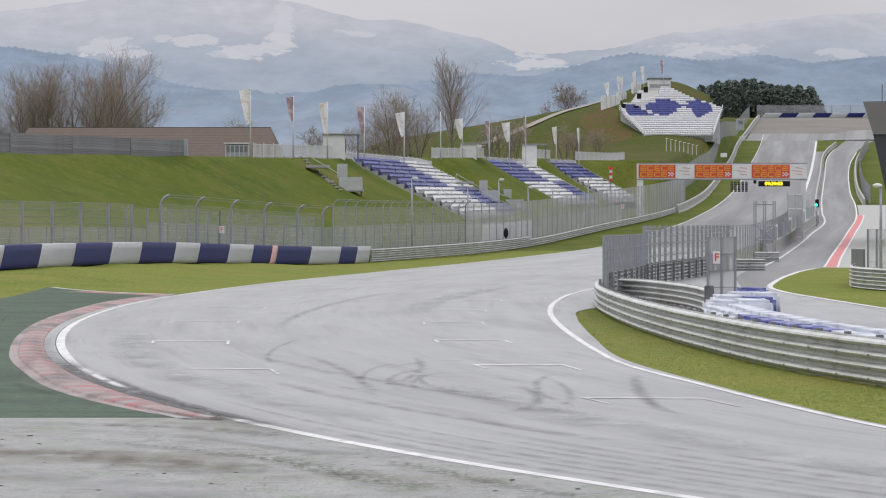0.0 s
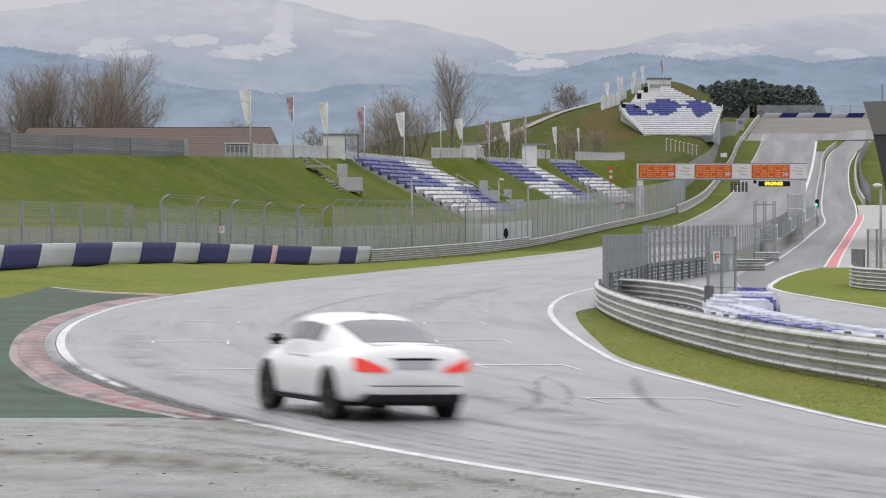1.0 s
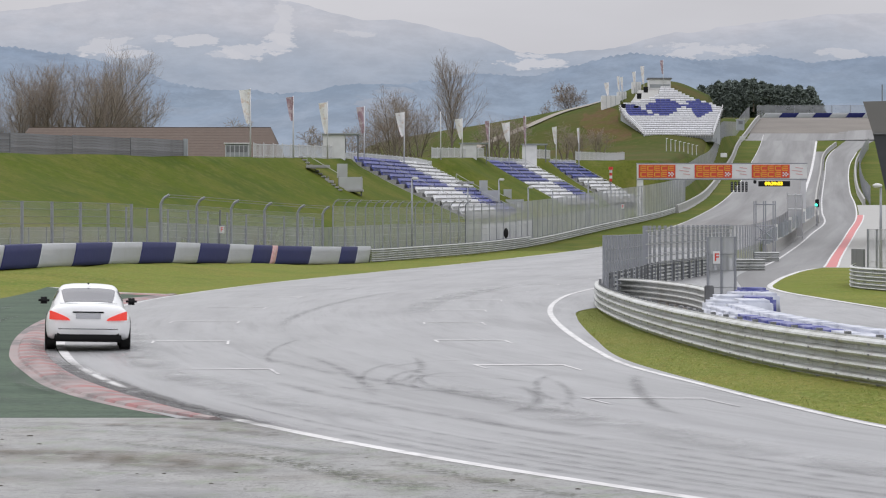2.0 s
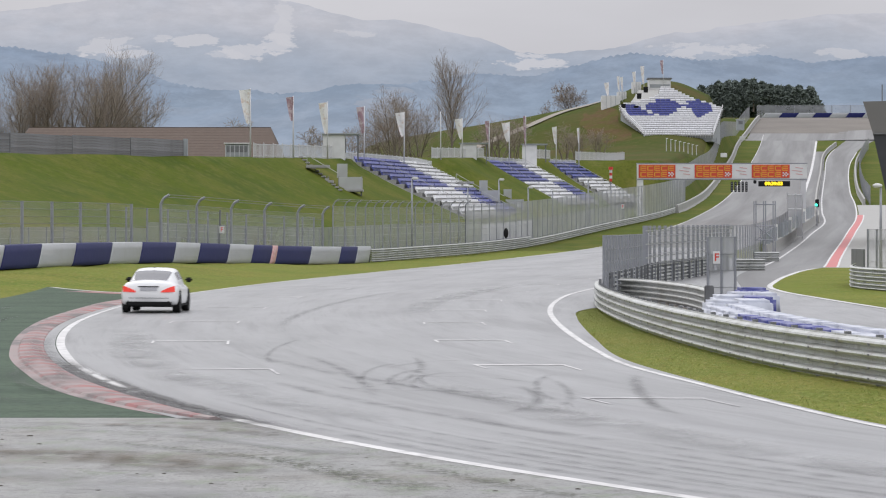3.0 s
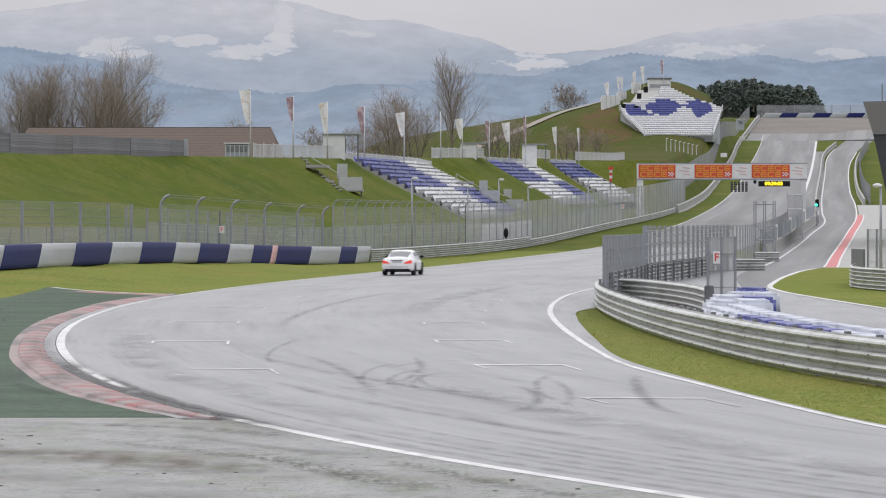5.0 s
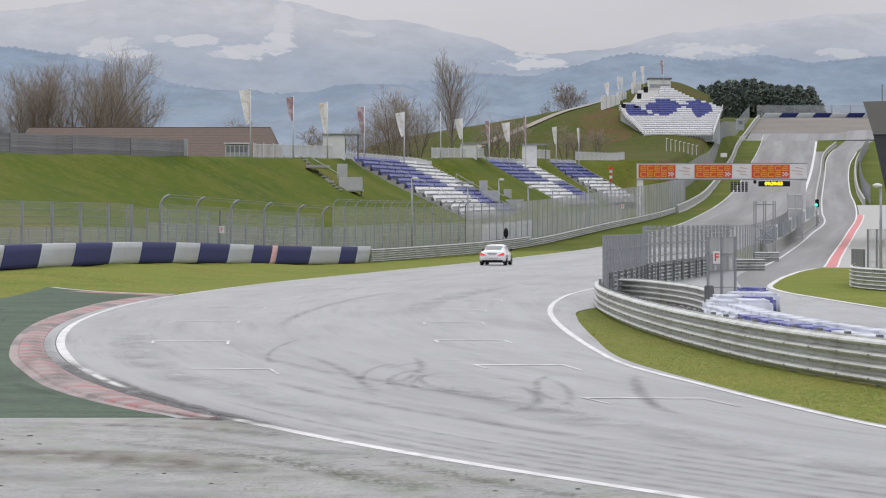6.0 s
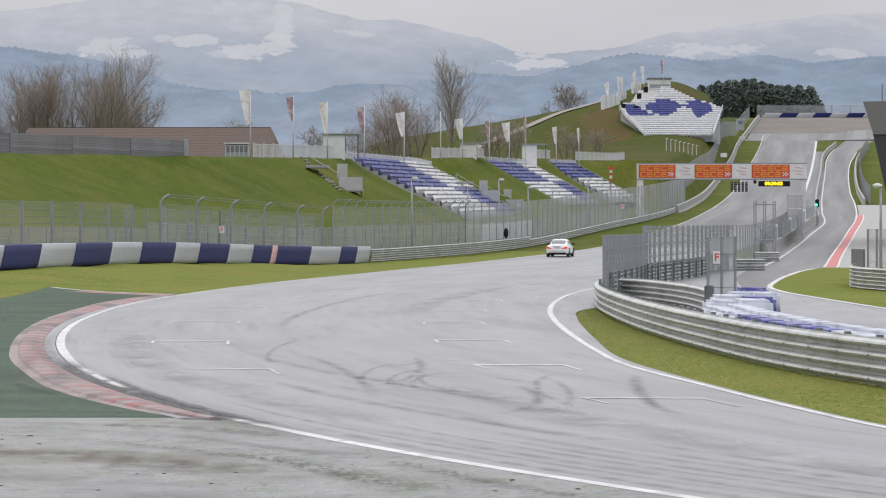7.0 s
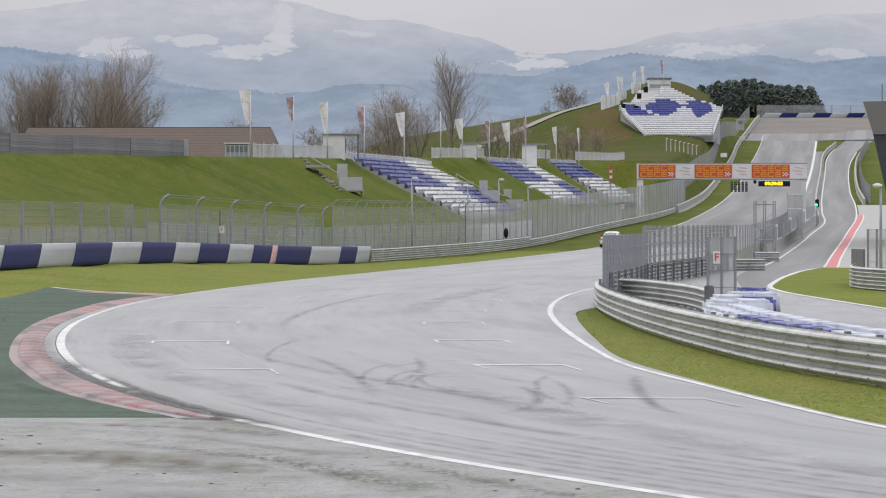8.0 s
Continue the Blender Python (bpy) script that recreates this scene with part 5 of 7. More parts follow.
part("gable", mesh_from("gable", [(x1, y0, ze), (x1, y1, ze), (x1 - 1.35, 333, zr), (x1 - 0.4, y0 + 0.4, ze), (x1 - 0.4, y1 - 0.4, ze), (x1 - 1.7, 333, zr - 0.2)], [(0, 1, 2), (5, 4, 3), (0, 3, 4, 1), (1, 4, 5, 2), (2, 5, 3, 0)], ROOF), None, barn)
part("wall", box(x1 - x0 - 2, y1 - y0 - 1.5, 4.0, 0, ((x0 + x1) / 2, 333, ze - 1.9)), PLANK, barn)


# lamp posts standing in front of the grandstands
def slim_mast(x, y, top, label, camera_head=True):
    m = tagged(new("lamp_post"), label, "lamp post", "slim masts by the fence")
    zb = land(x, y)
    m.matrix_basis = Matrix.Translation((x, y, zb))
    part("pole", rod((0, 0, -0.2), (0, 0, top - zb), 0.09, 0.07, 10), POST_GREY, m, smooth=True)
    if camera_head:
        part("head", box(0.5, 0.35, 0.22, 0.06, (0.25, 0, top - zb)), WHITE_PAINT, m, "pale lamp head")


for px_, y_, zt_ in ((-2.4, 262, 6.73), (2.2, 300, 6.64), (5.2, 315, 7.48), (8.3, 330, 6.95), (11.15, 345, 6.8), (15.63, 365, 8.27)):
    slim_mast(px_, y_, zt_, "slim grey lamp post behind the debris fence")
BANDS = [SIGN_RED, WHITE_PAINT]
ws = tagged(new("windsock_post"), "red and white banded post beside the stands", "post")
part("pole", rod((20.79, 420, 4.5), (20.79, 420, 9.0), 0.08, n=8), POST_GREY, ws)
for k in range(5):
    part("band", rod((20.79, 420, 8.9 + 0.36 * k), (20.79, 420, 8.9 + 0.36 * (k + 1)), 0.18 if k < 4 else 0.28, n=12), BANDS[k % 2], ws)


# ---- the upper grandstand on the hill ----
upper = tagged(new("hill_grandstand"), "large grandstand of white and blue seats on the grass hill", "grandstand")
xl_f = curve([(158, 43.87), (176, 41.86), (189, 35.4), (196, 35.18), (240, 38.86)])
xr_f = curve([(158, 45.98), (176, 49.65), (195, 55.11), (202, 54.78), (240, 52.1)])
# the blue figures in the seating: (x, share of the way down)
BLUE_FIGURES = (((35.9, 0.40), (38.4, 0.39), (41.4, 0.62), (36.7, 0.62)),
                ((43.2, 0.255), (45.1, 0.245), (47.7, 0.40), (44.15, 0.635), (41.5, 0.585), (39.85, 0.43)),
                ((48.3, 0.34), (50.5, 0.255), (53.3, 0.40), (52.7, 0.52), (50.2, 0.645), (48.4, 0.42)))


def inside(px_, py_, poly):
    hit = False
    for (xa, ya), (xb, yb) in zip(poly, poly[1:] + poly[:1]):
        if (ya > py_) != (yb > py_) and px_ < xa + (xb - xa) * (py_ - ya) / (yb - ya):
            hit = not hit
    return hit


seat_cache = {}
n_row = 26
for r in range(n_row):
    q = r / (n_row - 1)
    lvl = 158 + 82 * q
    yy = 684 - 29 * q
    zz = 31.6 - 10.2 * q
    a, b = xl_f(lvl), xr_f(lvl)
    part("tread", mesh_from("tread", *boxdata(b - a + 0.4, 1.18, 0.2), CONCRETE), None, upper, at=Matrix.Translation(((a + b) / 2, yy, zz - 0.2)))
    x = a
    while x < b - 0.4:
        w = min(1.0, b - x)
        blue = any(inside(x + w / 2, q, poly) for poly in BLUE_FIGURES)
        key = (round(w, 1), blue)
        if key not in seat_cache:
            bm = bench_mesh("bench", w - 0.06, SEAT_BLUE if blue else SEAT_WHITE)
            bm.transform(Matrix.Rotation(radians(90), 4, "Z"))
            seat_cache[key] = bm
        part("bench", seat_cache[key], None, upper, at=Matrix.Translation((x + w - 0.03, yy, zz)))
        x += w
rails = bmesh.new()
lo_z, lo_y = 21.4, 654
for k in range(28):
    x = xl_f(240) + (xr_f(240) - xl_f(240)) * k / 27
    rod((x, lo_y, lo_z - 0.5), (x, lo_y, lo_z + 0.9), 0.05, n=5, bm=rails)
for h in (0.1, 0.5, 0.9):
    rod((xl_f(240), lo_y, lo_z + h), (xr_f(240), lo_y, lo_z + h), 0.05, n=5, bm=rails)
    rod((xr_f(240), lo_y, lo_z + h), (xr_f(196) + 0.3, 672, 27.0 + h), 0.06, n=5, bm=rails)
    rod((xl_f(240), lo_y, lo_z + h), (xl_f(196) - 0.3, 672, 27.0 + h), 0.06, n=5, bm=rails)
part("front_rail", rails, RAIL_WHITE, upper)
part("under_frame", mesh_from("under_frame", [(xl_f(240), 655, 20.2), (xr_f(240), 655, 20.2), (xr_f(240), 655, 21.3), (xl_f(240), 655, 21.3), (xl_f(200), 672, 20), (xr_f(200), 672, 20), (xr_f(200), 671.5, 26.2), (xl_f(200), 671.5, 26.2)], [(0, 1, 2, 3), (1, 5, 6, 2), (4, 0, 3, 7), (4, 5, 1, 0), (3, 2, 6, 7), (5, 4, 7, 6)], GREY_SHEET), None, upper)
terrace = tagged(part("terrace", mesh_from("terrace", [(36.29, 672, 26.79), (42.36, 676, 27.84), (44.62, 690, 31.59), (39.79, 690, 31.59), (36.29, 672, 22.99), (42.36, 676, 23.11), (44.62, 690, 26.98), (39.79, 690, 26.98)], [(0, 1, 2, 3), (0, 4, 5, 1), (1, 5, 6, 2), (2, 6, 7, 3), (3, 7, 4, 0)], CONCRETE), None), "pale concrete terrace beside the hill grandstand", "terrace", kind="structure")


def hill_block(px0, py0, px1, py1, y, d, label, roof=False):
    h = tagged(new("hill_kiosk"), label, "kiosk", "hill kiosks")
    h.matrix_basis = Matrix.Translation(((px0 + px1) / 2, y, py0))
    w = px1 - px0
    part("body", box(w, d, py1 - py0 + 2, 0.05, (0, 0, (py1 - py0) / 2 - 1)), WHITE_PAINT, h)
    if roof:
        part("roof", box(w + 0.5, d + 0.5, 0.28, 0.03, (0, 0, py1 - py0 + 0.13)), STEEL_DARK, h, "flat dark roof")
        part("window_band", box(w * 0.9, 0.06, 0.7, 0.01, (0, -d / 2 - 0.02, (py1 - py0) * 0.32)), GREY_SHEET, h)
    else:
        for k in range(1, 4):
            part("rib", box(0.08, 0.06, py1 - py0, 0, (-w / 2 + w * k / 4, -d / 2 - 0.02, (py1 - py0) / 2)), GREY_SHEET, h)


hill_block(41.99, 31.87, 46.5, 33.95, 694, 4, "white flat-roofed cabin at the top of the hill", True)
hill_block(32.2, 27.79, 35.99, 30.44, 690, 3, "white container cabin on the hill")
hill_block(35.63, 30.02, 37.48, 31.41, 694, 3, "white container cabin on the hill")
hill_block(38.8, 31.3, 40.66, 33.51, 697, 3, "white container cabin on the hill")
for px_, top_, bot_, fl, fw, mt in ((33.71, 33.22, 27.5, 2.6, 0.9, FLAG_WHITE), (35.88, 34.46, 28.0, 2.8, 0.5, FLAG_WHITE), (36.57, 34.34, 28.0, 2.8, 0.5, FLAG_WHITE), (39.15, 35.41, 29.0, 3.2, 0.6, FLAG_WHITE), (40.89, 36.56, 30.0, 3.6, 0.7, FLAG_WHITE), (44.79, 37.74, 32.0, 2.8, 0.6, FLAG_RED)):
    flagpole(px_, 690, top_, fl, fw, mt, W_FLAG if mt is FLAG_WHITE else R_FLAG, bot_)
for bx, by in ((35.7, 27.6), (38.24, 27.21), (38.82, 29.66), (40.13, 30.93)):
    bm = rod((bx, 671, by - 0.6), (bx, 671, by + 0.5), 0.42, 0.48, 12)
    tagged(part("bin", bm, BLACK), "black round litter bin on the hill terrace", "bin", "hill bins")


# ---- start gantry over the straight ----
GANTRY_Y = 400
BANNER_RED = material("orange_red_banner", (0.62, 0.07, 0.03), 0.5, 0, [((0.5, 0.05, 0.03), 2.0, 0.5, 0.7, 0.4, ONE)])
BANNER_YELLOW = material("yellow_banner_print", (0.80, 0.38, 0.05), 0.5)
CLOCK_GLOW = material("amber_led", (0.9, 0.6, 0.02), 0.5, 0, glow=(1.0, 0.72, 0.02, 1.2))
gantry = tagged(new("start_gantry"), "start gantry with white banner, red boards, lights and clock", "gantry")
gx0, gx1, gz0, gz1 = 22.87, 42.93, 8.89, 10.69
part("banner", box(gx1 - gx0, 0.5, gz1 - gz0, 0.03, ((gx0 + gx1) / 2, GANTRY_Y, (gz0 + gz1) / 2)), WHITE_PAINT, gantry, "white banner panel")
part("edge_trim", box(gx1 - gx0 + 0.1, 0.56, 0.10, 0.01, ((gx0 + gx1) / 2, GANTRY_Y, gz1 + 0.03)), POST_GREY, gantry)
part("edge_trim", box(gx1 - gx0 + 0.1, 0.56, 0.12, 0.01, ((gx0 + gx1) / 2, GANTRY_Y, gz0 - 0.05)), POST_GREY, gantry)
for bx0, bx1 in ((23.07, 27.4), (29.67, 34.07), (36.4, 40.87)):
    w = bx1 - bx0
    board = part("sponsor_board", box(w, 0.05, 1.55, 0.005, ((bx0 + bx1) / 2, GANTRY_Y - 0.28, (gz0 + gz1) / 2)), BANNER_RED, gantry, "orange-red board with yellow abstract bars")
    bm = bmesh.new()
    fy, zc = GANTRY_Y - 0.31, (gz0 + gz1) / 2
    for row, n in ((0.36, 5), (-0.36, 4)):
        cell = w * 0.93 / 5
        for k in range(n):
            cx = bx0 + w * 0.035 + cell * (k + 0.5)
            for dz in ((-0.24, 0.0, 0.24) if (k + n) % 2 else (-0.24, 0.24)):
                add_box(bm, cell * 0.86, 0.03, 0.10, Matrix.Translation((cx, fy, zc + row + dz)))
            add_box(bm, 0.13, 0.03, 0.50, Matrix.Translation((cx - cell * 0.36, fy, zc + row)))
    part("print", bm, BANNER_YELLOW, board)
    bm = bmesh.new()
    for i in range(4):
        for j in range(3):
            if (i + j) % 2 == 0:
                add_box(bm, 0.17, 0.03, 0.17, Matrix.Translation((bx1 - 0.75 + i * 0.17, fy, zc - 0.52 + j * 0.17)))
    part("check_print", bm, WHITE_PAINT, board)
for cx in (28.53, 35.2, 41.8):
    bm = bmesh.new()
    for dx, dz, w in ((0.2, 0.4, 0.9), (-0.1, 0.05, 1.2), (0.2, -0.35, 0.8)):
        add_box(bm, w, 0.03, 0.09, Matrix.Translation((cx + dx, GANTRY_Y - 0.27, (gz0 + gz1) / 2 + dz)) @ Matrix.Rotation(radians(8), 4, "Y"))
    part("faint_print", bm, material("faint_red_print", (0.62, 0.36, 0.36), 0.5), gantry)
part("leg", box(0.75, 0.6, gz1 - 3.0, 0.04, (gx0 + 0.38, GANTRY_Y + 0.1, (gz0 + 3.0) / 2)), WHITE_PAINT, gantry)
leg_r = part("leg", box(0.65, 0.6, gz0 - 3.6, 0.04, (gx1 - 0.45, GANTRY_Y + 0.1, (gz0 + 3.6) / 2)), RAIL_WHITE, gantry)
for k in range(5):
    lx = 34.07 + k * 0.43
    lamp_box = part("start_light", box(0.27, 0.25, 1.22, 0.05, (lx, GANTRY_Y - 0.1, 7.96)), BLACK, gantry, "black column of start lamps")
    for j in range(4):
        part("lens", rod((lx, GANTRY_Y - 0.22, 7.96 - 0.42 + j * 0.28), (lx, GANTRY_Y - 0.26, 7.96 - 0.42 + j * 0.28), 0.09, n=12), STEEL_DARK, lamp_box)
part("hanger", rod((34.93, GANTRY_Y, gz0), (34.93, GANTRY_Y, gz0 - 0.6), 0.05), STEEL_DARK, gantry)
clock = part("clock_case", box(3.73, 0.3, 0.63, 0.03, (39.07, GANTRY_Y - 0.1, 8.32)), BLACK, gantry, "black digital clock with amber digits")
text_mesh("digits", "09:39:03", 0.55, CLOCK_GLOW, clock, Matrix.Translation((39, GANTRY_Y - 0.27, 8.32)) @ Matrix.Rotation(radians(90), 4, "X") @ Matrix.Diagonal((1.12, 1, 1, 1)), 0.03)
part("loudspeaker", box(0.35, 0.3, 0.4, 0.05, (36.8, GANTRY_Y, gz0 - 0.35)), BLACK, gantry)

# ---- top of the straight: concrete walls, gravel trap, far barrier ----
def low_wall(name, f, y0, y1, h, w, mat, label, step=8.0):
    """A cast wall with a narrower top, in butted lengths."""
    thing = tagged(new(name), label, "wall", kind="structure")
    pts = path_points(f, y0, y1, step)
    for a, b in zip(pts, pts[1:]):
        d = (b - a).normalized()
        o = Vector((d.y, -d.x, 0))
        vs = []
        for p in (a, b - d * 0.04):
            g0 = land(p.x, p.y) - 0.1
            for s, z in ((-w, 0), (-w * 0.55, h * 0.35), (-w * 0.45, h + 0.1), (w * 0.45, h + 0.1), (w * 0.55, h * 0.35), (w, 0)):
                vs.append((p.x + o.x * s, p.y + o.y * s, g0 + z))
        fs = [(k, k + 1, k + 7, k + 6) for k in range(5)] + [(5, 4, 3, 2, 1, 0), (6, 7, 8, 9, 10, 11), (0, 6, 11, 5)]
        part("wall_length", mesh_from("wall_length", vs, fs, mat), None, thing)
    return thing


low_wall("low_wall", shift(barrier, 0.2), 430, 895, 1.0, 0.4, CONCRETE, "pale concrete wall climbing beside the straight")
sheet("gravel", 836, 903, lambda y: 75.2 + (y - 836) * 0.13, lambda y: 140.0, 0.02, GRAVEL, 4, "pale brown gravel trap at the end of the straight", "gravel")
sheet("turn_apron", 806, 900, lambda y: barrier(y) + 1, lambda y: 140.0, 0.012, ASPHALT_DARK, 4, "grey asphalt where the track turns away", "pavement")
far_pad = tagged(new("far_barrier"), "blue and white wrapped barrier blocks behind the gravel", "crash barrier", kind="structure")
for k in range(9):
    xa = 85.67 + k * 4.45
    a, b = Vector((xa, 905, 0)), Vector((xa + 4.4, 905.2, 0))
    part("barrier_block", pad_block(a, b, land(a.x, 905), land(b.x, 905), PAD_GREY if k % 2 == 0 else PAD_BLUE, h=1.35), None, far_pad)
debris_fence("debris_fence", [Vector((84.23 + 5 * k, 909, 0)) for k in range(10)], 0, 3.4, SCREEN_DENSE, "grey mesh fence behind the gravel trap", 0, 2, 0.08)
part("gravel_rim", box(36, 1.2, 0.5, 0.1, (102.49, 902.5, 33.0)), CONCRETE)
tagged(bpy.data.objects["gravel_rim"], "pale raised rim at the far edge of the gravel", "rim", kind="structure")
mcab = tagged(new("marshal_cabin"), "small grey marshal cabin beside the climbing wall", "cabin")
mcab.matrix_basis = Matrix.Translation((56.11, 640, 22.22))
part("body", box(1.4, 1.6, 2.0, 0.04, (0, 0, 0.7)), GREY_SHEET, mcab)
part("window", box(0.8, 0.04, 0.6, 0.01, (0, -0.81, 1.1)), STEEL_DARK, mcab)
part("roof", box(1.6, 1.8, 0.1, 0.02, (0, 0, 1.75)), WHITE_PAINT, mcab)
for px_, pz_, yy in ((60.95, 21.81, 690), (49.7, 16.29, 600)):
    ob = part("white_block", box(1.1, 0.9, 0.75, 0.06, (px_, yy, pz_)), WHITE_PAINT)
    tagged(ob, "white concrete block standing by the wall", "block", "wall blocks")
# bare lamp row under the hill stand
for k in range(8):
    px_ = 39.4 + k * 0.98
    zt = 19.19 - 0.1 * k
    m = tagged(new("lamp_post"), "slim pale lamp post below the hill grandstand", "lamp post", "hill lamp posts")
    m.matrix_basis = Matrix.Translation((px_, 598 + k * 3, land(px_, 598 + k * 3)))
    part("pole", rod((0, 0, -0.2), (0, 0, zt - land(px_, 598 + k * 3)), 0.09, 0.06, 8), RAIL_WHITE, m)
    part("head", box(0.4, 0.3, 0.15, 0.03, (0.1, 0, zt - land(px_, 598 + k * 3))), WHITE_PAINT, m)

# ---- pit lane: asphalt, red stripe, pale apron ----
inner_fence = curve([(121, 5.75), (144, 8.35), (154, 9.3), (180, 13.4), (205, 17.2), (262, 24.4), (330, 33.5)])
pit_left = curve([(150, 13.2), (180, 15.6), (224.5, 21.2), (294.8, 30.3), (340, 36.7), (384, 43.1), (430, 48.0), (511, 57.0), (598, 67.15), (754, 86.8), (830, 100)])
pit_right = curve([(150, 17.0), (190, 21.0), (219, 24.67), (260, 29.7), (300, 34.9), (350, 41.8), (402, 49.0), (470, 57.2), (543, 65.25), (703, 85.06), (780, 97), (830, 108)])
sheet("pit_lane", 150, 830, pit_left, pit_right, 0.014, ASPHALT_DARK, 2, "damp grey pit lane asphalt", "road")
sheet("pit_entry", 60, 200, lambda y: rail_near(y) + 1.5 if y < 115 else edge_right(y) + 1.2, lambda y: 14.4 if y < 150 else 14.6 + (y - 150) * 0.125, 0.009, ASPHALT, 3, "grey asphalt of the pit entry road", "road")
sheet("pit_verge", 200, 395, lambda y: inner_fence(y) - 0.4 if y < 330 else pit_left(y) - 2.2, pit_left, 0.011, ASPHALT_DARK, 2, "grey asphalt along the pit wall", "pavement")
sheet("pit_line", 224, 384, pit_left, lambda y: pit_left(y) + 0.2, 0.02, WHITE_LINE, 1, "white line along the pit wall", "road marking")
sheet("pit_line", 384, 760, pit_left, lambda y: pit_left(y) + 0.2, 0.02, WHITE_LINE, 1, "white line along the pit exit", "road marking")
sheet("pit_line", 400, 740, lambda y: pit_right(y) - 0.15, lambda y: pit_right(y) + 0.05, 0.02, WHITE_LINE, 1, "white line along the pit exit", "road marking")
sheet("pit_apron", 212, 470, lambda y: pit_right(y) + 0.2, lambda y: pit_right(y) + 16, 0.012, CONCRETE, 3, "pale concrete apron beside the pit lane", "pavement")
sheet("red_stripe", 216, 420, lambda y: pit_right(y) + 0.05, lambda y: pit_right(y) + 0.75, 0.02, RED_STRIPE, 1, "wide red stripe beside the pit lane", "road marking")
sheet("stripe_edge", 216, 420, lambda y: pit_right(y) - 0.1, lambda y: pit_right(y) + 0.05, 0.021, WHITE_LINE, 1, "white edge of the red stripe", "road marking")
sheet("stripe_edge", 216, 420, lambda y: pit_right(y) + 0.75, lambda y: pit_right(y) + 0.9, 0.021, WHITE_LINE, 1, "white edge of the red stripe", "road marking")
island_l = curve([(111, 14.6), (128.8, 14.3), (140, 14.2), (148.8, 14.53), (165, 16.3), (185, 19.0), (205, 22.2), (214, 24.0)])
sheet("grass_island", 100, 214, island_l, lambda y: 60.0, 0.022, GRASS, 6, "grass island beside the pit lane entry", "grass")
sheet("island_line", 100, 210, lambda y: island_l(y) - 0.25, island_l, 0.023, WHITE_LINE, 1, "white line round the grass island", "road marking")
low_wall("pit_wall", shift(pit_left, -1.0), 262, 384, 1.0, 0.25, CONCRETE, "pale concrete pit wall beside the pit lane", 4.0)
low_wall("pit_wall", shift(pit_left, -0.7), 384, 780, 0.9, 0.3, CONCRETE, "pale concrete wall between track and pit exit", 8.0)
low_wall("pit_wall", shift(pit_right, 1.2), 470, 760, 0.9, 0.3, CONCRETE, "pale concrete wall right of the pit exit", 8.0)
debris_fence("pit_fence", path_points(shift(pit_right, 2.0), 470, 760, 7.0), 0, 2.6, SCREEN_DENSE, "grey mesh fence along the pit exit bank", 0, 2, 0.06)
# panels along the pit wall
PIT_SCREEN = mesh_screen("pit_wall_wire_screen", (0.42, 0.45, 0.49), 0.6)
pit_panels = tagged(new("pit_wall_panels"), "grey translucent screens standing on the pit wall", "fence", kind="structure")
for k in range(14):
    yy = 268 + k * 8.2
    xx = pit_left(yy) - 1.25
    if k % 4 == 3:
        part("panel", box(0.06, 2.6, 1.3, 0.01, (xx, yy, land(xx, yy) + 1.6)), WHITE_PAINT, pit_panels)
    else:
        part("panel", box(0.06, 7.6, 1.15, 0.01, (xx, yy, land(xx, yy) + 1.55)), PIT_SCREEN, pit_panels)

# ---- barriers and fences between road and pit lane ----
guard_rail("guard_rail", path_points(inner_fence, 124, 206, 4.0), 3, 0.05, -1, "galvanised guard rail under the inner debris fence", 0.31, 0.03)
FENCE_SHEET = mesh_screen("near_wire_screen", (0.30, 0.31, 0.32), 0.34)
debris_fence("debris_fence", path_points(inner_fence, 121, 146, 1.7), 0, 2.4, mesh_screen("stacked_wire_screen", (0.30, 0.31, 0.32), 0.34), "grey wire debris fence at the inner barrier's nose", 0, 5, 0.06, 1, POST_GREY)
wire_fence = tagged(new("wire_fence"), "tall grey wire fence on closely set steel posts beside the road", "fence", kind="structure")
wire_pts = path_points(inner_fence, 150, 206, 2.9)
wire_post = mesh_from("post", *boxdata(0.13, 0.13, 2.75), POST_GREY)
wire_clip = mesh_from("bracket", *boxdata(0.20, 0.05, 0.05), STEEL)
for p in wire_pts:
    g0 = land(p.x, p.y)
    pole = part("post", wire_post, None, wire_fence, at=Matrix.Translation((p.x, p.y, g0)))
    for hz in (1.3, 1.9, 2.5):
        part("bracket", wire_clip, None, pole, at=Matrix.Translation((0.14, 0, hz)))
wires = bmesh.new()
for a, b in zip(wire_pts, wire_pts[1:]):
    ga, gb = land(a.x, a.y), land(b.x, b.y)
    part("screen_panel", mesh_from("screen_panel", [(a.x + 0.2, a.y, ga + 0.9), (b.x + 0.2, b.y, gb + 0.9), (b.x + 0.2, b.y, gb + 2.7), (a.x + 0.2, a.y, ga + 2.7)], [(0, 1, 2, 3)], FENCE_SHEET), None, wire_fence)
    for hz in (1.0, 1.45, 1.9, 2.3, 2.68):
        rod((a.x + 0.22, a.y, ga + hz), (b.x + 0.22, b.y, gb + hz), 0.012, n=4, bm=wires)
part("cables", wires, STEEL_DARK, wire_fence)
debris_fence("debris_fence", path_points(inner_fence, 206, 330, 5.0), 0.0, 2.7, SCREEN_DENSE, "grey mesh fence continuing up to the pit wall", 0, 3, 0.05)
sheet("gravel_pocket", 97, 121, lambda y: rail_near(y) + 0.2, lambda y: 8.0, 0.024, GRAVEL, 2, "pale gravel between the two curved guard rails", "gravel")
# curved rail behind the near barrier
cr = curve([(103.5, 8.1), (108, 8.15), (114, 8.0), (119, 7.65), (124, 7.1), (126, 6.6)])
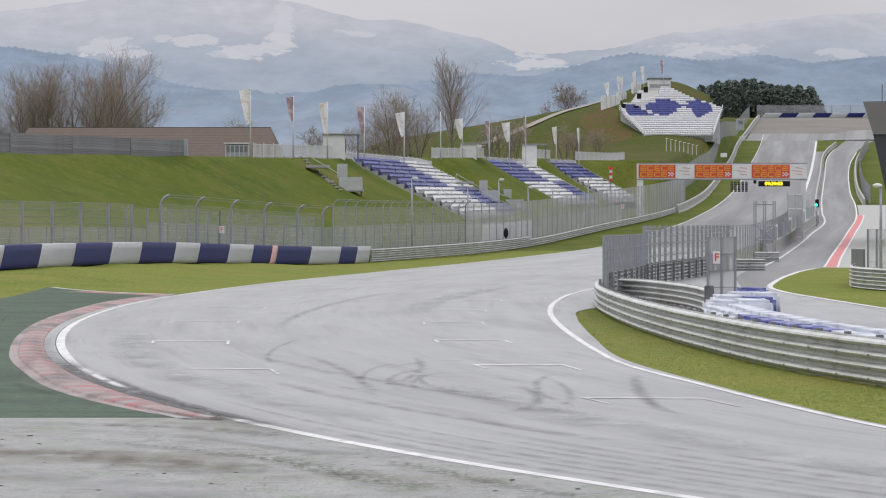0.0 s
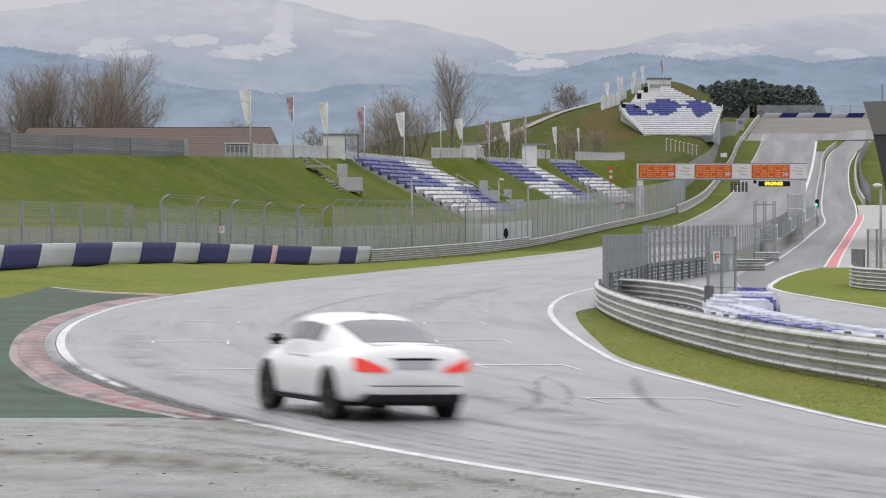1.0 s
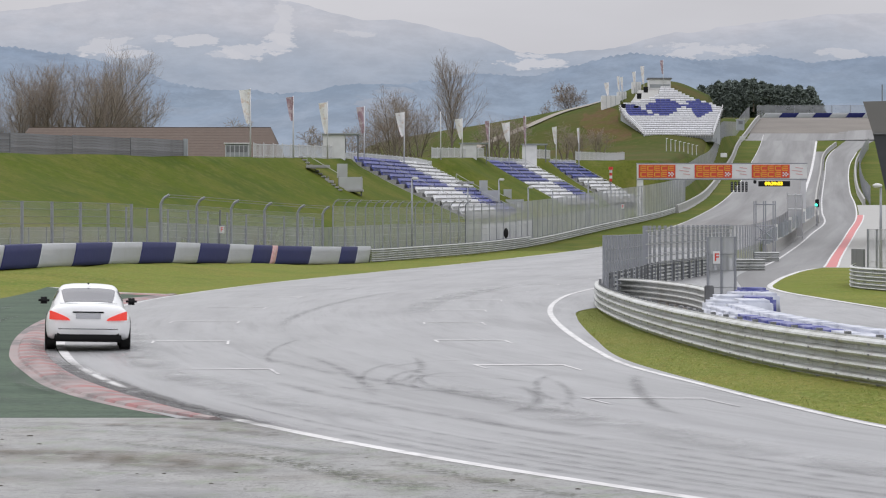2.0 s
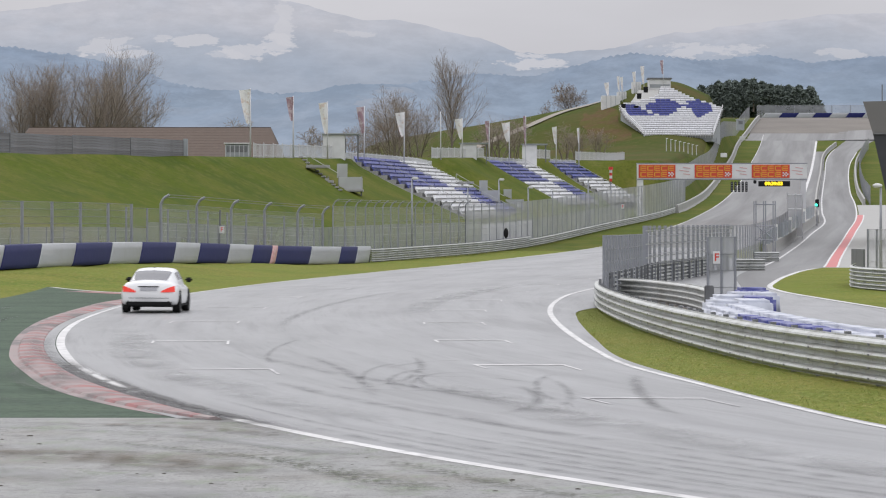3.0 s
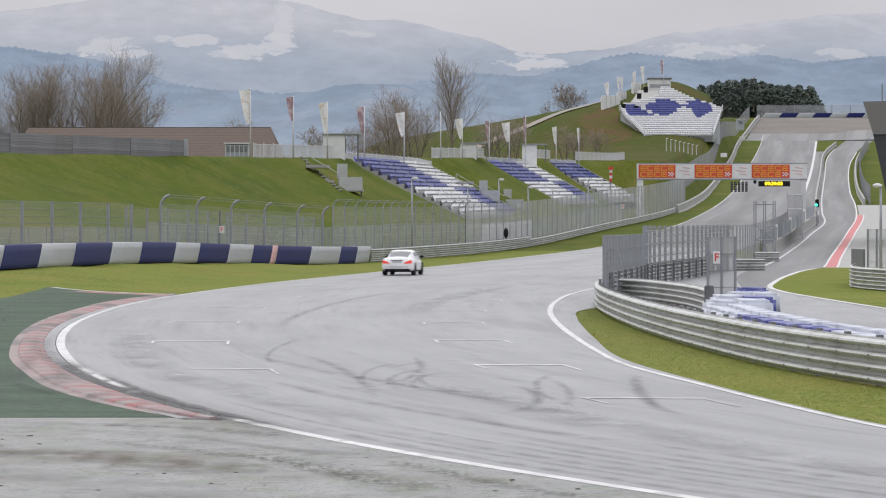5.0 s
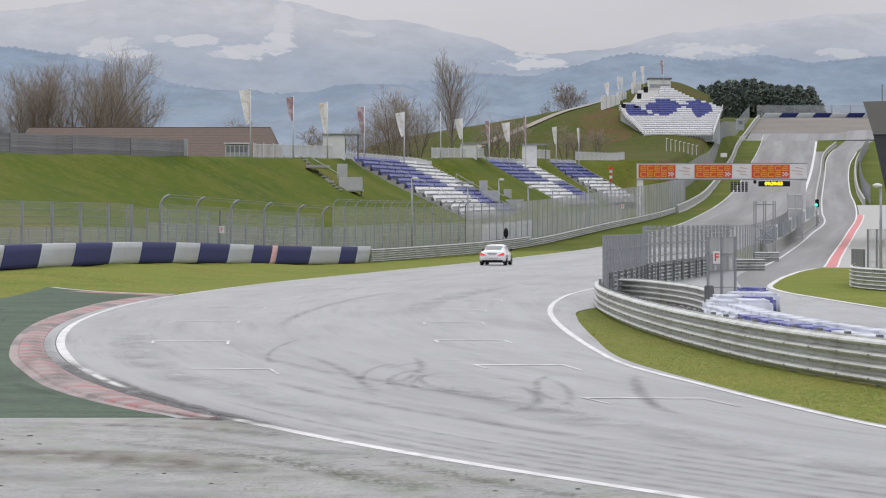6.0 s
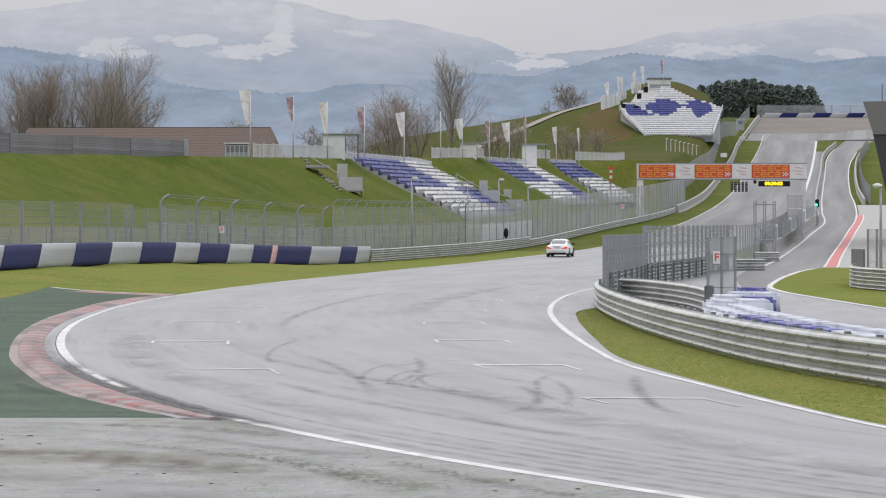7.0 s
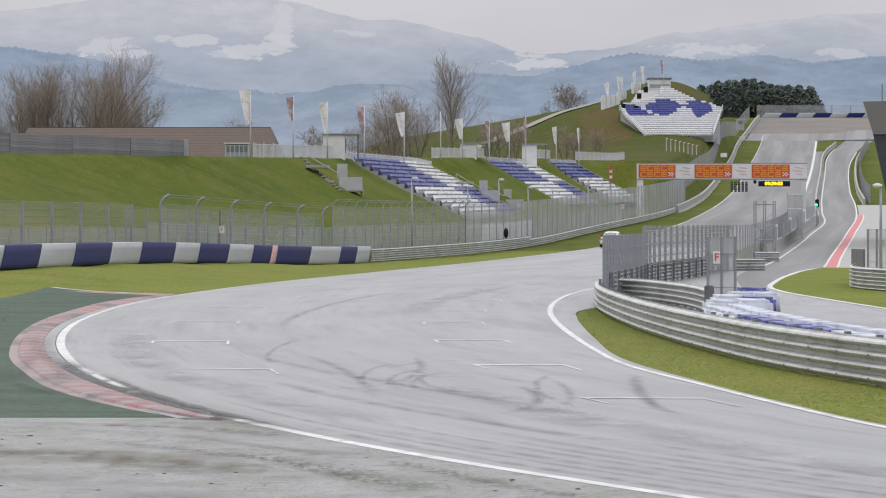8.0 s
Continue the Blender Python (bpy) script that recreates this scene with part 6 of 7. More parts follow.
guard_rail("guard_rail", path_points(cr, 103.5, 126, 2.0), 2, 0.05, -1, "galvanised double-beam guard rail curving behind the barrier", 0.38, 0.0)
rail_end = tagged(part("rail_end", box(0.28, 0.3, 0.9, 0.03, (8.1, 103.2, 0.45)), STEEL_DARK), "dark steel end post of the guard rail", "post")
# narrow mesh panel behind the wrapped blocks
debris_fence("fence_panel", [Vector((9.38, 120, 0)), Vector((9.88, 120.2, 0)), Vector((10.38, 120.4, 0))], 0, 2.35, mesh_screen("panel_screen", (0.46, 0.47, 0.49), 0.6), "narrow grey mesh fence panel", 0, 4, 0.05)
guard_rail("guard_rail", [Vector((17.46, 203, 0)), Vector((18.34, 203, 0)), Vector((19.22, 203, 0))], 2, 0.0, 1, "short galvanised guard rail across the pit divider", 0.34, 0.03)
guard_rail("guard_rail", [Vector((22.59, 246, 0)), Vector((23.49, 246, 0)), Vector((24.35, 246, 0))], 2, 0.0, 1, "short galvanised guard rail at the pit wall's end", 0.34, 0.03)

# scaffold tower by the pit wall
tower = tagged(new("scaffold_tower"), "slender grey scaffold tower by the pit wall", "scaffold")
tx0, tx1, tz0, tz1 = 23.08, 24.5, 0.8, 4.87
for tx in (tx0, (tx0 + tx1) / 2, tx1):
    for ty in (250, 251.6):
        part("upright", rod((tx, ty, tz0 - 0.2), (tx, ty, tz1), 0.045), POST_GREY, tower)
for tz in (4.62, 3.03, 1.99):
    for ty in (250, 251.6):
        part("ledger", rod((tx0, ty, tz), (tx1, ty, tz), 0.035), POST_GREY, tower)
part("brace", rod((tx0, 250, 1.99), (tx1, 250, 3.03), 0.03), POST_GREY, tower)
part("brace", rod((tx1, 250, 1.99), (tx0, 250, 3.03), 0.03), POST_GREY, tower)
tower2 = tagged(new("scaffold_tower"), "tall pale steel frame beside the gantry leg", "scaffold")
for px_ in (33.49, 34.32, 34.98):
    part("upright", rod((px_, 330, 1.8), (px_, 330, 6.39), 0.06), RAIL_WHITE, tower2)
for pz_ in (6.23, 4.86):
    part("ledger", rod((33.49, 330, pz_), (34.98, 330, pz_), 0.05), RAIL_WHITE, tower2)
part("screen", mesh_from("screen", [(33.6, 331, 2.2), (35.09, 331, 2.2), (35.09, 331, 6.24), (33.6, 331, 6.24)], [(0, 1, 2, 3)], SCREEN_DENSE), None, tower2)
# signal lamp at the pit exit
sig = tagged(new("signal_lamp"), "black pit exit signal lamp showing green", "traffic light")
part("post", rod((41.04, 372, 2.9), (41.04, 372, 6.09), 0.06), POST_GREY, sig)
part("case", box(0.42, 0.3, 0.85, 0.05, (41.04, 371.9, 5.78)), BLACK, sig)
part("lens", rod((40.92, 371.75, 5.59), (40.92, 371.68, 5.59), 0.17, n=16), material("green_signal", (0.05, 0.7, 0.5), 0.3, 0, glow=(0.12, 0.95, 0.70, 1.1)), sig, "lit green lens")

# ---- wrapped blocks behind the near guard rail ----
WRAP_WHITE = material("white_tarpaulin", (0.54, 0.56, 0.64), 0.4, 0, [((0.45, 0.46, 0.56), 1.6, 0.5, 0.68, 0.6, ONE)], 0.5, 5)
WRAP_BLUE = material("blue_tarpaulin", (0.075, 0.085, 0.30), 0.35, 0, [((0.35, 0.36, 0.55), 1.8, 0.5, 0.66, 0.6, ONE)], 0.5, 5)


def wrapped_block(x, y, ang, w, d, h, mat, z=0.0):
    bm = box(w, d, h, 0.09, (0, 0, h / 2))
    bmesh.ops.subdivide_edges(bm, edges=bm.edges[:], cuts=1, use_grid_fill=True)
    for v in bm.verts:
        q = noise.noise_vector(Vector((v.co.x * 2 + x, v.co.y * 2 + y, v.co.z * 2)))
        v.co += q * 0.035
    ob = part("wrapped_block", bm, mat, None, at=Matrix.Translation((x, y, z)) @ Matrix.Rotation(ang, 4, "Z"), smooth=True)
    tagged(ob, "crash block wrapped in white tarpaulin" if mat is WRAP_WHITE else "crash block wrapped in blue tarpaulin", "crash block", "wrapped crash blocks")


wrap_line = curve([(46, 10.9), (52, 9.5), (60, 8.25), (68, 7.45), (78, 7.0), (88, 6.95)])
yy = 46.0
while yy < 89:
    ang = -math.atan(wrap_line(yy + 0.5) - wrap_line(yy - 0.5))
    tone = WRAP_BLUE if 54.5 < yy < 60 or 66 < yy < 79 else WRAP_WHITE
    wrapped_block(wrap_line(yy) + 0.1, yy, ang, 0.55, 1.88, 0.60, tone)
    wrapped_block(wrap_line(yy) + 0.68, yy + 0.3, ang, 0.62, 1.88, 0.64, WRAP_WHITE)
    yy += 1.9
guard_rail("guard_rail", path_points(shift(wrap_line, -0.42), 46, 90, 2.0), 1, 0.12, -1, "low weathered guard rail before the wrapped blocks", 0.30, 0.0, 1, 0.06)
for bx, by, w, d, tone in ((7.57, 92, 0.8, 2.2, WRAP_WHITE), (8.46, 93, 0.9, 2.2, WRAP_WHITE), (8.35, 99, 0.9, 2.0, WRAP_WHITE), (9.05, 98, 0.9, 2.0, WRAP_BLUE), (9.31, 105, 1.0, 2.0, WRAP_WHITE), (9.81, 104, 0.8, 2.0, WRAP_WHITE), (10.28, 113, 0.95, 1.6, WRAP_BLUE)):
    wrapped_block(bx, by, 0.05, w, d, 0.68, tone)

# ---- beyond the pit lane: guard rail, gate, mast, pit building's canopy ----
guard_rail("guard_rail", [Vector((19.12, 134, 0)), Vector((18.77, 138, 0)), Vector((18.37, 142, 0)), Vector((18.06, 146, 0)), Vector((18.12, 150, 0)), Vector((18.68, 155, 0)), Vector((19.71, 162, 0))], 3, 0.0, -1, "galvanised guard rail round the end of the grass island", 0.31, 0.02)
debris_fence("pit_gate", [Vector((25.07, 200, 0)), Vector((25.34, 198, 0)), Vector((25.74, 196, 0)), Vector((26.38, 194, 0))], 0, 2.5, SCREEN_DENSE, "grey mesh gate beside the pit lane", 0, 4, 0.07)
part("gate_board", box(0.1, 5.0, 1.5, 0.02, (20.82, 170, 0.95)), STEEL_DARK)
tagged(bpy.data.objects["gate_board"], "dark steel board at the end of the guard rail", "board")
mast = tagged(new("street_lamp"), "grey street lamp with a pale rounded head", "street lamp")
part("pole", rod((27.12, 210, 0.3), (27.12, 210, 5.33), 0.10, 0.07, 12), POST_GREY, mast, smooth=True)
bm = bmesh.new()
bmesh.ops.create_uvsphere(bm, u_segments=14, v_segments=8, radius=0.5, matrix=Matrix.Translation((26.91, 210, 5.43)) @ Matrix.Diagonal((0.62, 0.35, 0.3, 1)))
part("head", bm, WHITE_PAINT, mast, "pale rounded lamp head", smooth=True)
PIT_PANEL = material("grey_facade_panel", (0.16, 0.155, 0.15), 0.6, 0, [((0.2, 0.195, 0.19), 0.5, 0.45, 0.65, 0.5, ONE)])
PIT_DARK = material("dark_lower_panel", (0.035, 0.037, 0.043), 0.5, 0, [((0.05, 0.05, 0.056), 0.6, 0.45, 0.65, 0.5, ONE)])
pit_b = tagged(new("pit_building"), "grey canopy end of the pit building with dark slanted lower part", "building")
prof = [(37.15, 300, 14.14), (45.8, 300, 14.34), (45.8, 300, 11.29), (38.05, 300, 11.29)]
part("fascia", mesh_from("fascia", prof + [(x + 4.6, 330, z) for x, y, z in prof], [(0, 3, 2, 1), (4, 5, 6, 7), (0, 1, 5, 4), (1, 2, 6, 5), (2, 3, 7, 6), (3, 0, 4, 7)], PIT_PANEL), None, pit_b)
# near-black slanted wall below the grey fascia
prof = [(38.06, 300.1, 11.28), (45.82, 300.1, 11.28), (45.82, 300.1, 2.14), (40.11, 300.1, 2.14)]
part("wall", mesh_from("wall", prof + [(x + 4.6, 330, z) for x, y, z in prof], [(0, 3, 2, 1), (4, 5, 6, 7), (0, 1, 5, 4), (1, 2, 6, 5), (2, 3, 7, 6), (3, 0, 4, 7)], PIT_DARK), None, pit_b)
part("trim", box(8.0, 0.12, 0.1, 0, (38.05 + 4.1, 299.95, 11.29)), STEEL_DARK, pit_b)
part("mast", rod((40.15, 310, 14.48), (40.15, 310, 16.08), 0.05), STEEL_DARK, pit_b)


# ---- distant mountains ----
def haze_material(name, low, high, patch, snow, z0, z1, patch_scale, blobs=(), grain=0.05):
    """Emission-only far slopes; haze from kilometres of damp air is mixed into the colour."""
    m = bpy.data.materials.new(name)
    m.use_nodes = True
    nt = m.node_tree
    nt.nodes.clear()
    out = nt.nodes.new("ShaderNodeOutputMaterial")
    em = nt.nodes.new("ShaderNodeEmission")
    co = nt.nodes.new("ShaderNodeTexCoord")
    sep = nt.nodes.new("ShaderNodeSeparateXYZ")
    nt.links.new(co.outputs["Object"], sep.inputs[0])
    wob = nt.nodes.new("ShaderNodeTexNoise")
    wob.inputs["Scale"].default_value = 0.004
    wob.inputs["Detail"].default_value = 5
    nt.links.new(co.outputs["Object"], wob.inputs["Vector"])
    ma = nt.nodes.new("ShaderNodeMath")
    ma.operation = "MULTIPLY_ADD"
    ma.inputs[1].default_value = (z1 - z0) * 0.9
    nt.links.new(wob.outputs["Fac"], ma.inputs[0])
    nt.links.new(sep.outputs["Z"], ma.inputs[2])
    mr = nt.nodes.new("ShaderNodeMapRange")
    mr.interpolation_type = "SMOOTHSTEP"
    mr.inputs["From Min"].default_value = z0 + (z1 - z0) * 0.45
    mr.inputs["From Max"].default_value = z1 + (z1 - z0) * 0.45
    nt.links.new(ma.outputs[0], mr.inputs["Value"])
    # low and high are haze-tinted slope colours, blended by height
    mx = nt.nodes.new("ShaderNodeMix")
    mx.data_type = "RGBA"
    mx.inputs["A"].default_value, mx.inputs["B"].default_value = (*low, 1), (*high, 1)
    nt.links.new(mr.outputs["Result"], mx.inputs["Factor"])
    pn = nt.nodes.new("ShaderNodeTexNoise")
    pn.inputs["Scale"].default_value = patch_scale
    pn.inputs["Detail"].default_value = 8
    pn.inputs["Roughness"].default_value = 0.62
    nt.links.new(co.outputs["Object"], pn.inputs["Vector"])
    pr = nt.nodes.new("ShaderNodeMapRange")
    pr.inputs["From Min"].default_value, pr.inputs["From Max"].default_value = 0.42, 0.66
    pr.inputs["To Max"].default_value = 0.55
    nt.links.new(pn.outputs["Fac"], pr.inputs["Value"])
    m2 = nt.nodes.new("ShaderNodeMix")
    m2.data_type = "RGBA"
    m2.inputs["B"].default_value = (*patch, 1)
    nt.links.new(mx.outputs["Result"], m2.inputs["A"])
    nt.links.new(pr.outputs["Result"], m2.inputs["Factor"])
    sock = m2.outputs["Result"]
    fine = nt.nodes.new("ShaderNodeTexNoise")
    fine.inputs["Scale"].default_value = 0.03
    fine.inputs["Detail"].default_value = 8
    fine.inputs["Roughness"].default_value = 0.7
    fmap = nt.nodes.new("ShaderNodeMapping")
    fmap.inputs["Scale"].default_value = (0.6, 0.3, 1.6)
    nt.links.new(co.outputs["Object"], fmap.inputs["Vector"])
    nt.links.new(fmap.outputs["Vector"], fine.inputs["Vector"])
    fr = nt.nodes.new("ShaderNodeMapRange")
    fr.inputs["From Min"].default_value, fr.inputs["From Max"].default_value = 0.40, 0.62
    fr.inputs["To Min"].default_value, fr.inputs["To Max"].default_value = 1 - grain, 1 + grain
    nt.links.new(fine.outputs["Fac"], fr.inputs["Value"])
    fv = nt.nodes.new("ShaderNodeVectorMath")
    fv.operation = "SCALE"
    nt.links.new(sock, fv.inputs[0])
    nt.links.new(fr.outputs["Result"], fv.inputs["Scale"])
    sock = fv.outputs["Vector"]
    # snowy clearings: soft-edged ovals broken up by noise
    for bx, bz, rx, rz, k in blobs:
        mp = nt.nodes.new("ShaderNodeMapping")
        mp.vector_type = "POINT"
        mp.inputs["Location"].default_value = (-bx / rx, 0, -bz / rz)
        mp.inputs["Scale"].default_value = (1 / rx, 0.0, 1 / rz)
        nt.links.new(co.outputs["Object"], mp.inputs["Vector"])
        ln = nt.nodes.new("ShaderNodeVectorMath")
        ln.operation = "LENGTH"
        nt.links.new(mp.outputs["Vector"], ln.inputs[0])
        ad = nt.nodes.new("ShaderNodeMath")
        ad.operation = "MULTIPLY_ADD"
        ad.inputs[1].default_value = 4.5
        nt.links.new(fine.outputs["Fac"], ad.inputs[0])
        nt.links.new(ln.outputs["Value"], ad.inputs[2])
        sr = nt.nodes.new("ShaderNodeMapRange")
        sr.inputs["From Min"].default_value, sr.inputs["From Max"].default_value = 3.1, 2.9
        sr.inputs["To Max"].default_value = k
        nt.links.new(ad.outputs[0], sr.inputs["Value"])
        m3 = nt.nodes.new("ShaderNodeMix")
        m3.data_type = "RGBA"
        m3.inputs["B"].default_value = (*snow, 1)
        nt.links.new(sock, m3.inputs["A"])
        nt.links.new(sr.outputs["Result"], m3.inputs["Factor"])
        sock = m3.outputs["Result"]
    nt.links.new(sock, em.inputs["Color"])
    nt.links.new(em.outputs["Emission"], out.inputs["Surface"])
    return m


def mountain(name, ridge, y, base, rough, seed, mat, label, x0, x1, nx=260, deep=500, woods=0.35):
    """A ridge with a broken skyline and a sloping near face."""
    f = curve(ridge)
    verts, faces = [], []
    rows_n = 14
    for j in range(rows_n):
        t = j / (rows_n - 1)
        for i in range(nx + 1):
            x = x0 + (x1 - x0) * i / nx
            top = f(x) + rough * (noise.fractal(Vector((x * 0.012, seed, 0)), 1.0, 2.0, 6) + woods * abs(noise.noise(Vector((x * 0.13, seed, 3)))) + woods * 0.7 * abs(noise.noise(Vector((x * 0.4, seed, 7)))))
            zz = base + (top - base) * t ** 0.8
            dy = -deep * (1 - t) + 60 * noise.noise(Vector((x * 0.006, t * 3, seed)))
            verts.append((x, y + dy, zz))
    n = nx + 1
    for j in range(rows_n - 1):
        for i in range(nx):
            faces.append((j * n + i, j * n + i + 1, (j + 1) * n + i + 1, (j + 1) * n + i))
    ob = part(name, mesh_from(name, verts, faces, mat, True), None)
    tagged(ob, label, "mountain", kind="structure")


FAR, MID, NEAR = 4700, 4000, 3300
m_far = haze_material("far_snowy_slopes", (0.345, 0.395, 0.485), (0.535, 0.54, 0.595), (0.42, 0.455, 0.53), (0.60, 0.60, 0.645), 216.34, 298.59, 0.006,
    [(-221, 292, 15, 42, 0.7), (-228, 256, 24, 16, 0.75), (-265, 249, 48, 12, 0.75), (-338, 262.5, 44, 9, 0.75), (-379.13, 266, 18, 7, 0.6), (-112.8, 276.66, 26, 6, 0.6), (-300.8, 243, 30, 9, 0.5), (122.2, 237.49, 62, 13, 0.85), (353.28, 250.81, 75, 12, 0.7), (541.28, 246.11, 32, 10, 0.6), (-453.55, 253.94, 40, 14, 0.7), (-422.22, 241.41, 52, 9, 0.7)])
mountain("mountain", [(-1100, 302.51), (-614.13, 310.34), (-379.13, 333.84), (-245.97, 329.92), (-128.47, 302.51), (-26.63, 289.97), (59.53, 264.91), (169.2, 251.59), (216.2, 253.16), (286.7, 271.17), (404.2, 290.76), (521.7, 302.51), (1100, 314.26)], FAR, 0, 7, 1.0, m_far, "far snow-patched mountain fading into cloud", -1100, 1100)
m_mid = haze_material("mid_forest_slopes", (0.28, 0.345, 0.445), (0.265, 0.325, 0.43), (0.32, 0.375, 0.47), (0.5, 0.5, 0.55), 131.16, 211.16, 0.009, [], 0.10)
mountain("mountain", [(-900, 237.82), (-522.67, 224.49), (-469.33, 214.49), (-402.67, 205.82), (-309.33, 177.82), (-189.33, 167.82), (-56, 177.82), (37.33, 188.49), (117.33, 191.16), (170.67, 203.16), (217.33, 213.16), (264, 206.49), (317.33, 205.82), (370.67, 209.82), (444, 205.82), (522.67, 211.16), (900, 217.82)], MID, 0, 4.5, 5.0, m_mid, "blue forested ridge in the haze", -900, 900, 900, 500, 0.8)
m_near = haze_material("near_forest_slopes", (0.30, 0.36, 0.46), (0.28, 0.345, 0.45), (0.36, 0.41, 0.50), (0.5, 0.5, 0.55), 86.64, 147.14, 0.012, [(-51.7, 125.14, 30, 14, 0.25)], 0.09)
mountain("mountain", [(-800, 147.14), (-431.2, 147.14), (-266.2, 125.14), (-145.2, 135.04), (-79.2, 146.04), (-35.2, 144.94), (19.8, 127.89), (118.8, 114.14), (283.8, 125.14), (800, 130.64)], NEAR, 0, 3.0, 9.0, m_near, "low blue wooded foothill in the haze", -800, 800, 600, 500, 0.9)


# ---- bare winter trees ----
def tube(bm, p, q, r0, r1, n=4):
    d = (q - p)
    if d.length < 1e-4:
        return
    s = d.orthogonal().normalized()
    u = d.normalized().cross(s)
    ring = []
    for c, r in ((p, r0), (q, r1)):
        ring.append([bm.verts.new(c + (s * math.cos(k * math.tau / n) + u * math.sin(k * math.tau / n)) * r) for k in range(n)])
    for k in range(n):
        bm.faces.new((ring[0][k], ring[0][(k + 1) % n], ring[1][(k + 1) % n], ring[1][k]))


def bare_tree(seed, height, spread, stems, counts, upright, twig_r):
    """Trunk and limbs in one mesh, fine twigs in another. counts: branches on each branch, level by level."""
    rnd = random.Random(seed)
    wood, twigs = bmesh.new(), bmesh.new()
    up = Vector((0, 0, 1))

    def grow(p, d, length, r, level):
        pts = [p]
        dirs = [d]
        seg = (5, 4, 3, 2, 2)[level]
        for k in range(seg):
            d = (d + Vector((rnd.gauss(0, 0.12), rnd.gauss(0, 0.12), rnd.gauss(0, 0.06))) + up * 0.09 * upright).normalized()
            pts.append(pts[-1] + d * length / seg)
            dirs.append(d)
        target = wood if level < 2 else twigs
        for k in range(seg):
            ra, rb = r * (1 - 0.75 * k / seg), r * (1 - 0.75 * (k + 1) / seg)
            tube(target, pts[k], pts[k + 1], max(ra, twig_r), max(rb, twig_r * 0.7), 6 if level < 2 else 3)
        if level >= len(counts):
            return
        n = counts[level]
        a0 = rnd.uniform(0, 6.28)
        for i in range(n):
            t = (0.28 if level == 0 else 0.18) + (0.95 - 0.2) * (i + rnd.random()) / n
            t = min(t, 0.98)
            k = min(int(t * seg), seg - 1)
            q = pts[k].lerp(pts[k + 1], t * seg - k)
            a = a0 + i * 2.4 + rnd.uniform(-0.4, 0.4)
            side = dirs[k].orthogonal().normalized()
            side = (side * math.cos(a) + dirs[k].cross(side) * math.sin(a)).normalized()
            nd = (dirs[k] * 0.8 + side * spread * rnd.uniform(0.7, 1.2) + up * 0.35 * upright).normalized()
            grow(q, nd, length * (0.62 - 0.25 * t) * rnd.uniform(0.8, 1.2), r * (1 - 0.7 * t) * 0.55, level + 1)
    for s in range(stems):
        a = s * math.tau / stems + rnd.uniform(-0.4, 0.4)
        lean = 0.0 if stems == 1 else rnd.uniform(0.15, 0.5) * spread
        foot = Vector((0.35 * math.cos(a), 0.35 * math.sin(a), -0.3)) * (1 if stems > 1 else 0) + Vector((0, 0, -0.3))
        grow(foot, Vector((lean * math.cos(a), lean * math.sin(a), 1)).normalized(), height * rnd.uniform(0.8, 1.0), height * 0.010 + 0.05, 0)
    return wood, twigs


def plant(name, seed, x, y, z, height, label, spread=0.7, stems=1, counts=(10, 7, 5), upright=0.7, twig_r=0.014):
    wood, twigs = bare_tree(seed, height, spread, stems, counts, upright, twig_r)
    top = max((v.co.z for v in twigs.verts), default=height)
    s = height / top
    t = tagged(new(name), label, "tree", "bare trees")
    t.matrix_basis = Matrix.Translation((x, y, z))
    for nm, bm, mat in (("trunk", wood, BARK), ("crown", twigs, TWIG)):
        bmesh.ops.scale(bm, vec=(s, s, s), verts=bm.verts[:])
        part(nm, bm, mat, t)
    return t


CLUMP = "many-stemmed bare winter tree with grey-brown twigs"
for i, (px_, top_) in enumerate(((-46.6, 20.0), (-44.2, 20.9), (-41.2, 21.3), (-39.0, 22.3), (-37.0, 20.9), (-35.4, 18.8), (-49.6, 18.2), (-42.6, 20.9), (-38.0, 21.4))):
    plant("bare_tree", 20 + i, px_, 372 + (i % 3) * 4, 7.5, (top_ - 7.5) * 1.08, CLUMP, 0.66, 3, (11, 8, 7), 0.8, 0.012)
plant("bare_tree", 41, 0.79, 432, 10.5, 26.18 - 10.5, "tall slender bare tree with a narrow crown", 0.55, 1, (30, 9, 6), 0.7, 0.014)
plant("bare_tree", 42, -6.58, 470, 10.0, 23.09 - 10.0, "bushy bare tree with hazy brown twigs", 0.85, 4, (10, 7, 6), 0.7, 0.016)
plant("bare_tree", 43, -3.9, 478, 10.0, 22.8 - 10.0, "bushy bare tree with hazy brown twigs", 0.85, 4, (10, 7, 6), 0.7, 0.016)
plant("bare_tree", 44, -9, 482, 10.0, 20.81 - 10.0, "bushy bare tree with hazy brown twigs", 0.85, 4, (10, 7, 6), 0.7, 0.016)
plant("bare_tree", 45, 27.81, 735, 27.2, 35.81 - 27.2, "round bare tree on the hill's shoulder", 1.0, 4, (10, 7, 6), 0.3, 0.028)
plant("bare_tree", 46, 21.8, 735, 25.0, 31.52 - 25.0, "small bare tree on the hill", 0.9, 2, (8, 6, 4), 0.4, 0.028)
plant("bare_tree", 47, -24.4, 400, 9.5, 16.29 - 9.5, "gnarled dark bare fruit tree", 1.1, 1, (10, 7, 5), 0.2, 0.024)
plant("bare_tree", 48, -15.28, 390, 9.5, 14.9 - 9.5, "gnarled dark bare fruit tree", 1.1, 1, (10, 7, 5), 0.2, 0.024)
plant("bare_tree", 49, -11.13, 395, 9.5, 14.93 - 9.5, "gnarled dark bare fruit tree", 1.1, 1, (10, 7, 5), 0.2, 0.024)
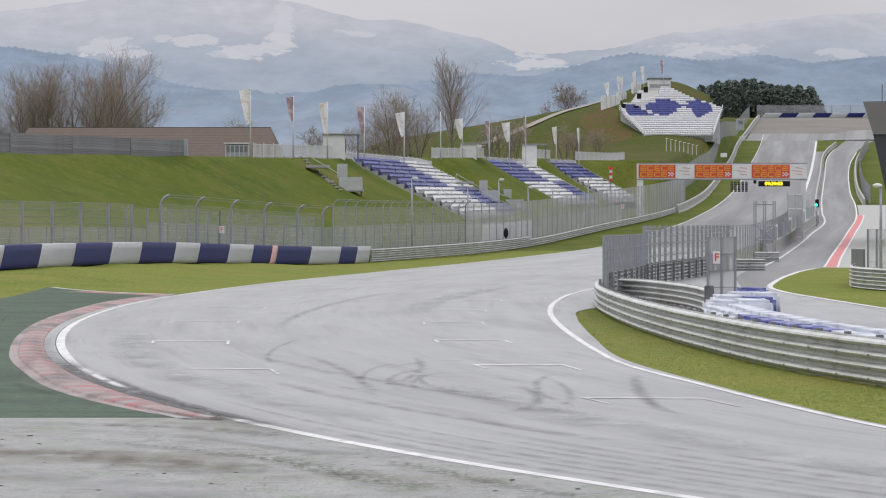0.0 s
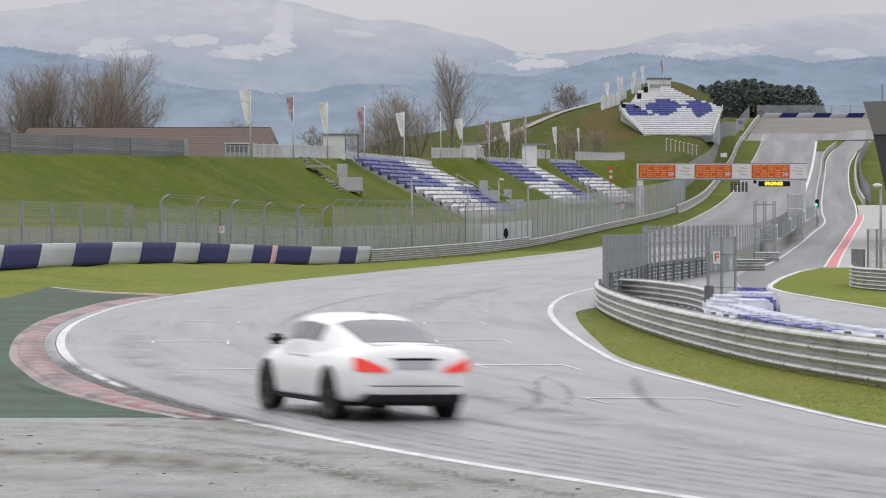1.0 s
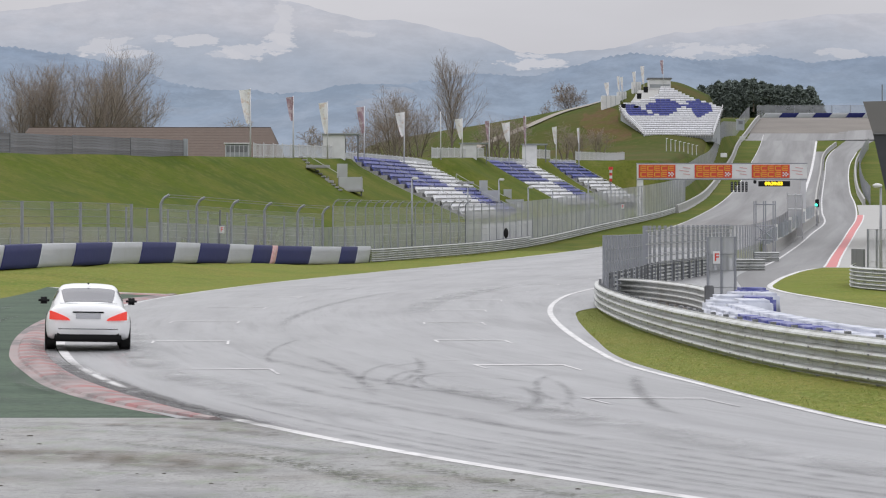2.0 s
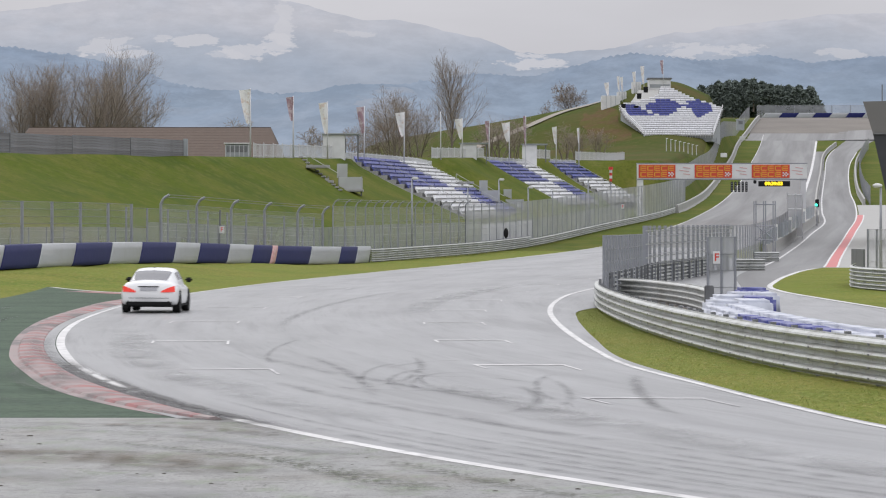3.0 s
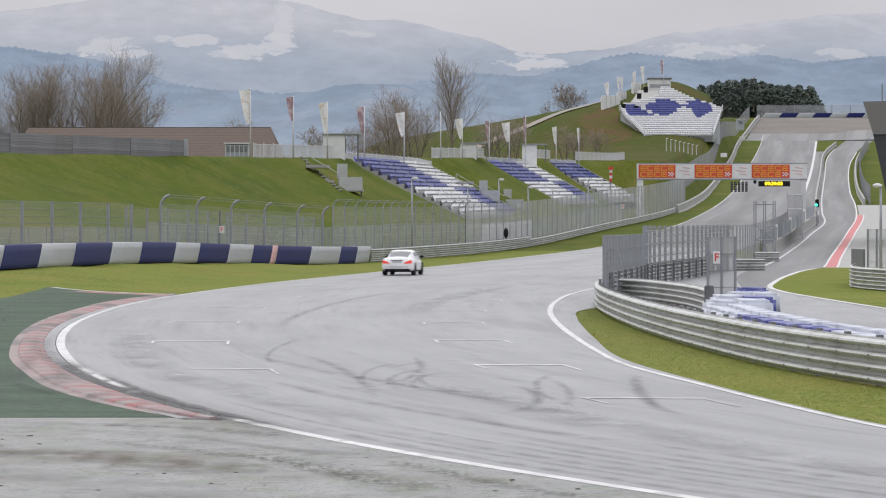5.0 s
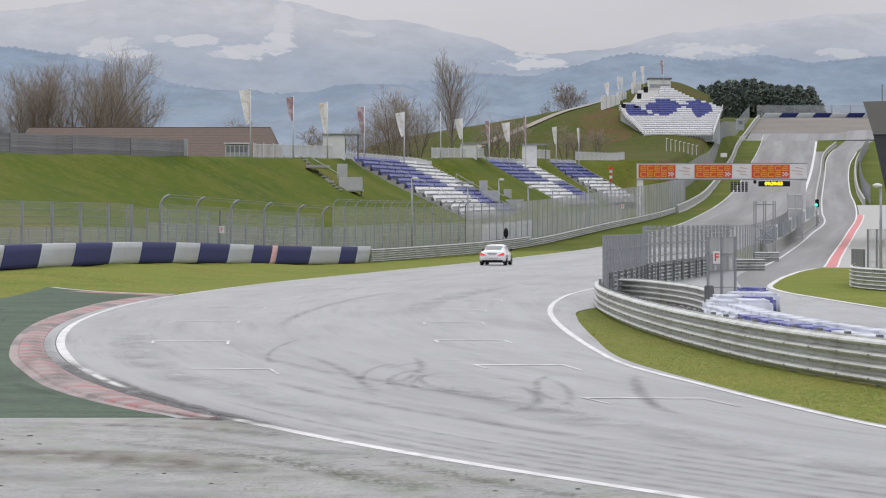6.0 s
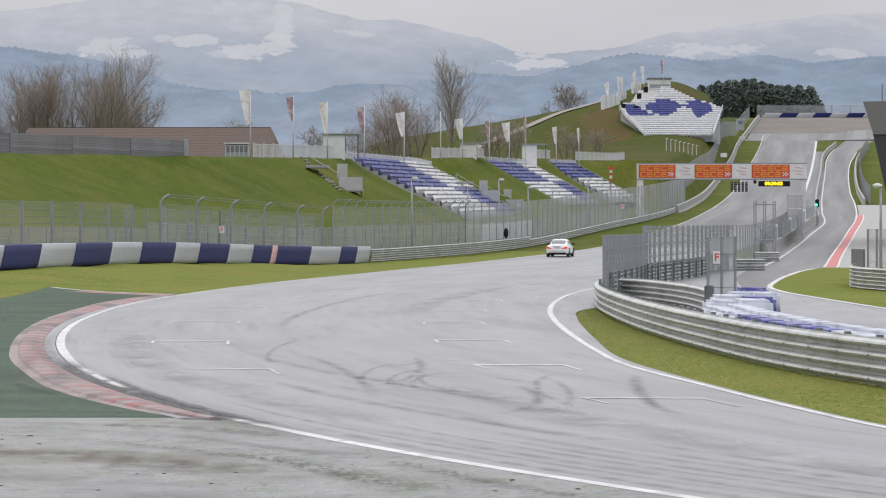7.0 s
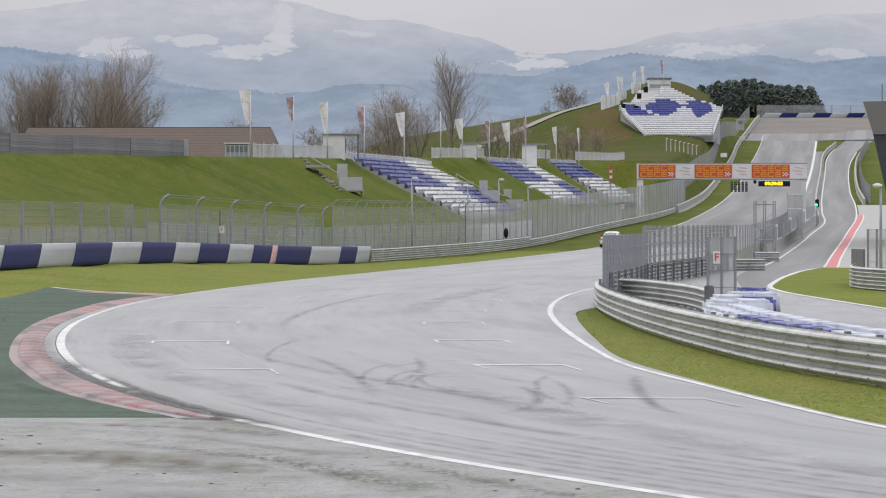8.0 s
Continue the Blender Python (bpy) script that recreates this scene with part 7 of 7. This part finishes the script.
for i, (px_, yy, top_) in enumerate(((7.91, 470, 19.17), (10.04, 478, 19.22), (6.68, 466, 18.1), (18, 500, 19.24), (25.95, 560, 20.04), (19.86, 505, 18.57))):
    gz = land(px_, yy)
    plant("bare_bush", 60 + i, px_, yy, gz, max(top_ - gz, 2.0), "thin brown leafless shrub on the slope", 0.9, 5, (7, 5, 4), 0.5, 0.014)


# ---- dark conifers beyond the top of the straight ----
def conifer_mesh(seed, h, w):
    rnd = random.Random(seed)
    verts, faces = [], []
    for _ in range(900):
        t = rnd.random() ** 0.75
        rad = w * max(math.sin(math.pi * (0.14 + 0.86 * t)), 0.03) ** 0.7 * (0.35 + 0.65 * rnd.random())
        a = rnd.uniform(0, math.tau)
        c = Vector((rad * math.cos(a), rad * math.sin(a), h * (0.06 + 0.94 * t)))
        s = 0.18 + 0.24 * rnd.random()
        n = len(verts)
        for k in range(3):
            verts.append(c + Vector((rnd.gauss(0, s), rnd.gauss(0, s), rnd.gauss(0, s * 0.7))))
        verts.append(c + Vector((math.cos(a) * s, math.sin(a) * s, -s * 0.6)))
        faces += [(n, n + 1, n + 2), (n, n + 2, n + 3), (n + 1, n + 3, n + 2)]
    return mesh_from("crown", verts, faces, NEEDLES)


crowns = [conifer_mesh(s, 8.0, 2.6) for s in range(4)]
trunk_me = bpy.data.meshes.new("trunk")
bm = rod((0, 0, -1), (0, 0, 5.5), 0.25, 0.08, 8)
bm.to_mesh(trunk_me)
bm.free()
trunk_me.materials.append(BARK)
rnd = random.Random(5)
tops = curve([(73, 46.32), (76, 45.99), (84.33, 46.82), (94.33, 45.99), (102.67, 45.66), (109.33, 44.99)])
for k in range(64):
    x = 76.5 + (108 - 76.5) * (k % 32 + rnd.uniform(-0.3, 0.3)) / 31
    y = 985 + 14 * (k // 32) + rnd.uniform(-5, 5)
    top = tops(x) + 0.8 - 4.2 * rnd.random() ** 1.4
    s = rnd.uniform(1.0, 1.25)
    t = tagged(new("conifer"), "dark green conifer in a dense row", "tree", "conifer row")
    t.matrix_basis = Matrix.Translation((x, y, top - 8.2 * s)) @ Matrix.Rotation(rnd.uniform(0, 6.28), 4, "Z") @ Matrix.Scale(s, 4)
    part("trunk", trunk_me, None, t)
    part("crown", crowns[k % 4], None, t)

# pale gravel path up the hill and a bare earth patch on it
def drape(name, left, right, up, mat, label, category, n=24, m=4):
    """A strip of the hillside between two lines of the plan."""
    verts, faces = [], []
    for j in range(n + 1):
        for i in range(m + 1):
            p = left(j / n).lerp(right(j / n), i / m)
            verts.append((p.x, p.y, land(p.x, p.y) + up))
    for j in range(n):
        for i in range(m):
            a = j * (m + 1) + i
            faces.append((a, a + 1, a + m + 2, a + m + 1))
    tagged(part(name, mesh_from(name, verts, faces, mat, True), None), label, category, kind="structure")


GRAVEL_PATH = material("pale_gravel_path", (0.27, 0.24, 0.21), 0.9, 0, [((0.3, 0.28, 0.22), 0.2, 0.45, 0.65, 0.6, ONE)], 0.3, 10)
hp_x = curve([(0, 3.38), (0.25, 8.46), (0.55, 16.6), (0.8, 25.2), (1, 32.8)])
hp_y = curve([(0, 655), (0.25, 668), (0.55, 682), (0.8, 700), (1, 708)])
drape("hill_path", lambda t: Vector((hp_x(t) - 0.6, hp_y(t) + 1.2, 0)), lambda t: Vector((hp_x(t) + 0.6, hp_y(t) - 1.8, 0)), 0.2, GRAVEL_PATH, "pale gravel path climbing the grass hill", "path")
drape("earth_patch", lambda t: Vector((33.2 - 5.6 * math.sin(math.pi * min(t * 0.62 + 0.1, 1)) + math.sin(t * 17) * 0.45, 652 + 38 * t, 0)), lambda t: Vector((36.4 - 2.6 * t + 0.5 * math.sin(t * 11), 654 + 38 * t, 0)), 0.06, EARTH, "bare brown earth patch on the hill", "ground")




# ---- clods of earth and small stones thrown onto the run-off ----
rnd = random.Random(11)
clod_bm = bmesh.new()
for k in range(75):
    band = rnd.choice((33.5, 36.0, 37.5, 40.5))
    y = band + rnd.gauss(0, 1.0)
    x = rnd.uniform(-6.5, edge_left(max(y, 30)) - 0.4)
    r = 0.006 + 0.016 * rnd.random() ** 2.5
    m = Matrix.Translation((x, y, 0.006 + r * 0.4)) @ Matrix.Rotation(rnd.uniform(0, 3), 4, "Z") @ Matrix.Diagonal((r * 2.2, r * 1.6, r * 0.5, 1))
    bmesh.ops.create_icosphere(clod_bm, subdivisions=1, radius=1, matrix=m)
for v in clod_bm.verts:
    v.co += noise.noise_vector(v.co * 90) * 0.003
tagged(part("earth_clods", clod_bm, EARTH_DARK), "scattered dark clods of earth on the run-off asphalt", "debris", kind="stuff")


# ---- blades and tufts of grass standing along the verges ----
BLADE = bpy.data.materials.new("grass_blade")
BLADE.use_nodes = True
bt = BLADE.node_tree
b_geo = bt.nodes.new("ShaderNodeNewGeometry")
b_ramp = bt.nodes.new("ShaderNodeValToRGB")
b_ramp.color_ramp.elements[0].color = (0.16, 0.21, 0.045, 1)
b_ramp.color_ramp.elements[1].color = (0.40, 0.34, 0.14, 1)
b_mid = b_ramp.color_ramp.elements.new(0.55)
b_mid.color = (0.25, 0.285, 0.07, 1)
bt.links.new(b_geo.outputs["Random Per Island"], b_ramp.inputs["Fac"])
bt.links.new(b_ramp.outputs["Color"], bt.nodes["Principled BSDF"].inputs["Base Color"])
bt.nodes["Principled BSDF"].inputs["Roughness"].default_value = 0.7
bt.nodes["Principled BSDF"].inputs["Specular IOR Level"].default_value = 0.3


def blades(seed, count, y0, y1, left, right, tall, wide, label):
    rnd = random.Random(seed)
    verts, faces = [], []
    for _ in range(count):
        y = y0 + (y1 - y0) * rnd.random()
        x = left(y) + (right(y) - left(y)) * rnd.random()
        z = land(x, y) - 0.02
        h = tall * rnd.uniform(0.4, 1.0)
        a = rnd.uniform(0, math.tau)
        dx, dy = math.cos(a) * wide, math.sin(a) * wide
        lx, ly = rnd.gauss(0, 2.2) * h, rnd.gauss(0, 2.2) * h
        n = len(verts)
        verts += [(x - dx, y - dy, z), (x + dx, y + dy, z), (x + lx, y + ly, z + h)]
        faces.append((n, n + 1, n + 2))
    tagged(part("grass_blades", mesh_from("grass_blades", verts, faces, BLADE), None), label, "grass", kind="stuff")


blades(3, 50000, 38, 112, grass_in, lambda y: rail_near(y) + 0.1, 0.030, 0.009, "short green and straw-coloured grass blades inside the corner")


# ---- what moves ----
def motions():
    px = curve([(0.0, 17.5), (0.3, 10.6), (0.5, 6.2), (0.6, 4.45), (0.7, 3.02), (0.8, 1.62), (1.0, -0.72), (1.2, -2.72), (1.7, -6.2), (2.2, -8.2), (2.8, -9.1), (3.5, -8.43), (4.5, -4.87), (6.0, 3.4), (7.0, 9.03), (8.0, 14.95)])
    py = curve([(0.0, 21.5), (0.3, 28.4), (0.5, 33.6), (0.6, 36.3), (0.7, 38.6), (0.8, 40.9), (1.0, 45.5), (1.2, 50.6), (1.7, 63.0), (2.2, 78.4), (2.8, 98.6), (3.5, 124.5), (4.5, 164.5), (6.0, 227.0), (7.0, 265.5), (8.0, 303.0)])
    turn = curve([(0.0, 46), (0.3, 41), (0.6, 31), (0.8, 26), (1.0, 20.5), (1.2, 17.5), (1.7, 9.6), (2.2, 4.5), (2.8, 0.0), (3.5, -4.2), (4.5, -7.0), (6.0, -7.8), (7.0, -8.6), (8.0, -9.0)])
    rows = []
    for i in range(81):
        t = i / 10
        slope = math.degrees(math.atan((profile(py(t) + 2.5) - profile(py(t))) / 2.5))
        lean = 1.3 * (1 - smooth(1.2, 4.0, t)) * smooth(0.4, 1.4, t)
        rows.append((t, pose(px(t), py(t), profile(py(t)) + 0.012, slope, lean, turn(t))))
    walk(car, rows)
    for w in wheels:
        p = w.matrix_basis.translation.copy()
        walk(w, [(i / 15, pose(p.x, p.y, p.z, -60 * i)) for i in range(121)])


motions()
